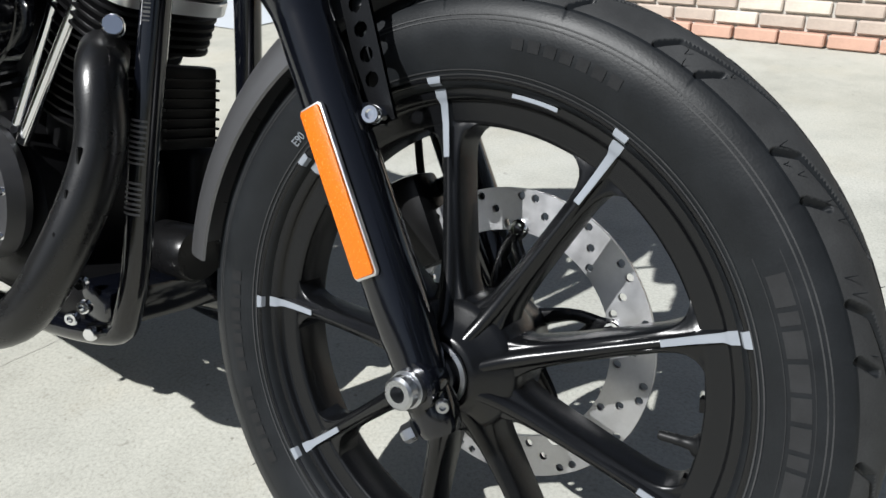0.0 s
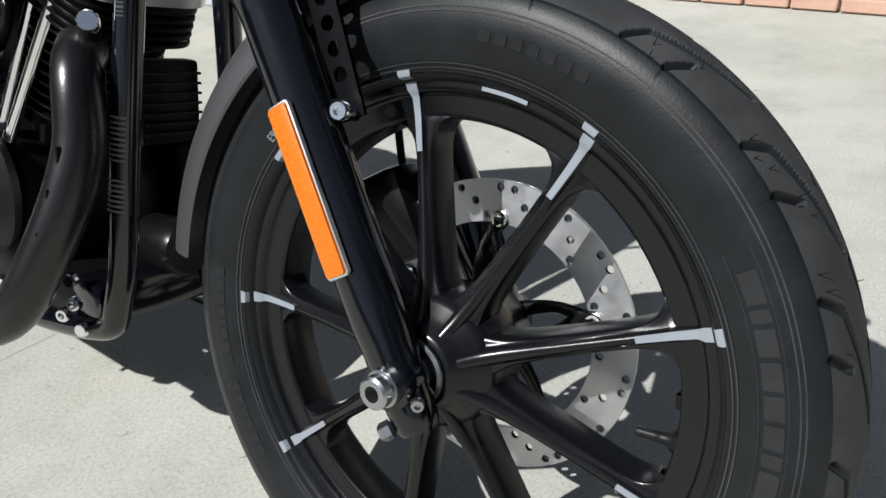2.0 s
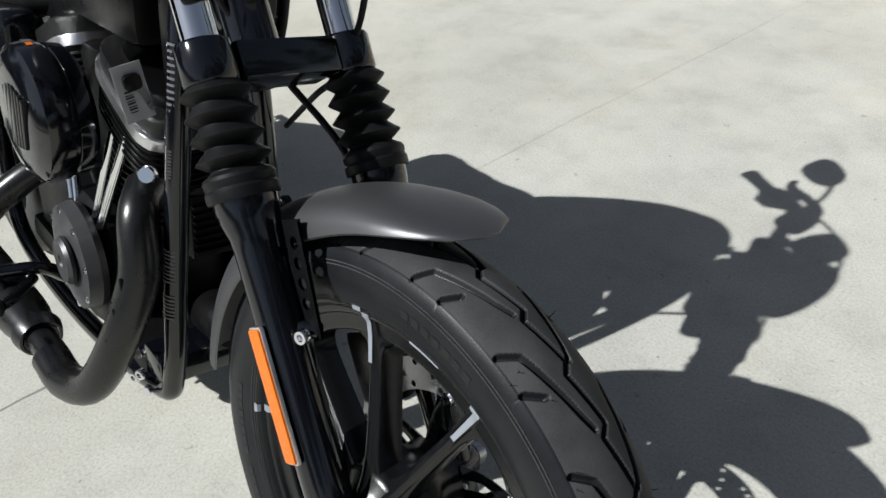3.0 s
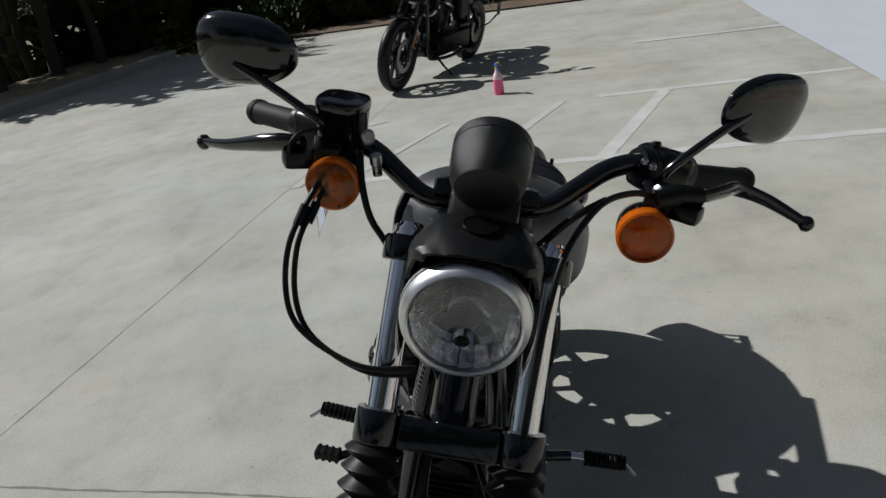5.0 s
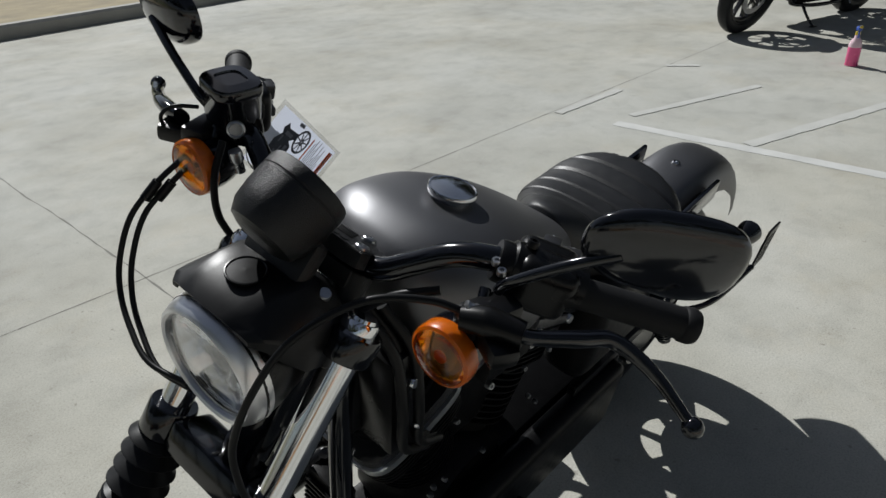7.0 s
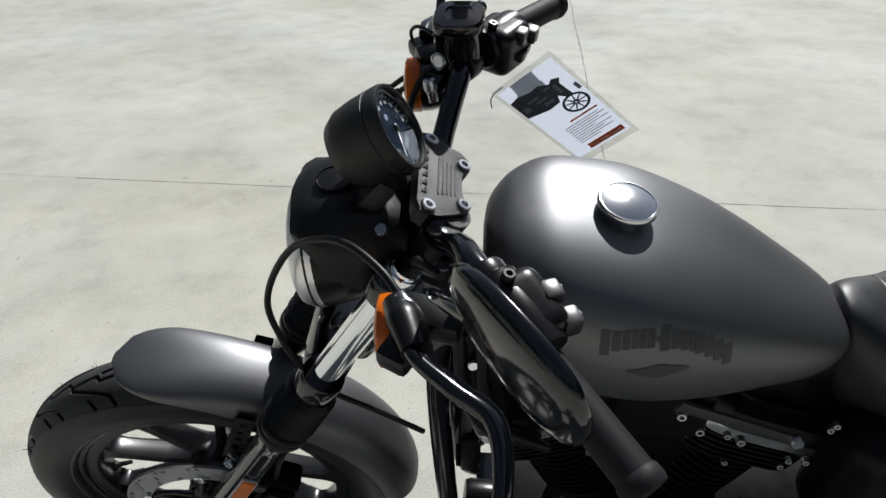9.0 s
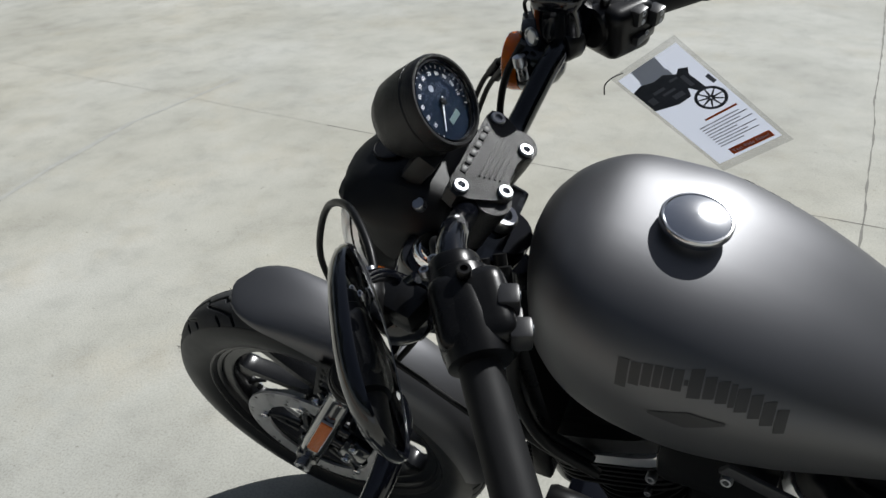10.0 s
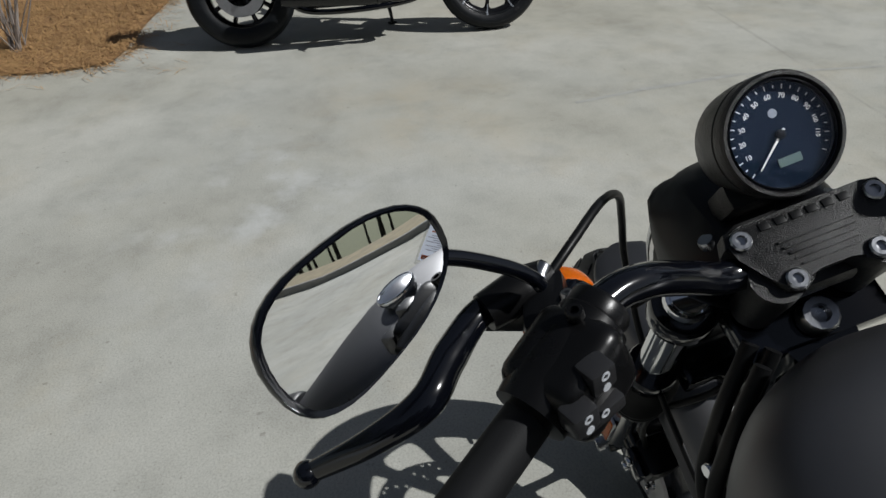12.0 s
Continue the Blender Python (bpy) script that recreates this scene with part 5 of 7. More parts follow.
for side in (-1, 1):
    x = -0.560
    for k, w in enumerate((0.012, 0.011, 0.010, 0.008, 0.009, 0.010, 0.004, 0.013, 0.011, 0.011, 0.006, 0.012, 0.011, 0.012, 0.011)):
        h = 0.0105 - 0.0022 * math.sin(math.pi * k / 14) + (0.003 if k in (0, 7) else 0)
        if k == 6:
            h = 0.0022
        arch = -3.4 * (x - w / 2 + 0.60) ** 2
        bm = bmesh.new()
        rows = []
        for zz in (-h, 0, h):
            rows.append([tank_flank(x - w * 0.84 * u / 3, 0.955 + arch + zz, side) + Vector((0, side * 0.0007, 0)) for u in range(4)])
        grid_mesh(bm, rows, closed_u=False, cap=False)
        part("tank_lettering", bm, MARK_DARK, tank, "dark block of lettering")
        x -= w * 0.97
    bm = bmesh.new()
    rows = [[tank_flank(-0.592 - 0.066 * u / 8, 0.916 + zz * (1 - abs(u - 4) / 4.6), side) + Vector((0, side * 0.0007, 0)) for u in range(9)] for zz in (-0.010, 0, 0.010)]
    grid_mesh(bm, rows, closed_u=False, cap=False)
    part("tank_badge", bm, MARK_DARK, tank, "dark winged badge")

SEAT = [(-0.878, 0.022, 0.862, 0.79), (-0.886, 0.044, 0.871, 0.74), (-0.908, 0.062, 0.870, 0.71), (-0.945, 0.084, 0.859, 0.69), (-0.985, 0.108, 0.841, 0.685), (-1.030, 0.130, 0.832, 0.687), (-1.100, 0.137, 0.829, 0.697), (-1.165, 0.133, 0.840, 0.713), (-1.215, 0.116, 0.846, 0.719), (-1.252, 0.081, 0.846, 0.707), (-1.266, 0.045, 0.828, 0.752)]
seat_rows = smooth_stations(SEAT, 22)
def sewn(x):
    """Height of the pads between the sewn cross seams."""
    return 0.0055 * min(1.0, 3.2 * abs(math.sin((x + 0.955) / 0.056 * math.pi))) ** 0.7 if -1.235 < x < -0.955 else 0.0055 if x >= -0.955 else 0.0


seat_rows = [(x, w * 1.06 + 0.6 * sewn(x), t - 0.006 + sewn(x), b) for x, w, t, b in seat_rows]
seat = bpart("seat", skin(seat_rows, 44, 2.45, 0.5), LEATHER, "black ribbed vinyl solo seat", 60)

# rear wheel and mudguard
RAX = Vector((-1.480, 0, 0.335))
tv, tf = tyre_mesh(0.325, 0.074, 0.205, 160, False, bead_half=0.055)
rear_tyre = from_lists("rear_tyre", [tuple(Vector(v) + RAX) for v in tv], tf, RUBBER, bike, "black rubber tyre")
rear_rim = bpart("rear_rim", lathe([(0.212, -0.058), (0.206, -0.060), (0.194, -0.045), (0.186, -0.03), (0.186, 0.03), (0.194, 0.045), (0.206, 0.060), (0.212, 0.058), (0.20, 0.0)], RAX, YAX, 64, closed=True), SATIN, "satin black cast rim")
for k in range(9):
    d = radians(10 + 40 * k)
    part("spoke", tube([RAX + Vector((0.04 * math.cos(d), 0, 0.04 * math.sin(d))), RAX + Vector((0.115 * math.cos(d), 0, 0.115 * math.sin(d))), RAX + Vector((0.188 * math.cos(d), 0, 0.188 * math.sin(d)))], [0.018, 0.012, 0.014], 10), SATIN, rear_rim)
part("hub", lathe([(0.01, -0.07), (0.045, -0.07), (0.055, -0.03), (0.055, 0.03), (0.075, 0.06), (0.01, 0.07)], RAX, YAX, 32), SATIN, rear_rim)


part("brake_disc", lathe([(0.085, -0.088), (0.146, -0.088), (0.146, -0.083), (0.085, -0.083)], RAX, YAX, 48, closed=True), DISC, rear_rim, "steel brake disc")
part("drive_pulley", lathe([(0.05, 0.078), (0.062, 0.076), (0.075, 0.078), (0.135, 0.078), (0.140, 0.070), (0.140, 0.104), (0.135, 0.098), (0.05, 0.088)], RAX, YAX, 60, closed=True), SATIN, rear_rim, "black toothed drive pulley")


def rear_guard():
    rings = []
    for k in range(33):
        a = radians(22 + (150 - 22) * k / 32)
        ring = []
        for j in range(15):
            p = -1 + 2 * j / 14
            w, d = 0.088, 0.075
            r = 0.425 - d * (1 - math.cos(p * math.pi / 2)) ** 1.3
            ring.append(RAX + Vector((-0.05 + r * math.cos(a), w * math.sin(p * math.pi / 2), 0.01 + r * math.sin(a))))
        inner = [RAX + (q - RAX) * 0.992 for q in ring[::-1]]
        rings.append(ring + inner)
    return grid_mesh(bmesh.new(), rings)


rg = bpart("rear_mudguard", rear_guard(), DENIM, "satin charcoal chopped mudguard", 50)
part("mudguard_bolt", bolt((-1.474, 0, 0.764), (0.0, 0, 1), 0.009, 0.006), CHROME, rg)
for side in (-1, 1):
    st = bpart("mudguard_strut", box((0.36, 0.012, 0.055), (-1.34, 0.097 * side, 0.705), 0.006, Matrix.Rotation(radians(8), 3, "Y")), GLOSS, "black mudguard strut")
    sh = bpart("shock_absorber", lathe([(0.004, 0), (0.018, 0), (0.018, 0.05), (0.016, 0.06), (0.016, 0.34), (0.004, 0.34)], (-1.37, 0.165 * side, 0.385), (0.66, 0, 0.75), 18), GLOSS, "black shock absorber")
    for k in range(11):
        part("spring_coil", lathe([(0.019, -0.004), (0.0245, -0.004), (0.0245, 0.004), (0.019, 0.004)], Vector((-1.37, 0.165 * side, 0.385)) + Vector((0.66, 0, 0.75)) * (0.062 + 0.022 * k), (0.66, 0.03, 0.75), 18, closed=True), GLOSS, sh)
    sg = bpart("rear_signal", lathe([(0, -0.055), (0.014, -0.053), (0.026, -0.035), (0.030, -0.006), (0, -0.004)], (-1.605, 0.195 * side, 0.625), (-1, 0, 0), 22), GLOSS, "black bullet rear signal")
    part("signal_stalk", tube([(-1.55, 0.09 * side, 0.62), (-1.57, 0.18 * side, 0.625)], 0.007, 8), GLOSS, sg)

# plate holder at the side of the rear wheel
holder = bpart("plate_holder", box((0.080, 0.006, 0.022), (-1.752, 0.222, 0.580), 0.002), PLASTIC, "black side-mounted plate holder")
part("holder_bar", box((0.080, 0.006, 0.014), (-1.752, 0.222, 0.472), 0.002), PLASTIC, holder)
for dx in (-0.034, -0.011, 0.011, 0.034):
    part("holder_post", box((0.010, 0.006, 0.110), (-1.752 + dx, 0.222, 0.526), 0.002), PLASTIC, holder)
part("holder_arm", tube([(-1.50, 0.12, 0.36), (-1.58, 0.19, 0.40), (-1.715, 0.222, 0.475)], 0.008, 10), GLOSS, holder)

# frame
for side in (-1, 1):
    bpart("frame_downtube", tube([(-0.39, 0.03 * side, 0.86), (-0.380, 0.052 * side, 0.72), (-0.390, 0.075 * side, 0.45), (-0.405, 0.085 * side, 0.275), (-0.47, 0.09 * side, 0.212), (-0.80, 0.11 * side, 0.18), (-1.12, 0.115 * side, 0.20), (-1.20, 0.11 * side, 0.33), (-1.20, 0.10 * side, 0.62)], 0.0165, 14, steps=6), GLOSS, "gloss black frame tube")
bpart("frame_backbone", tube([(-0.42, 0, 0.87), (-0.62, 0, 0.86), (-0.90, 0, 0.78), (-1.22, 0, 0.70)], 0.026, 14), GLOSS, "gloss black frame backbone")
bpart("steering_head", lathe([(0.005, -0.09), (0.031, -0.09), (0.033, -0.08), (0.033, 0.075), (0.031, 0.085), (0.005, 0.085)], (-0.353, 0, 0.872), UP, 24), GLOSS, "gloss black steering head")
bpart("wiring_cover", box((0.05, 0.09, 0.15), (-0.43, 0, 0.78), 0.012), PLASTIC, "black plastic cover behind the steering head")
oil = bpart("oil_cooler", box((0.030, 0.08, 0.10), (-0.425, 0.0, 0.50), 0.006), ENGINE, "black finned regulator")
for k in range(7):
    part("fin", box((0.040, 0.074, 0.003), (-0.422, 0, 0.464 + 0.0118 * k), 0), ENGINE, oil)
LABEL = material("printed_label", (0.11, 0.11, 0.115), 0.45, 0, 0.1, 80)
BARS_INK = material("label_ink", (0.02, 0.02, 0.02), 0.6, 0, 0.1, 60)
dt = Vector((-0.380, -0.052, 0.72)), Vector((-0.390, -0.075, 0.45))
dd = (dt[1] - dt[0]).normalized()


def tube_label(t0, t1, half, mat, name, off=0.0172, turn=0.0):
    bm = bmesh.new()
    out = Vector((0.45 + turn, -0.9, 0)).normalized()
    sd = dd.cross(out).normalized()
    rows = []
    for k in range(5):
        p = dt[0] + (dt[1] - dt[0]) * (t0 + (t1 - t0) * k / 4)
        rows.append([p + (out * math.cos(a) + sd * math.sin(a)) * off for a in (half * (j / 4 - 0.5) * 2 for j in range(5))])
    grid_mesh(bm, rows, closed_u=False, cap=False)
    return bpart(name, bm, mat, "printed sticker on the frame tube")


lab = tube_label(0.30, 0.47, 0.42, PAPER, "barcode_label")
for k in range(9):
    part("barcode_bar", box((0.0015, 0.009, 0.0016 + 0.0012 * (k % 3 == 0)), dt[0] + (dt[1] - dt[0]) * (0.318 + 0.0165 * k) + Vector((0.0079, -0.0157, 0)), 0.0, Matrix.Rotation(radians(-63), 3, "Z")), BARS_INK, lab)
for t0 in [-0.18 + 0.03 * k for k in range(14)]:
    tube_label(t0, t0 + 0.012, 0.34, LABEL, "sticker_line", 0.0171)
for t0 in [0.84 + 0.022 * k for k in range(9)] + [1.10 + 0.022 * k for k in range(7)]:
    tube_label(t0, t0 + 0.010, 0.62, LABEL, "sticker_line", 0.0173)
# key tag hanging at the front head
tagm = facing((-0.400, -0.102, 0.706), (0.95, 0.05, -0.02), (0.12, -0.20, 0.97))
tag = bpart("key_tag", plate([(-0.0185, -0.036), (0.0185, -0.036), (0.0185, 0.036), (-0.0185, 0.036)], 0.0006, tagm), PAPER, "white paper tag with a barcode and a key")
for k in range(8):
    part("barcode_bar", plate([(-0.011, 0), (-0.001, 0), (-0.001, 0.0012 + 0.0012 * (k % 2)), (-0.011, 0.0012 + 0.0012 * (k % 2))], 0.0004, tagm @ Matrix.Translation((0, -0.024 + 0.0036 * k, 0.0007))), BARS_INK, tag)
part("key_head", plate(ring_outline(0.011, 0.010, 20, 3.5), 0.005, tagm @ Matrix.Translation((0.001, 0.014, 0.002)), 0.001), PLASTIC, tag, "black key head")
part("key_blade", plate([(-0.003, -0.034), (0.003, -0.034), (0.0035, -0.022), (0.003, 0), (-0.003, 0)], 0.002, tagm @ Matrix.Translation((0.006, 0.006, 0.002)) @ Matrix.Rotation(radians(18), 4, "Z")), STEEL, tag, "key blade")

ENGINE_LIP = material("machined_lip", (0.72, 0.72, 0.73), 0.33, 1, 0.1, 60, 0.05, 600)
# engine: crankcase, two finned cylinders, covers
case = bpart("crankcase", lathe([(0.0, -0.11), (0.10, -0.11), (0.125, -0.09), (0.135, -0.03), (0.135, 0.05), (0.12, 0.09), (0.0, 0.10)], (-0.71, 0, 0.33), YAX, 40), ENGINE, "black crankcase")
part("gearbox", box((0.33, 0.19, 0.19), (-0.93, 0.01, 0.33), 0.03), ENGINE, case)
part("cam_cover", lathe([(0.0, 0.0), (0.088, 0.0), (0.094, -0.012), (0.088, -0.032), (0.05, -0.040), (0.0, -0.041)], (-0.68, -0.105, 0.36), YAX, 36), ENGINE_GREY, case, "grey cam cover")
part("timer_cover", lathe([(0.0, 0.0), (0.04, 0.0), (0.041, -0.006), (0.036, -0.012), (0.012, -0.012), (0.010, -0.009), (0.0, -0.009)], (-0.655, -0.146, 0.37), YAX, 30), ENGINE_GREY, case, "round ribbed cover")
for k in range(8):
    a = radians(45 * k + 10)
    part("cover_screw", bolt((-0.68 + 0.082 * math.cos(a), -0.134, 0.36 + 0.082 * math.sin(a)), (0, -1, 0), 0.006, 0.006), CHROME, case, "chrome screw")
part("primary_cover", box((0.62, 0.055, 0.19), (-0.86, 0.135, 0.33), 0.026, seg=4), ENGINE, case, "long black primary cover")
for lean_deg, x0 in ((24, -0.628), (-20, -0.745)):
    ax = Vector((math.sin(radians(lean_deg)), 0, math.cos(radians(lean_deg))))
    base = Vector((x0, 0, 0.43))
    prof = [(0.0, 0.0), (0.062, 0.0)]
    h = 0.05
    for k in range(9):
        prof += [(0.064, h), (0.082, h + 0.002), (0.082, h + 0.0055), (0.064, h + 0.0075)]
        h += 0.0145
    prof += [(0.07, h), (0.0, h)]
    cyl = bpart("cylinder", lathe(prof, base, ax, 40), ENGINE, "black finned cylinder", 30)
    top = base + ax * (h + 0.03)
    tm = facing(top, ax, (0, 1, 0)).to_3x3()
    for k in range(5):
        part("head_fin", plate(ring_outline(0.100, 0.084, 32, 4.5), 0.0045, facing(base + ax * (h + 0.004 + 0.0112 * k), ax, (0, 1, 0)), 0.0015), ENGINE, cyl)
    part("cylinder_head", box((0.125, 0.13, 0.055), top, 0.012, tm), ENGINE, cyl)
    to = facing(base + ax * (h + 0.062), ax, (0, 1, 0))
    part("rocker_lip", plate(ring_outline(0.106, 0.087, 40, 5.0), 0.018, to, 0.004), ENGINE_LIP, cyl, "bright machined rocker edge")
    part("rocker_box", plate(ring_outline(0.102, 0.082, 40, 5.0), 0.028, facing(base + ax * (h + 0.081), ax, (0, 1, 0)), 0.010, seg=4), WRINKLE, cyl, "wrinkle black rocker box")
    part("rocker_cover", plate(ring_outline(0.078, 0.062, 40, 4.0), 0.020, facing(base + ax * (h + 0.103), ax, (0, 1, 0)), 0.010, seg=4), ENGINE, cyl)
    for q in (-1, 1):
        for r in (-1, 1):
            part("head_bolt", bolt(base + ax * (h + 0.010) + tm @ Vector((0.077 * q, 0.060 * r, 0)), tm @ Vector((q, 0, 0)), 0.0078, 0.010, False), STEEL, cyl, "chrome head bolt")
    for q in (0.030, -0.020):
        b0 = Vector((-0.69 + (0.05 if lean_deg > 0 else -0.06) + q * 0.5, -0.098, 0.43))
        part("pushrod_tube", tube([b0, base + ax * (h + 0.02) + Vector((q, -0.075, 0))], 0.0078, 12), CHROME, cyl, "chrome pushrod tube")

# air cleaner
AIR = Vector((-0.662, -0.098, 0.614))
air = bpart("air_cleaner", lathe([(1.15 * r, 1.15 * h) for r, h in [(0.0, 0.0), (0.074, 0.0), (0.084, 0.008), (0.086, 0.026), (0.084, 0.028), (0.084, 0.031), (0.088, 0.033), (0.089, 0.052), (0.086, 0.062), (0.074, 0.070), (0.055, 0.074), (0.0, 0.075)]], AIR, (0.05, -1, 0.0), 64), GLOSS, "round gloss black air cleaner", 35)
for k in range(8):
    part("cover_louvre", box((0.010, 0.008, 0.105 - 0.007 * abs(k - 3.5)), AIR + Vector((-0.052 + 0.015 * k, -0.083, 0)), 0.003, Matrix.Rotation(radians(18), 3, "Y")), PLASTIC, air)
part("label_mark", plate([(-0.006, -0.004), (0.006, -0.004), (0.006, 0.004), (-0.006, 0.004)], 0.0008, facing(AIR + Vector((0.013, -0.052, 0.1018)), (0.12, 0, 1), (0, 1, 0))), ORANGE, air, "small orange warning mark")
for k in range(4):
    part("label_line", plate([(-0.010, -0.0006), (0.010, -0.0006), (0.010, 0.0006), (-0.010, 0.0006)], 0.0006, facing(AIR + Vector((-0.008, -0.045 - 0.0035 * k, 0.1020)), (-0.08, 0, 1), (0, 1, 0))), LABEL, air)

# exhaust
def pipe(name, pts, r, label, parent=None):
    return bpart(name, tube(pts, r, 18, steps=8), PIPE, label) if parent is None else part(name, tube(pts, r, 18, steps=8), PIPE, parent, label)


HEADER = [(-0.500, -0.05, 0.548), (-0.458, -0.074, 0.560), (-0.417, -0.102, 0.535), (-0.400, -0.117, 0.455), (-0.412, -0.149, 0.360), (-0.453, -0.181, 0.270), (-0.525, -0.200, 0.236), (-0.60, -0.203, 0.236), (-0.68, -0.206, 0.238)]
ex1 = pipe("front_exhaust", HEADER, 0.0235, "satin black exhaust pipe")
part("heat_shield", tube([Vector(p) + Vector((0.003, -0.006, -0.001)) for p in HEADER[1:8]], 0.0272, 20), PIPE, ex1, "satin black heat shield")
for k in range(3):
    part("shield_slot", box((0.006, 0.010, 0.020), Vector((-0.389 - 0.004 * k, -0.147 - 0.0125 * k, 0.455 - 0.045 * k)), 0.003), ENGINE, ex1, "dark slot in the heat shield")
part("silencer", lathe([(0.01, 0.0), (0.027, 0.0), (0.040, 0.07), (0.042, 0.10), (0.042, 0.54), (0.036, 0.58), (0.034, 0.58), (0.03, 0.52), (0.01, 0.52)], (-0.655, -0.205, 0.237), (-1, -0.07, 0.05), 28), PIPE, ex1, "satin black silencer")
ex2 = pipe("rear_exhaust", [(-0.80, -0.07, 0.49), (-0.815, -0.13, 0.47), (-0.83, -0.185, 0.43), (-0.855, -0.228, 0.382), (-0.91, -0.245, 0.355), (-0.99, -0.250, 0.358)], 0.0240, "satin black exhaust pipe")
part("silencer", lathe([(0.01, 0.0), (0.025, 0.0), (0.034, 0.05), (0.036, 0.08), (0.036, 0.26), (0.030, 0.305), (0.016, 0.325), (0.0, 0.33)], (-0.96, -0.249, 0.356), (-1, 0.02, 0.14), 28), PIPE, ex2, "satin black silencer")
for at, rr in (((-0.668, -0.2055, 0.238), 0.033), ((-0.965, -0.249, 0.357), 0.031)):
    bpart("silencer_band", lathe([(rr - 0.004, -0.012), (rr, -0.012), (rr + 0.004, 0.0), (rr + 0.006, 0.012), (rr, 0.012)], at, (-1, -0.03, 0.08), 28, closed=True), PIPE, "satin black silencer collar")
bpart("head_bolt", bolt((-0.425, -0.085, 0.5885), (0.75, -0.62, 0.2), 0.0125, 0.012, False), CHROME, "large chrome engine mount bolt")
# pegs, pedal, stand, oil filter, small fittings
for side in (-1, 1):
    fp = bpart("footrest", tube([(-0.796, 0.22 * side, 0.304), (-0.796, 0.255 * side, 0.305)], 0.010, 12), CHROME, "folding footrest with a ribbed rubber sleeve")
    part("rubber_sleeve", lathe([(0.0, 0.0), (0.015, 0.0)] + [q for k in range(8) for q in ((0.0175, 0.003 + 0.0105 * k), (0.0175, 0.009 + 0.0105 * k), (0.0145, 0.0105 + 0.0105 * k))] + [(0.016, 0.09), (0.0, 0.09)], (-0.796, 0.255 * side, 0.305), (0, side, 0.06), 18), BOOT, fp, "ribbed black rubber sleeve")
    part("feeler_pin", tube([(-0.796, 0.345 * side, 0.306), (-0.788, 0.370 * side, 0.287)], 0.0045, 8), STEEL, fp, "bright pin")
    part("mount_bracket", tube([(-0.80, 0.12 * side, 0.26), (-0.78, 0.16 * side, 0.30), (-0.796, 0.225 * side, 0.304)], 0.012, 12), GLOSS, fp)
ped = bpart("brake_pedal", tube([(-0.77, -0.18, 0.29), (-0.69, -0.225, 0.308), (-0.635, -0.255, 0.328)], 0.009, 10), GLOSS, "black brake pedal")
part("pedal_pad", box((0.026, 0.056, 0.020), (-0.635, -0.279, 0.330), 0.006), BOOT, ped, "ribbed rubber pad")
for k in range(4):
    part("pad_rib", box((0.028, 0.007, 0.022), (-0.635, -0.258 - 0.014 * k, 0.330), 0.002), BOOT, ped)
bpart("oil_filter", lathe([(0.0, 0.0), (0.034, 0.0), (0.038, 0.006), (0.038, 0.075), (0.034, 0.085), (0.0, 0.088)], (-0.50, 0.02, 0.30), (1, 0, 0.1), 28), PLASTIC, "black oil filter")
std = bpart("side_stand", tube([(-0.60, 0.10, 0.19), (-0.585, 0.18, 0.13), (-0.575, 0.265, 0.082)], [0.013, 0.011, 0.010], 12), GLOSS, "black side stand holding the lean")
part("stand_foot", box((0.06, 0.035, 0.008), (-0.575, 0.270, 0.080), 0.003, Matrix.Rotation(radians(16), 3, "X")), GLOSS, std)
for k, (x, z) in enumerate(((-0.445, 0.262), (-0.452, 0.222), (-0.475, 0.238), (-0.47, 0.283))):
    bpart("mount_bolt", bolt((x, -0.118 + 0.01 * (k % 2), z), (0.4, -0.9, 0), 0.009, 0.009, k % 2 == 0), CHROME, "chrome mounting bolt")
bpart("engine_mount", box((0.07, 0.19, 0.05), (-0.47, 0, 0.25), 0.008), GLOSS, "black engine mount")
random.seed(4)
for k in range(14):
    x = -0.50 - 0.42 * random.random()
    z = 0.44 + 0.36 * random.random()
    bpart("engine_bolt", bolt((x, 0.088 + 0.01 * random.random(), z), (0.1, 1, 0.25), 0.0048, 0.008, True), STEEL, "bright engine bolt")
bpart("harness_cover", box((0.055, 0.070, 0.20), (-0.440, 0.070, 0.800), 0.014, Matrix.Rotation(radians(8), 3, "Y")), PLASTIC, "black plastic cover over the wiring")
for k, (dx, dy) in enumerate(((0.0, 0.0), (0.014, 0.012), (-0.012, 0.016))):
    bpart("wiring_harness", tube([(-0.405 + dx, 0.045 + dy, 0.955), (-0.425 + dx, 0.085 + dy, 0.900), (-0.430 + dx, 0.105 + dy, 0.820), (-0.455 + dx, 0.100 + dy, 0.720), (-0.52 + dx, 0.09 + dy, 0.66)], 0.0075, 10), BOOT, "black wiring sleeve")
for q in ((-0.428, 0.112, 0.86), (-0.446, 0.118, 0.775)):
    bpart("harness_clip", bolt(q, (-0.2, 1, 0.2), 0.007, 0.008, False), CHROME, "small bright clip bolt")
bpart("coil_cover", box((0.12, 0.05, 0.10), (-0.66, 0.10, 0.78), 0.014), ENGINE, "black coil cover")
rail = bpart("tank_rail", box((0.206, 0.006, 0.016), (-0.752, 0.1285, 0.780), 0.002, Matrix.Rotation(radians(9), 3, "Z") @ Matrix.Rotation(radians(-32), 3, "Y")), ENGINE_GREY, "dull metal rail under the tank")
part("rail_end", bolt((-0.839, 0.116, 0.727), (0, 1, 0.1), 0.009, 0.008, False), STEEL, rail, "bright bolt head")
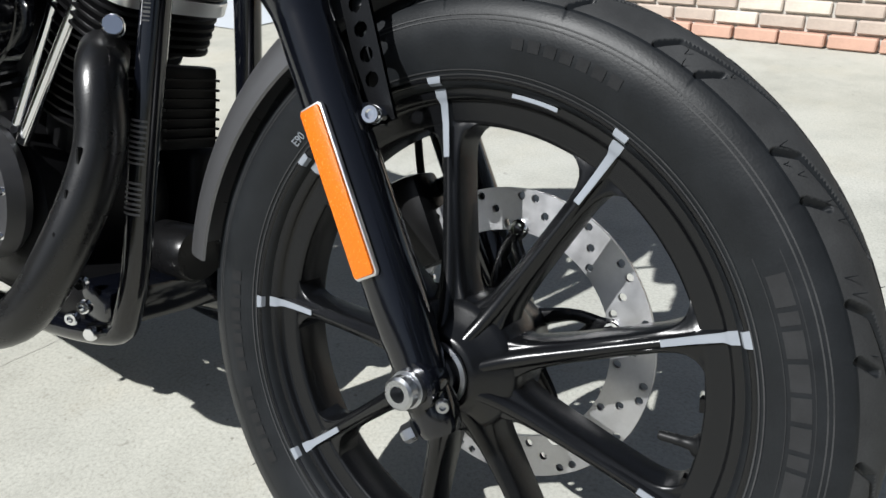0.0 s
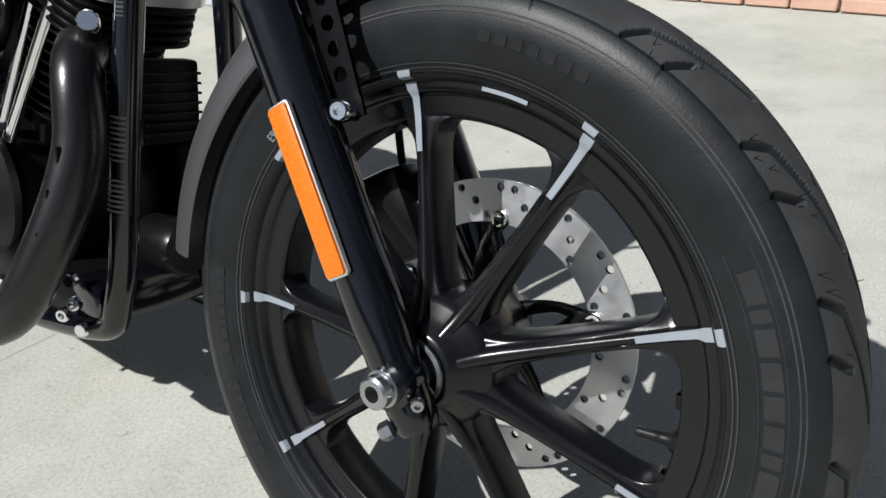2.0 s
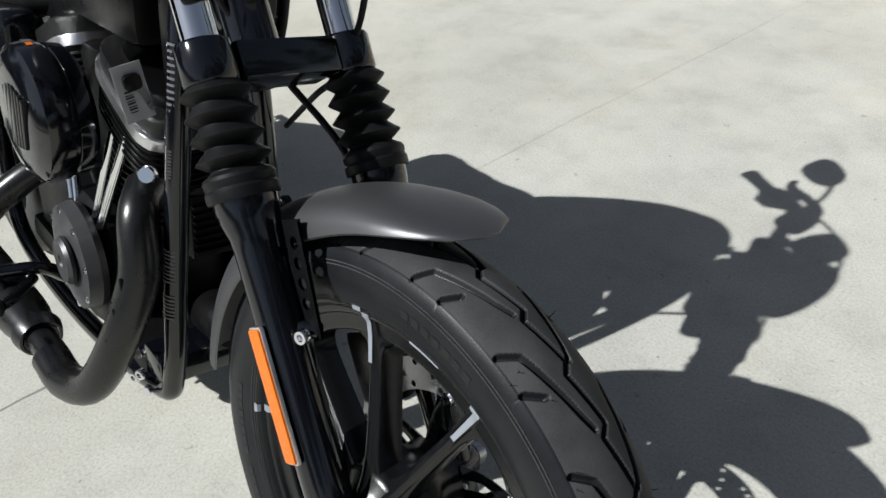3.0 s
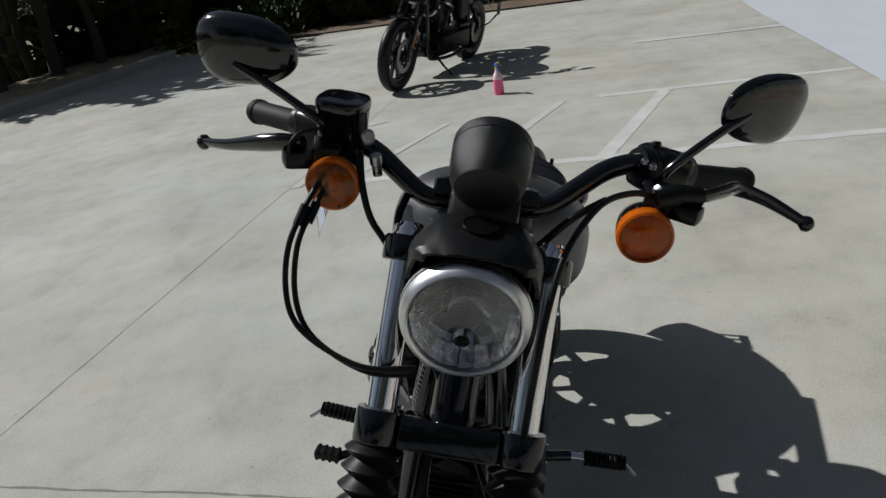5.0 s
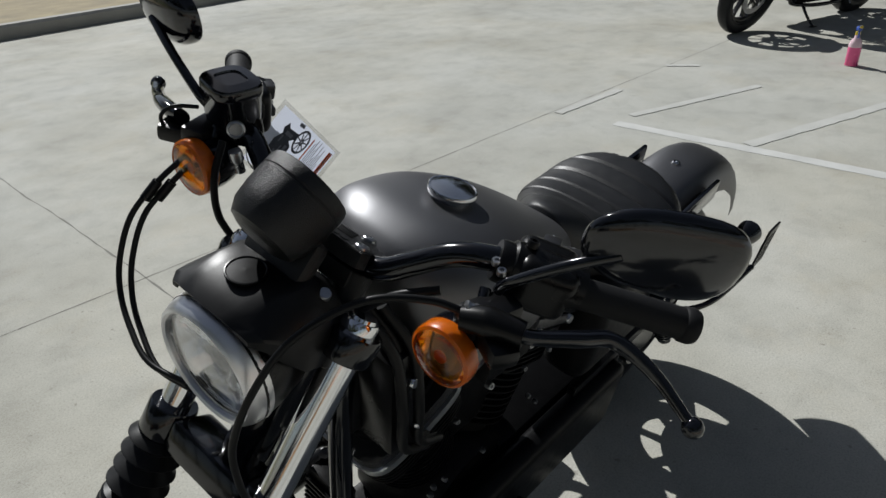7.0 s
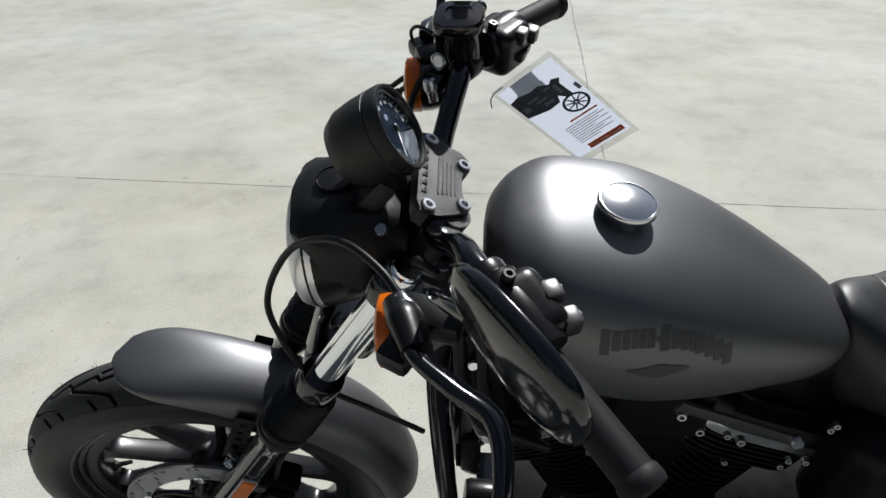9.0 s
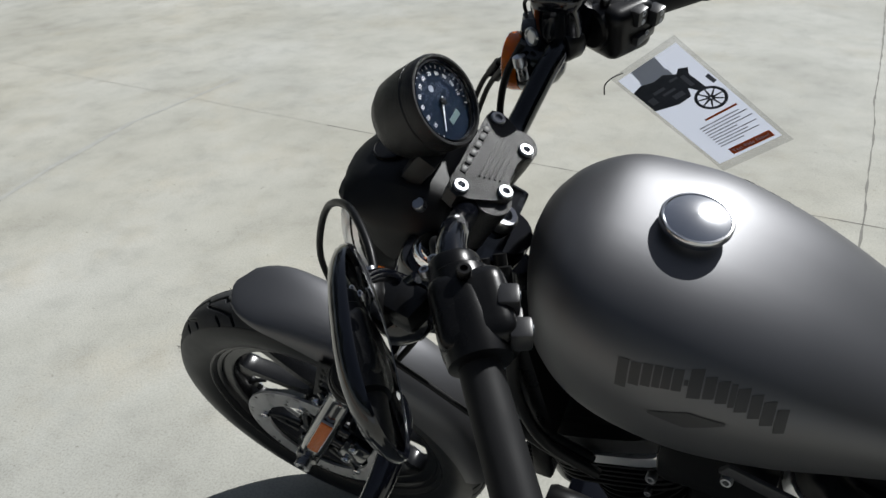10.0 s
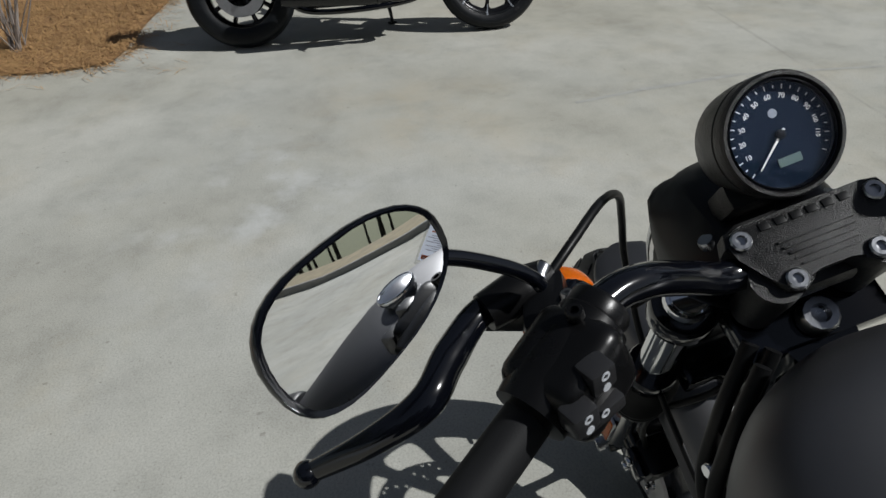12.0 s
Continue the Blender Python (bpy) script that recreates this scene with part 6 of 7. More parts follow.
for q in ((-0.714, 0.116, 0.746), (-0.672, 0.140, 0.818), (-0.60, 0.125, 0.742), (-0.775, 0.108, 0.712)):
    part("rail_bolt", bolt(q, (0.1, 1, 0.25), 0.0062, 0.010, True), STEEL, rail, "bright bolt")
bpart("cable_harness_cover", box((0.30, 0.11, 0.12), (-0.66, 0.0, 0.79), 0.02), PLASTIC, "black cover between the cylinders")
bpart("intake_cover", box((0.12, 0.12, 0.20), (-0.695, 0.0, 0.60), 0.02), ENGINE, "black intake between the cylinders")
bpart("electrical_cover", box((0.22, 0.10, 0.14), (-0.88, 0.0, 0.73), 0.025), PLASTIC, "black electrical cover under the seat")
bpart("lower_frame_plate", box((0.62, 0.20, 0.06), (-0.80, 0.0, 0.235), 0.02), ENGINE, "black sump")
bpart("oil_tank", box((0.22, 0.075, 0.15), (-1.02, -0.098, 0.640), 0.030, seg=4), GLOSS, "gloss black oil tank cover")
bpart("side_cover", box((0.26, 0.10, 0.22), (-1.03, 0.105, 0.64), 0.045, seg=5), ENGINE, "gloss black battery cover")
bpart("drive_belt_guard", box((0.50, 0.02, 0.03), (-1.22, 0.125, 0.45), 0.006), PLASTIC, "black belt guard")

# ---- ground, joints, painted lines ----
def flat(points, z=0.0):
    bm = bmesh.new()
    bm.faces.new([bm.verts.new((x, y, z)) for x, y in points])
    return bm


ground = part("ground", flat([(-400, 8.8), (-13.6, -7.3), (8, -8.2), (400, -24.5), (400, 400), (-400, 400)]), CONCRETE)
tagged(ground, "sunlit stained concrete parking lot slab", "ground", kind="structure")


def strip(name, a, b, width, mat, z, label, category="joint", jag=0.0, seed=1):
    rng = random.Random(seed)
    a, b = Vector(a), Vector(b)
    d = (b - a).normalized()
    nrm = Vector((-d.y, d.x))
    n = max(2, int((b - a).length / 0.05)) if jag else 1
    bm = bmesh.new()
    l, r = [], []
    drift = 0.0
    for k in range(n + 1):
        p = a + (b - a) * k / n
        drift = drift * 0.9 + rng.uniform(-jag, jag)
        w = width * (1 + (rng.uniform(-0.7, 0.5) if jag and width < 0.02 else rng.uniform(-0.12, 0.08) if jag else 0)) / 2
        l.append(bm.verts.new((*(p + nrm * (drift + w)), z)))
        r.append(bm.verts.new((*(p + nrm * (drift - w)), z)))
    for k in range(n):
        bm.faces.new((l[k], r[k], r[k + 1], l[k + 1]))
    return tagged(part(name, bm, mat), label, category, kind="structure")


JOINT_FAINT = material("worn_joint", (0.385, 0.375, 0.335), 0.9, 0, 0.4, 30, 0.3, 200)
def along(y):
    return (-0.919 + 0.086 * y, y)


def across(x):
    return (x, -1.755 - 0.093 * x)


strip("slab_joint", along(-0.10), along(-11.0), 0.0075, JOINT, 0.0006, "dark sawn joint in the concrete", jag=0.0030, seed=8)
strip("slab_joint", along(-0.10), along(2.95), 0.0026, JOINT_FAINT, 0.0006, "half-filled sawn joint in the concrete", jag=0.0022, seed=3)
strip("slab_joint", across(-6.5), across(-0.6), 0.006, JOINT, 0.0006, "dark sawn joint in the concrete", jag=0.0015, seed=4)
strip("slab_joint", across(-0.6), across(1.3), 0.006, JOINT, 0.0006, "dark sawn joint in the concrete", jag=0.0015, seed=4)
strip("slab_joint", across(1.3), (9.0, -2.75), 0.004, JOINT_FAINT, 0.0006, "worn, half-filled joint in the concrete", jag=0.003, seed=9)
SCUFF = material("tyre_scuff", (0.375, 0.375, 0.347), 0.9, 0, 0.25, 14, 0.3, 200)
for p, q, w in (((2.22, -0.66), (2.29, -1.04), 0.026), ((2.29, -1.04), (2.34, -1.60), 0.036), ((2.34, -1.60), (2.23, -2.38), 0.024)):
    strip("tyre_scuff", p, q, w, SCUFF, 0.001, "faint dark tyre scuff on the concrete", "scuff", jag=0.0012, seed=6)

LINES = (((-3.76, -0.97), (-3.60, 2.30), 0.10), ((-5.29, 0.70), (-5.16, 2.55), 0.10), ((-3.71, 0.62), (-5.21, 1.20), 0.11), ((-3.67, 1.42), (-5.21, 1.98), 0.11),
         ((-3.78, -0.205), (-5.26, 0.40), 0.09), ((-3.94, -0.955), (-4.99, -0.507), 0.07), ((-3.75, -1.36), (-4.43, -1.27), 0.07), ((-5.22, -1.27), (-5.34, -1.055), 0.07), ((-7.62, 1.25), (-7.43, 2.72), 0.12))
for k, (a, b, w) in enumerate(LINES):
    strip("parking_line", a, b, w * 0.9, LINE_WORN if k in (4, 5, 6, 7) else LINE_PAINT, 0.0015 + 0.0004 * k, "worn white painted parking line", "parking line", jag=0.0012, seed=int(100 * w + 10 * a[1] ** 2))
pale = part("pavement", flat([(-11.3, 3.04), (-8.6, 2.78), (-5.4, 2.59), (-3.0, 2.40), (-3.0, 11), (-11.3, 11)], 0.006), PALE_CONCRETE)
tagged(pale, "pale newer concrete apron", "pavement", kind="structure")

# ---- kerb and planted ground ----
KERB_A, KERB_B = Vector((8.0, -8.2)), Vector((-13.6, -7.3))
KDIR = (KERB_B - KERB_A).normalized()
KN = Vector((KDIR.y, -KDIR.x))
if KN.y > 0:
    KN = -KN
KERB_STONE = material("kerb_concrete", (0.36, 0.35, 0.32), 0.85, 0, 0.2, 4, 0.3, 120)
EARTH = material("brown_litter", (0.085, 0.055, 0.034), 0.9, 0, 0.55, 2.5, 0.8, 40, tint=(0.14, 0.095, 0.06))
DRY_GRASS = material("dry_grass", (0.22, 0.175, 0.095), 0.9, 0, 0.45, 3.0, 0.8, 60, tint=(0.32, 0.27, 0.17))
LAWN = material("dry_lawn", (0.13, 0.14, 0.065), 0.9, 0, 0.4, 1.5, 0.8, 60)
STRAW_BED = material("pine_straw_bed", (0.17, 0.085, 0.035), 0.9, 0, 0.5, 14, 0.9, 120, tint=(0.28, 0.16, 0.07))
STRAW = material("pine_straw", (0.34, 0.17, 0.07), 0.75, 0, 0.5, 9, 0, 200, tint=(0.45, 0.28, 0.12))
BARK = material("pine_bark", (0.035, 0.029, 0.024), 0.9, 0, 0.5, 6, 0.9, 40)
LEAF = material("dark_foliage", (0.024, 0.034, 0.014), 0.7, 0, 0.6, 0.8, 0, 50, tint=(0.045, 0.055, 0.02), spec=0.2)
BUSH = material("evergreen_bush", (0.028, 0.045, 0.014), 0.6, 0, 0.6, 1.2, 0, 50, tint=(0.05, 0.075, 0.02))


def kerb_mesh(a, b, width, height):
    d = (b - a).normalized()
    n = Vector((-d.y, d.x))
    bm = bmesh.new()
    rings = []
    steps = 40
    for k in range(steps + 1):
        p = a + (b - a) * k / steps
        ring = []
        for off, z in ((-width / 2, 0.0), (-width / 2, height - 0.03), (-width / 2 + 0.03, height), (width / 2 - 0.03, height), (width / 2, height - 0.03), (width / 2, 0.0)):
            q = p + n * off
            ring.append(Vector((q.x, q.y, z)))
        rings.append(ring)
    return grid_mesh(bm, rings)


tagged(part("kerb", kerb_mesh(KERB_A, KERB_B, 0.18, 0.15), KERB_STONE), "weathered concrete kerb along the wood", "kerb", kind="structure")
def slope_down(v):
    """Height of the grass v metres behind the kerb: it falls away from the lot."""
    return 0.12 if v < 2.5 else 0.12 - 0.148 * (v - 2.5) if v < 34 else -4.54


def bank(v0, v1, u0, u1):
    bm = bmesh.new()
    vs = [v0, v1] if v1 < 3 else [v for v in (v0, 8, 14, 20, 27, 34, v1) if v0 <= v <= v1]
    edge = [[bm.verts.new((*(KERB_A + KDIR * u + KN * v), slope_down(v) - (0.004 if v1 > 3 and v == v0 else 0))) for v in vs] for u in (u0, u1)]
    for k in range(len(vs) - 1):
        bm.faces.new((edge[0][k], edge[1][k], edge[1][k + 1], edge[0][k + 1]))
    return bm


verge = part("verge", bank(0.0, 2.5, -400, 400), DRY_GRASS)
tagged(verge, "dry tan grass and litter behind the kerb", "grass", kind="structure")
lawn = part("lawn", bank(2.5, 400, -400, 400), LAWN)
tagged(lawn, "dry green lawn falling away beyond the trees", "lawn", kind="structure")
bed_edge = [(-13.6, -7.4), (-13.7, -6.4), (-13.8, -5.4), (-13.85, -4.3), (-13.6, -2.8), (-13.25, -0.92), (-12.8, 1.05), (-12.1, 2.3), (-11.4, 3.05), (-11.4, 11), (-11.4, 40), (-60, 40), (-60, -7.4)]
tagged(part("planting_bed", flat(bed_edge, 0.03), EARTH), "brown pine straw bed along the lot", "planting bed", kind="structure")


# ---- trees ----
def leaf_cards(rng, centre, radii, count, size, bm):
    for _ in range(count):
        while True:
            p = Vector((rng.uniform(-1, 1), rng.uniform(-1, 1), rng.uniform(-1, 1)))
            if p.length < 1:
                break
        p = Vector((p.x * radii[0], p.y * radii[1], p.z * radii[2])) + centre
        s = size * rng.uniform(0.5, 1.3)
        a = Vector((rng.gauss(0, 1), rng.gauss(0, 1), rng.gauss(0, 1))).normalized()
        b = a.orthogonal().normalized() * s * rng.uniform(0.25, 0.5)
        a = a * s
        m = rng.uniform(-0.2, 0.2)
        v = [bm.verts.new(q) for q in (p - a, p + b + a * m, p + a, p - b + a * m)]
        bm.faces.new(v)


def tree(seed, height, trunk_r, crown_from, spread, cards):
    rng = random.Random(seed)
    t = thing("tree", Matrix(), "slim dark pine with a bare trunk", "tree", "trees along the lot")
    line = [Vector((rng.uniform(-0.05, 0.05) * k, rng.uniform(-0.05, 0.05) * k, height * k / 6)) for k in range(7)]
    bm = tube(line, [trunk_r * (1.15 if k == 0 else 1 - 0.12 * k) for k in range(7)], 9, steps=4)
    limbs = []
    for k in range(11):
        z = crown_from * rng.uniform(0.95, 1.1) + (height - crown_from) * rng.random() * (0.0 if k < 3 else 0.9)
        a = rng.uniform(0, 6.28)
        L = rng.uniform(0.4, 1.0) * spread
        root = Vector((0, 0, z))
        tip = root + Vector((math.cos(a) * L, math.sin(a) * L, rng.uniform(0.1, 0.9)))
        tube([root, (root + tip) / 2 + Vector((0, 0, 0.15)), tip], [0.07, 0.05, 0.02], 5, bm, 3)
        limbs.append(tip)
    part("trunk", bm, BARK, t)
    bm = bmesh.new()
    for k in range(16):
        c = limbs[k % len(limbs)] if k < 11 else Vector((rng.uniform(-1, 1), rng.uniform(-1, 1), rng.uniform(crown_from, height)))
        leaf_cards(rng, c + Vector((0, 0, rng.uniform(0, 1.2))), (rng.uniform(0.8, 1.6) * spread * 0.45, rng.uniform(0.8, 1.6) * spread * 0.45, rng.uniform(0.5, 1.1)), cards // 16, 0.28, bm)
    part("crown", bm, LEAF, t)
    return t


protos = [tree(11, 3.4, 0.105, 2.1, 0.7, 360), tree(12, 3.6, 0.13, 2.2, 0.75, 400), tree(13, 3.1, 0.085, 2.0, 0.6, 300)]
tall = tree(14, 12, 0.22, 5.0, 2.4, 1400)
rng = random.Random(21)
near_kerb = [(-11.9, -10.4), (-14.0, -11.0), (-10.6, -9.1), (-10.9, -8.6), (-10.8, -10.3), (-11.3, -8.9), (-12.8, -9.3), (-12.4, -8.5), (-13.0, -8.9), (-13.6, -8.3), (-14.6, -9.6), (-15.2, -8.2),
             (-16.3, -10.8), (-17.6, -9.0), (-12.2, -11.6), (-11.6, -13.2), (-15.6, -12.4), (-18.6, -11.8)]
spots = [(x, y - 0.6, 0) for x, y in near_kerb]
for k in range(26):
    spots.append((-20 - rng.uniform(0, 9), -9 + 0.95 * k + rng.uniform(-0.5, 0.5), 1))
for k in range(44):
    spots.append((24 - 2.2 * k + rng.uniform(-1, 1), -46 - rng.uniform(0, 14), 1))
for k in range(16):
    spots.append((-20 - 1.6 * k + rng.uniform(-1, 1), -17 - 1.1 * k - rng.uniform(0, 3), 1))
for k in range(12):
    spots.append((-24 + 3.2 * k + rng.uniform(-1, 1), 17 + rng.uniform(0, 4), 1))
for k in range(14):
    spots.append((15 + rng.uniform(0, 5), -20 + 2.6 * k, 1))
for i, (x, y, high) in enumerate(spots):
    v = (Vector((x, y)) - KERB_A).dot(KN)
    m = Matrix.Translation((x, y, slope_down(v) - 0.02 if v > 0 else 0.0)) @ Matrix.Rotation(rng.uniform(0, 6.28), 4, "Z")
    if i < 3:
        protos[i].matrix_basis = m
    elif i == len(near_kerb):
        tall.matrix_basis = m
    else:
        copy_thing(tall if high else protos[i % 3], m)

# undergrowth that nobody could count
def undergrowth(name, label, boxes, mat, seed, size):
    rng = random.Random(seed)
    bm = bmesh.new()
    for cx, cy, rx, ry, h, n in boxes:
        for _ in range(n):
            x, y = cx + rng.uniform(-rx, rx), cy + rng.uniform(-ry, ry)
            z = h * rng.random() ** 1.4
            s = size * rng.uniform(0.5, 1.4)
            a = Vector((rng.gauss(0, 1), rng.gauss(0, 1), rng.gauss(0.2, 0.8))).normalized()
            b = a.orthogonal().normalized() * s * rng.uniform(0.3, 0.6)
            p = Vector((x, y, z))
            bm.faces.new([bm.verts.new(q) for q in (p - a * s, p + b, p + a * s, p - b)])
    return tagged(part(name, bm, mat), label, "undergrowth", kind="stuff")


rows = [(-15.4, -9.6, 1.0, 0.9, 2.0, 260), (-17.0, -9.0, 1.4, 1.2, 2.4, 320), (-14.2, -10.4, 0.7, 0.6, 1.2, 120), (-18.6, -7.6, 1.4, 1.6, 2.6, 360)]
for k in range(16):
    rows.append((-16.2 - 0.4 * (k % 2), -4.6 + 0.95 * k, 1.0, 0.9, 2.0, 300))
for k in range(14):
    rows.append((-19.5 - (k % 3), -6 + 1.3 * k, 1.6, 1.2, 3.2, 300))
for k in range(26):
    rows.append((-31 - (k % 3), -16 + 1.5 * k, 2.2, 1.6, 7.0, 300))
for k in range(44):
    x = 26 - 2.4 * k
    rows.append((x, -58 - 2 * (k % 3), 2.4, 2.0, 6.0, 260))
undergrowth("woodland_undergrowth", "dark tangled undergrowth behind the lot", rows, LEAF, 31, 0.42)
rows = [(-14.9, -6.5, 0.55, 0.5, 0.75, 420), (-15.2, -5.3, 0.7, 0.6, 0.8, 520), (-15.6, -4.2, 0.6, 0.5, 0.6, 300), (-14.4, -7.6, 0.4, 0.35, 0.7, 220), (-15.6, -0.4, 0.7, 1.2, 0.7, 300), (-14.8, 2.2, 0.7, 0.8, 0.6, 260)]
undergrowth("evergreen_bushes", "low evergreen bushes with loose green leaves", rows, BUSH, 32, 0.10)

# pine straw scattered along the beds
def straw(name, label, areas, seed):
    rng = random.Random(seed)
    verts, faces = [], []
    for (x0, y0, x1, y1), n, lift, L in areas:
        for _ in range(n):
            x, y, a = rng.uniform(x0, x1), rng.uniform(y0, y1), rng.uniform(0, 6.28)
            if x < 3.46 + 0.06 * math.sin(y * 7) or y < 1.66 + 0.06 * math.sin(x * 6) - 0.10 * (x - 3.6):
                if rng.random() < 0.93 and lift < 0.2:
                    continue
            l = L * rng.uniform(0.6, 1.3)
            dx, dy = math.cos(a) * l, math.sin(a) * l
            nx, ny = -math.sin(a) * 0.0016, math.cos(a) * 0.0016
            z0, z1 = rng.uniform(0.004, lift), rng.uniform(0.004, lift)
            k = len(verts)
            verts += [(x - nx, y - ny, z0), (x + nx, y + ny, z0), (x + dx / 2 + nx + ny * 6, y + dy / 2 + ny, max(z0, z1) + 0.008), (x + dx / 2 - nx + ny * 6, y + dy / 2 - ny, max(z0, z1) + 0.008), (x + dx + nx, y + dy + ny, z1), (x + dx - nx, y + dy - ny, z1)]
            faces += [(k, k + 1, k + 2, k + 3), (k + 3, k + 2, k + 4, k + 5)]
    me = bpy.data.meshes.new(name)
    me.from_pydata(verts, [], faces)
    me.materials.append(STRAW)
    return tagged(new(name, me), label, "pine straw", kind="stuff")


edge_pts = [(3.52, 3.4), (3.54, 2.9), (3.53, 2.3), (3.49, 1.98), (3.56, 1.70), (3.78, 1.65), (4.05, 1.63), (4.45, 1.59), (4.86, 1.53), (5.6, 1.42), (6.8, 1.28), (6.8, 4.8), (3.52, 4.8)]
tagged(part("straw_bed", flat(edge_pts, 0.012), STRAW_BED), "rusty brown pine straw bed", "planting bed", kind="structure")
straw("pine_straw", "loose rusty pine needles", [((3.44, 1.4, 5.3, 3.4), 9500, 0.035, 0.13), ((3.2, 1.3, 3.9, 2.9), 900, 0.008, 0.10)], 41)

# bare shrub in the straw bed
def twig_shrub(x, y, seed, n=26, h=0.7):
    rng = random.Random(seed)
    t = thing("bare_shrub", Matrix.Translation((x, y, 0.01)), "leafless grey shrub in the pine straw", "shrub")
    for k in range(n):
        a, lean = rng.uniform(0, 6.28), rng.uniform(0.05, 0.5)
        tip = Vector((math.cos(a) * lean * h, math.sin(a) * lean * h, h * rng.uniform(0.5, 1.0)))
        mid = tip * 0.5 + Vector((rng.uniform(-0.04, 0.04), rng.uniform(-0.04, 0.04), 0.03))
        part("stem", tube([Vector((rng.uniform(-0.05, 0.05), rng.uniform(-0.05, 0.05), 0)), mid, tip], [0.005, 0.0035, 0.0015], 5, steps=3), TWIG, t)


TWIG = material("grey_twig", (0.24, 0.21, 0.19), 0.85, 0, 0.3, 30)
twig_shrub(4.0, 2.30, 51)
twig_shrub(4.5, 2.85, 52, 18, 0.6)

# ---- low brick border wall ----
BRICK = material("tan_brick", (0.40, 0.33, 0.28), 0.85, 0, 0.2, 18, 0.5, 120)
BRICK_PALE = material("pale_brick", (0.55, 0.49, 0.42), 0.85, 0, 0.25, 18, 0.5, 120)
BRICK_RED = material("orange_red_brick", (0.47, 0.29, 0.22), 0.85, 0, 0.18, 18, 0.5, 120)
BRICK_GREY = material("grey_brick", (0.36, 0.33, 0.31), 0.85, 0, 0.2, 18, 0.5, 120)
MORTAR = material("mortar", (0.42, 0.40, 0.37), 0.9, 0, 0.2, 30, 0.4, 150)
wall_dir = Vector((0.993, -0.105, 0)).normalized()
wall_rot = Matrix.Rotation(math.atan2(wall_dir.y, wall_dir.x), 4, "Z")
wall = part("brick_border", box((4.6, 0.20, 0.62), (1.0, 0.105, 0.31), 0.0), MORTAR, None, "", 40, Matrix.Translation((0, 3.20, 0)) @ wall_rot)
tagged(wall, "low tumbled brick wall with an orange-red base course", "brick wall", kind="structure")
brick_mesh = {}
rngw = random.Random(61)
for key, mat in (("a", BRICK), ("b", BRICK_PALE), ("c", BRICK_RED), ("d", BRICK_GREY)):
    me = bpy.data.meshes.new("brick")
    bm = box((0.193, 0.06, 0.057), (0, 0, 0), 0.006, seg=1)
    bm.to_mesh(me)
    bm.free()
    me.materials.append(mat)
    brick_mesh[key] = me
for row in range(9):
    for col in range(22):
        x = -1.2 + 0.205 * (col + 0.5 * (row % 2))
        if x > 3.25:
            continue
        key = "c" if row == 0 else rngw.choice("aaaaabbd")
        ob = new("brick", brick_mesh[key])
        ob.parent = wall
        ob.matrix_basis = Matrix.Translation((x + rngw.uniform(-0.002, 0.002), 0.015 + rngw.uniform(-0.004, 0.004) - (0.02 if row == 0 else 0), 0.034 + 0.068 * row)) @ Matrix.Rotation(rngw.uniform(-0.01, 0.01), 4, "Z")

# ---- spray bottle ----
PINK = material("pink_liquid", (0.9, 0.13, 0.33), 0.25, 0, 0.06, 30)
PINK_PALE = material("milky_plastic", (0.85, 0.62, 0.68), 0.35, 0, 0.05, 30)
BLUE = material("blue_plastic", (0.03, 0.09, 0.42), 0.35, 0, 0.05, 30)
YELLOW = material("yellow_plastic", (0.75, 0.55, 0.05), 0.35, 0, 0.05, 30)
bot = thing("spray_bottle", Matrix.Translation((-5.86, -0.125, 0)) @ Matrix.Rotation(radians(20), 4, "Z"), "pink spray cleaner bottle with a blue trigger on the concrete", "bottle")
part("bottle_body", lathe([(0.0, 0.0), (0.040, 0.0), (0.044, 0.006), (0.044, 0.135), (0.0, 0.135)], (0, 0, 0.0), (0, 0, 1), 24), PINK, bot, "pink liquid")
part("bottle_shoulder", lathe([(0.0, 0.0), (0.044, 0.0), (0.043, 0.02), (0.034, 0.045), (0.020, 0.065), (0.015, 0.085), (0.0, 0.085)], (0, 0, 0.135), (0, 0, 1), 24), PINK_PALE, bot, "milky plastic shoulder")
part("collar", lathe([(0.0, 0.0), (0.017, 0.0), (0.017, 0.022), (0.0, 0.022)], (0, 0, 0.22), (0, 0, 1), 18), YELLOW, bot, "yellow collar")
part("trigger_head", box((0.095, 0.026, 0.034), (0.012, 0, 0.268), 0.010, Matrix.Rotation(radians(-14), 3, "Y")), BLUE, bot, "blue spray head")
part("trigger", tube([(0.03, 0, 0.255), (0.042, 0, 0.23), (0.036, 0, 0.205)], 0.006, 8), BLUE, bot)
part("nozzle", lathe([(0, 0), (0.010, 0), (0.010, 0.014), (0, 0.014)], (0.060, 0, 0.284), (1, 0, 0.25), 12), YELLOW, bot)

# ---- parked pickup beyond the trees ----
CARPAINT = material("white_car_paint", (0.75, 0.76, 0.77), 0.25, 0, 0.04, 3, 0, 200, 0.5)
WINDOW = material("dark_window", (0.015, 0.018, 0.02), 0.06, 0, 0.1, 5)
car = thing("pickup_truck", Matrix.Translation((-40.4, -35.8, -3.72)) @ Matrix.Rotation(radians(-15), 4, "Z"), "white pickup truck parked beyond the trees", "car")
part("body", skin([(-2.7, 0.7, 0.95, 0.45), (-2.6, 0.9, 1.05, 0.4), (0.2, 0.95, 1.1, 0.38), (1.9, 0.93, 1.08, 0.4), (2.6, 0.85, 0.95, 0.42), (2.7, 0.6, 0.85, 0.48)], 24, 5.0, 0.5), CARPAINT, car)
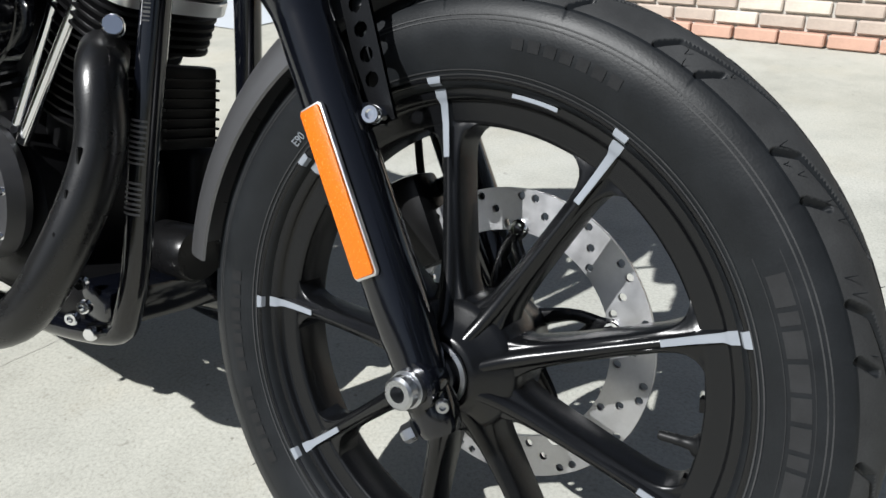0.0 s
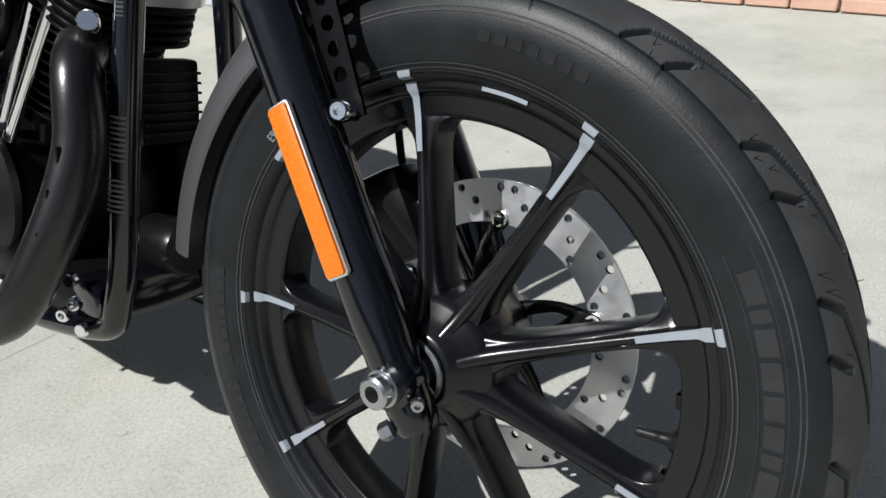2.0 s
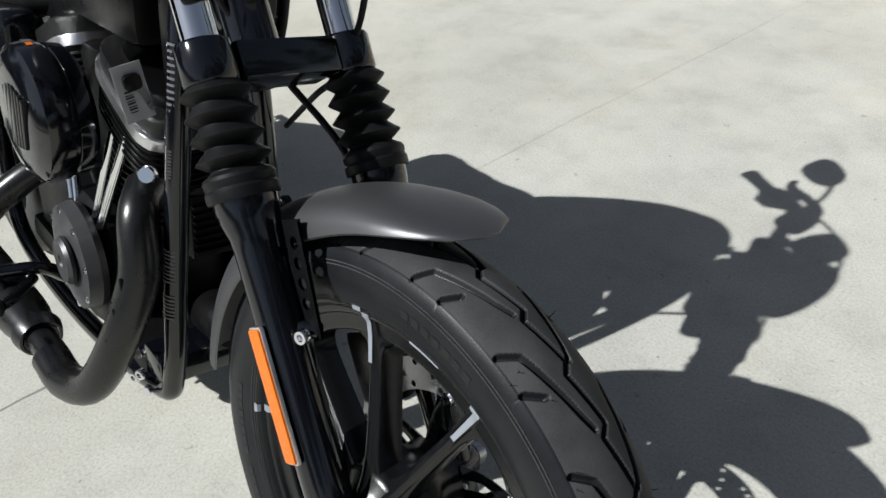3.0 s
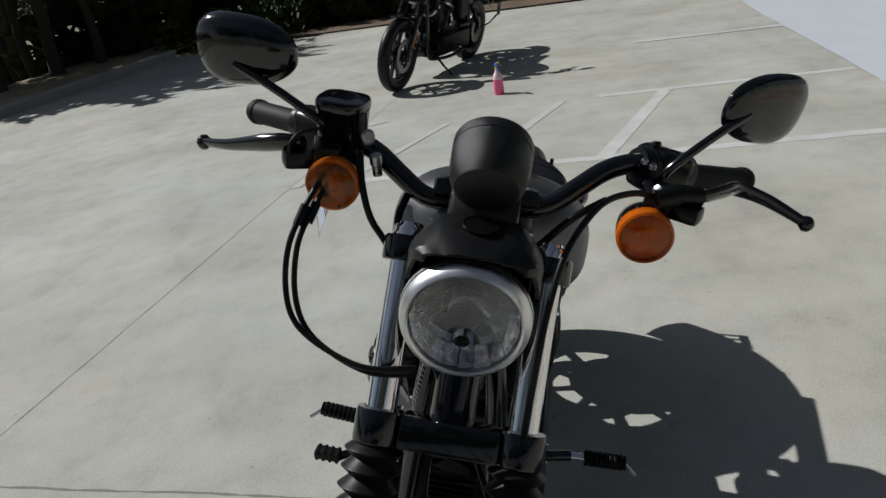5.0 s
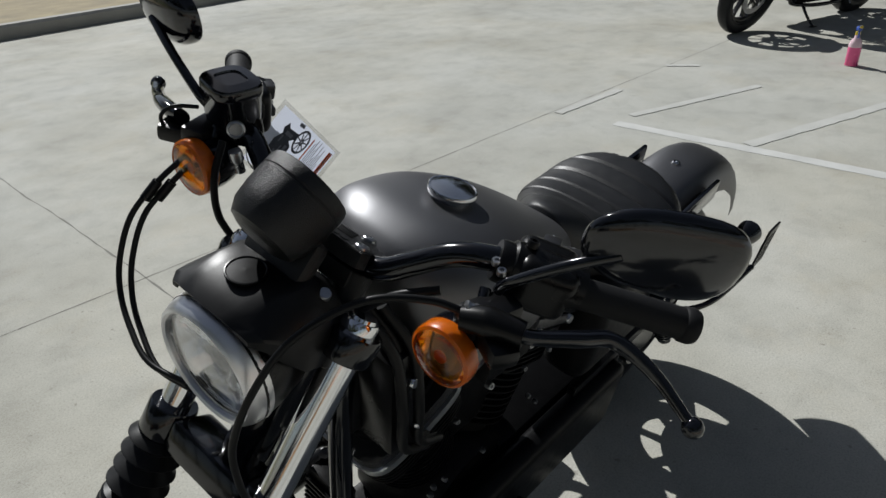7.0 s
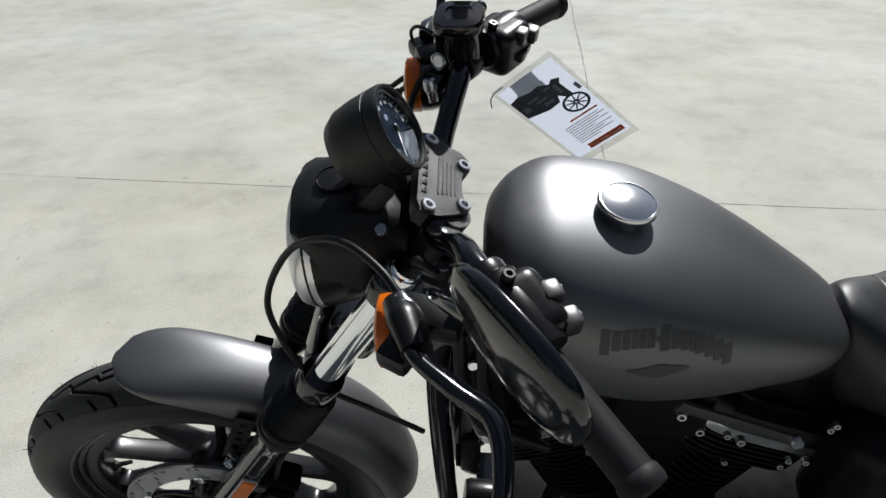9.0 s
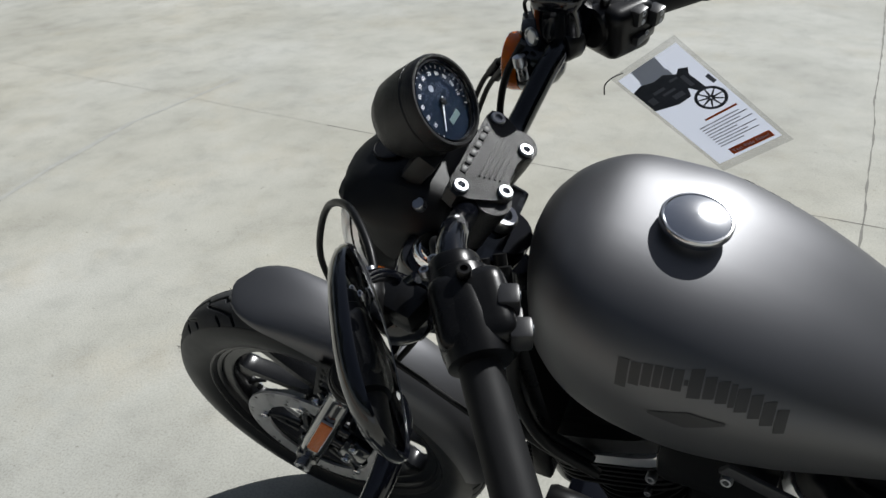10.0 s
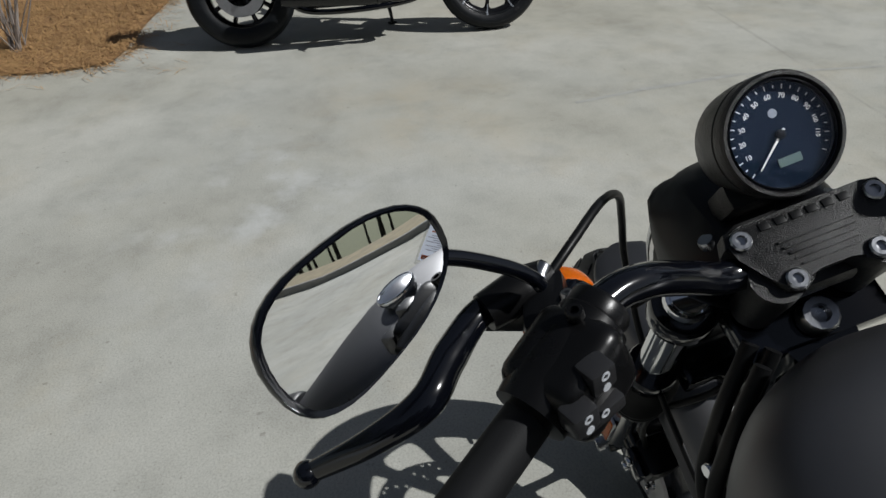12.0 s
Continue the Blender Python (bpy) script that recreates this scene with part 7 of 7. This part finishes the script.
part("cabin", skin([(-0.9, 0.72, 1.2, 1.0), (-0.6, 0.8, 1.75, 1.0), (0.6, 0.8, 1.78, 1.0), (1.3, 0.78, 1.15, 1.0)], 24, 4.0, 0.4), CARPAINT, car)
for sy in (-1, 1):
    part("side_window", box((1.2, 0.02, 0.42), (0.0, 0.80 * sy, 1.42), 0.01), WINDOW, car)
    for sx in (-1.75, 1.75):
        wh = part("wheel", lathe([(0.0, -0.11), (0.30, -0.11), (0.38, -0.09), (0.38, 0.09), (0.30, 0.11), (0.0, 0.11)], (sx, 0.86 * sy, 0.38), (0, 1, 0), 24), RUBBER, car)
        part("rim", lathe([(0.0, -0.02), (0.22, -0.02), (0.22, 0.02), (0.0, 0.02)], (sx, 0.98 * sy, 0.38), (0, 1, 0), 20), ALU, wh)

# ---- the other parked motorcycles ----
def parked(x, y, turn, label, size=1.0):
    ob = copy_thing(bike, Matrix.Translation((x, y, 0)) @ Matrix.Rotation(radians(turn), 4, "Z") @ Matrix.Scale(size, 4) @ BODY_POSE)
    ob["label"] = label
    for ch in ob.children:
        if ch.name.startswith("front_tyre"):
            ch.data = plain_tyre
    return ob


pv, pf = tyre_mesh(0.3315, 0.0515, 0.243, 180, False)
plain_tyre = bpy.data.meshes.new("front_tyre")
plain_tyre.from_pydata([tuple(Vector(v) + AXLE) for v in pv], [], pf)
plain_tyre.polygons.foreach_set("use_smooth", [True] * len(plain_tyre.polygons))
plain_tyre.materials.append(RUBBER)


parked(3.548, -0.605, -91.4, "black cruiser motorcycle parked beside a straw bed")
parked(4.715, -1.208, -91.4, "second black cruiser motorcycle parked in a row")
twin = parked(-6.64, -1.206, -17.2, "black cruiser motorcycle with twin round headlamps on its stand", 1.10)
for ch in list(twin.children):
    if ch.name.startswith(("headlamp", "front_mudguard", "fork_boot", "speedometer")):
        for sub in list(ch.children_recursive) + [ch]:
            bpy.data.objects.remove(sub)
for side in (-1, 1):
    lamp = part("headlamp", lathe([(0.0, -0.09), (0.04, -0.08), (0.062, -0.04), (0.066, -0.005), (0.0, -0.004)], (-0.20, 0.078 * side, 0.90), (1, 0, 0), 28), GLOSS, twin, "round headlamp, one of a pair", 40, FORK)
    part("lamp_lens", lathe([(0.0, 0.0), (0.060, 0.0), (0.058, 0.006), (0.03, 0.012), (0.0, 0.014)], (-0.20, 0.078 * side, 0.90), (1, 0, 0), 28), ALU, lamp, "bright lens")
    part("lamp_rim", lathe([(0.058, -0.004), (0.067, -0.004), (0.067, 0.006), (0.058, 0.006)], (-0.20, 0.078 * side, 0.90), (1, 0, 0), 28, closed=True), CHROME, lamp)
part("front_mudguard", guard_mesh(AXLE, 0.364, 70, 150, 0.062, 0.045), GLOSS, twin, "short gloss black mudguard", 50, FORK)
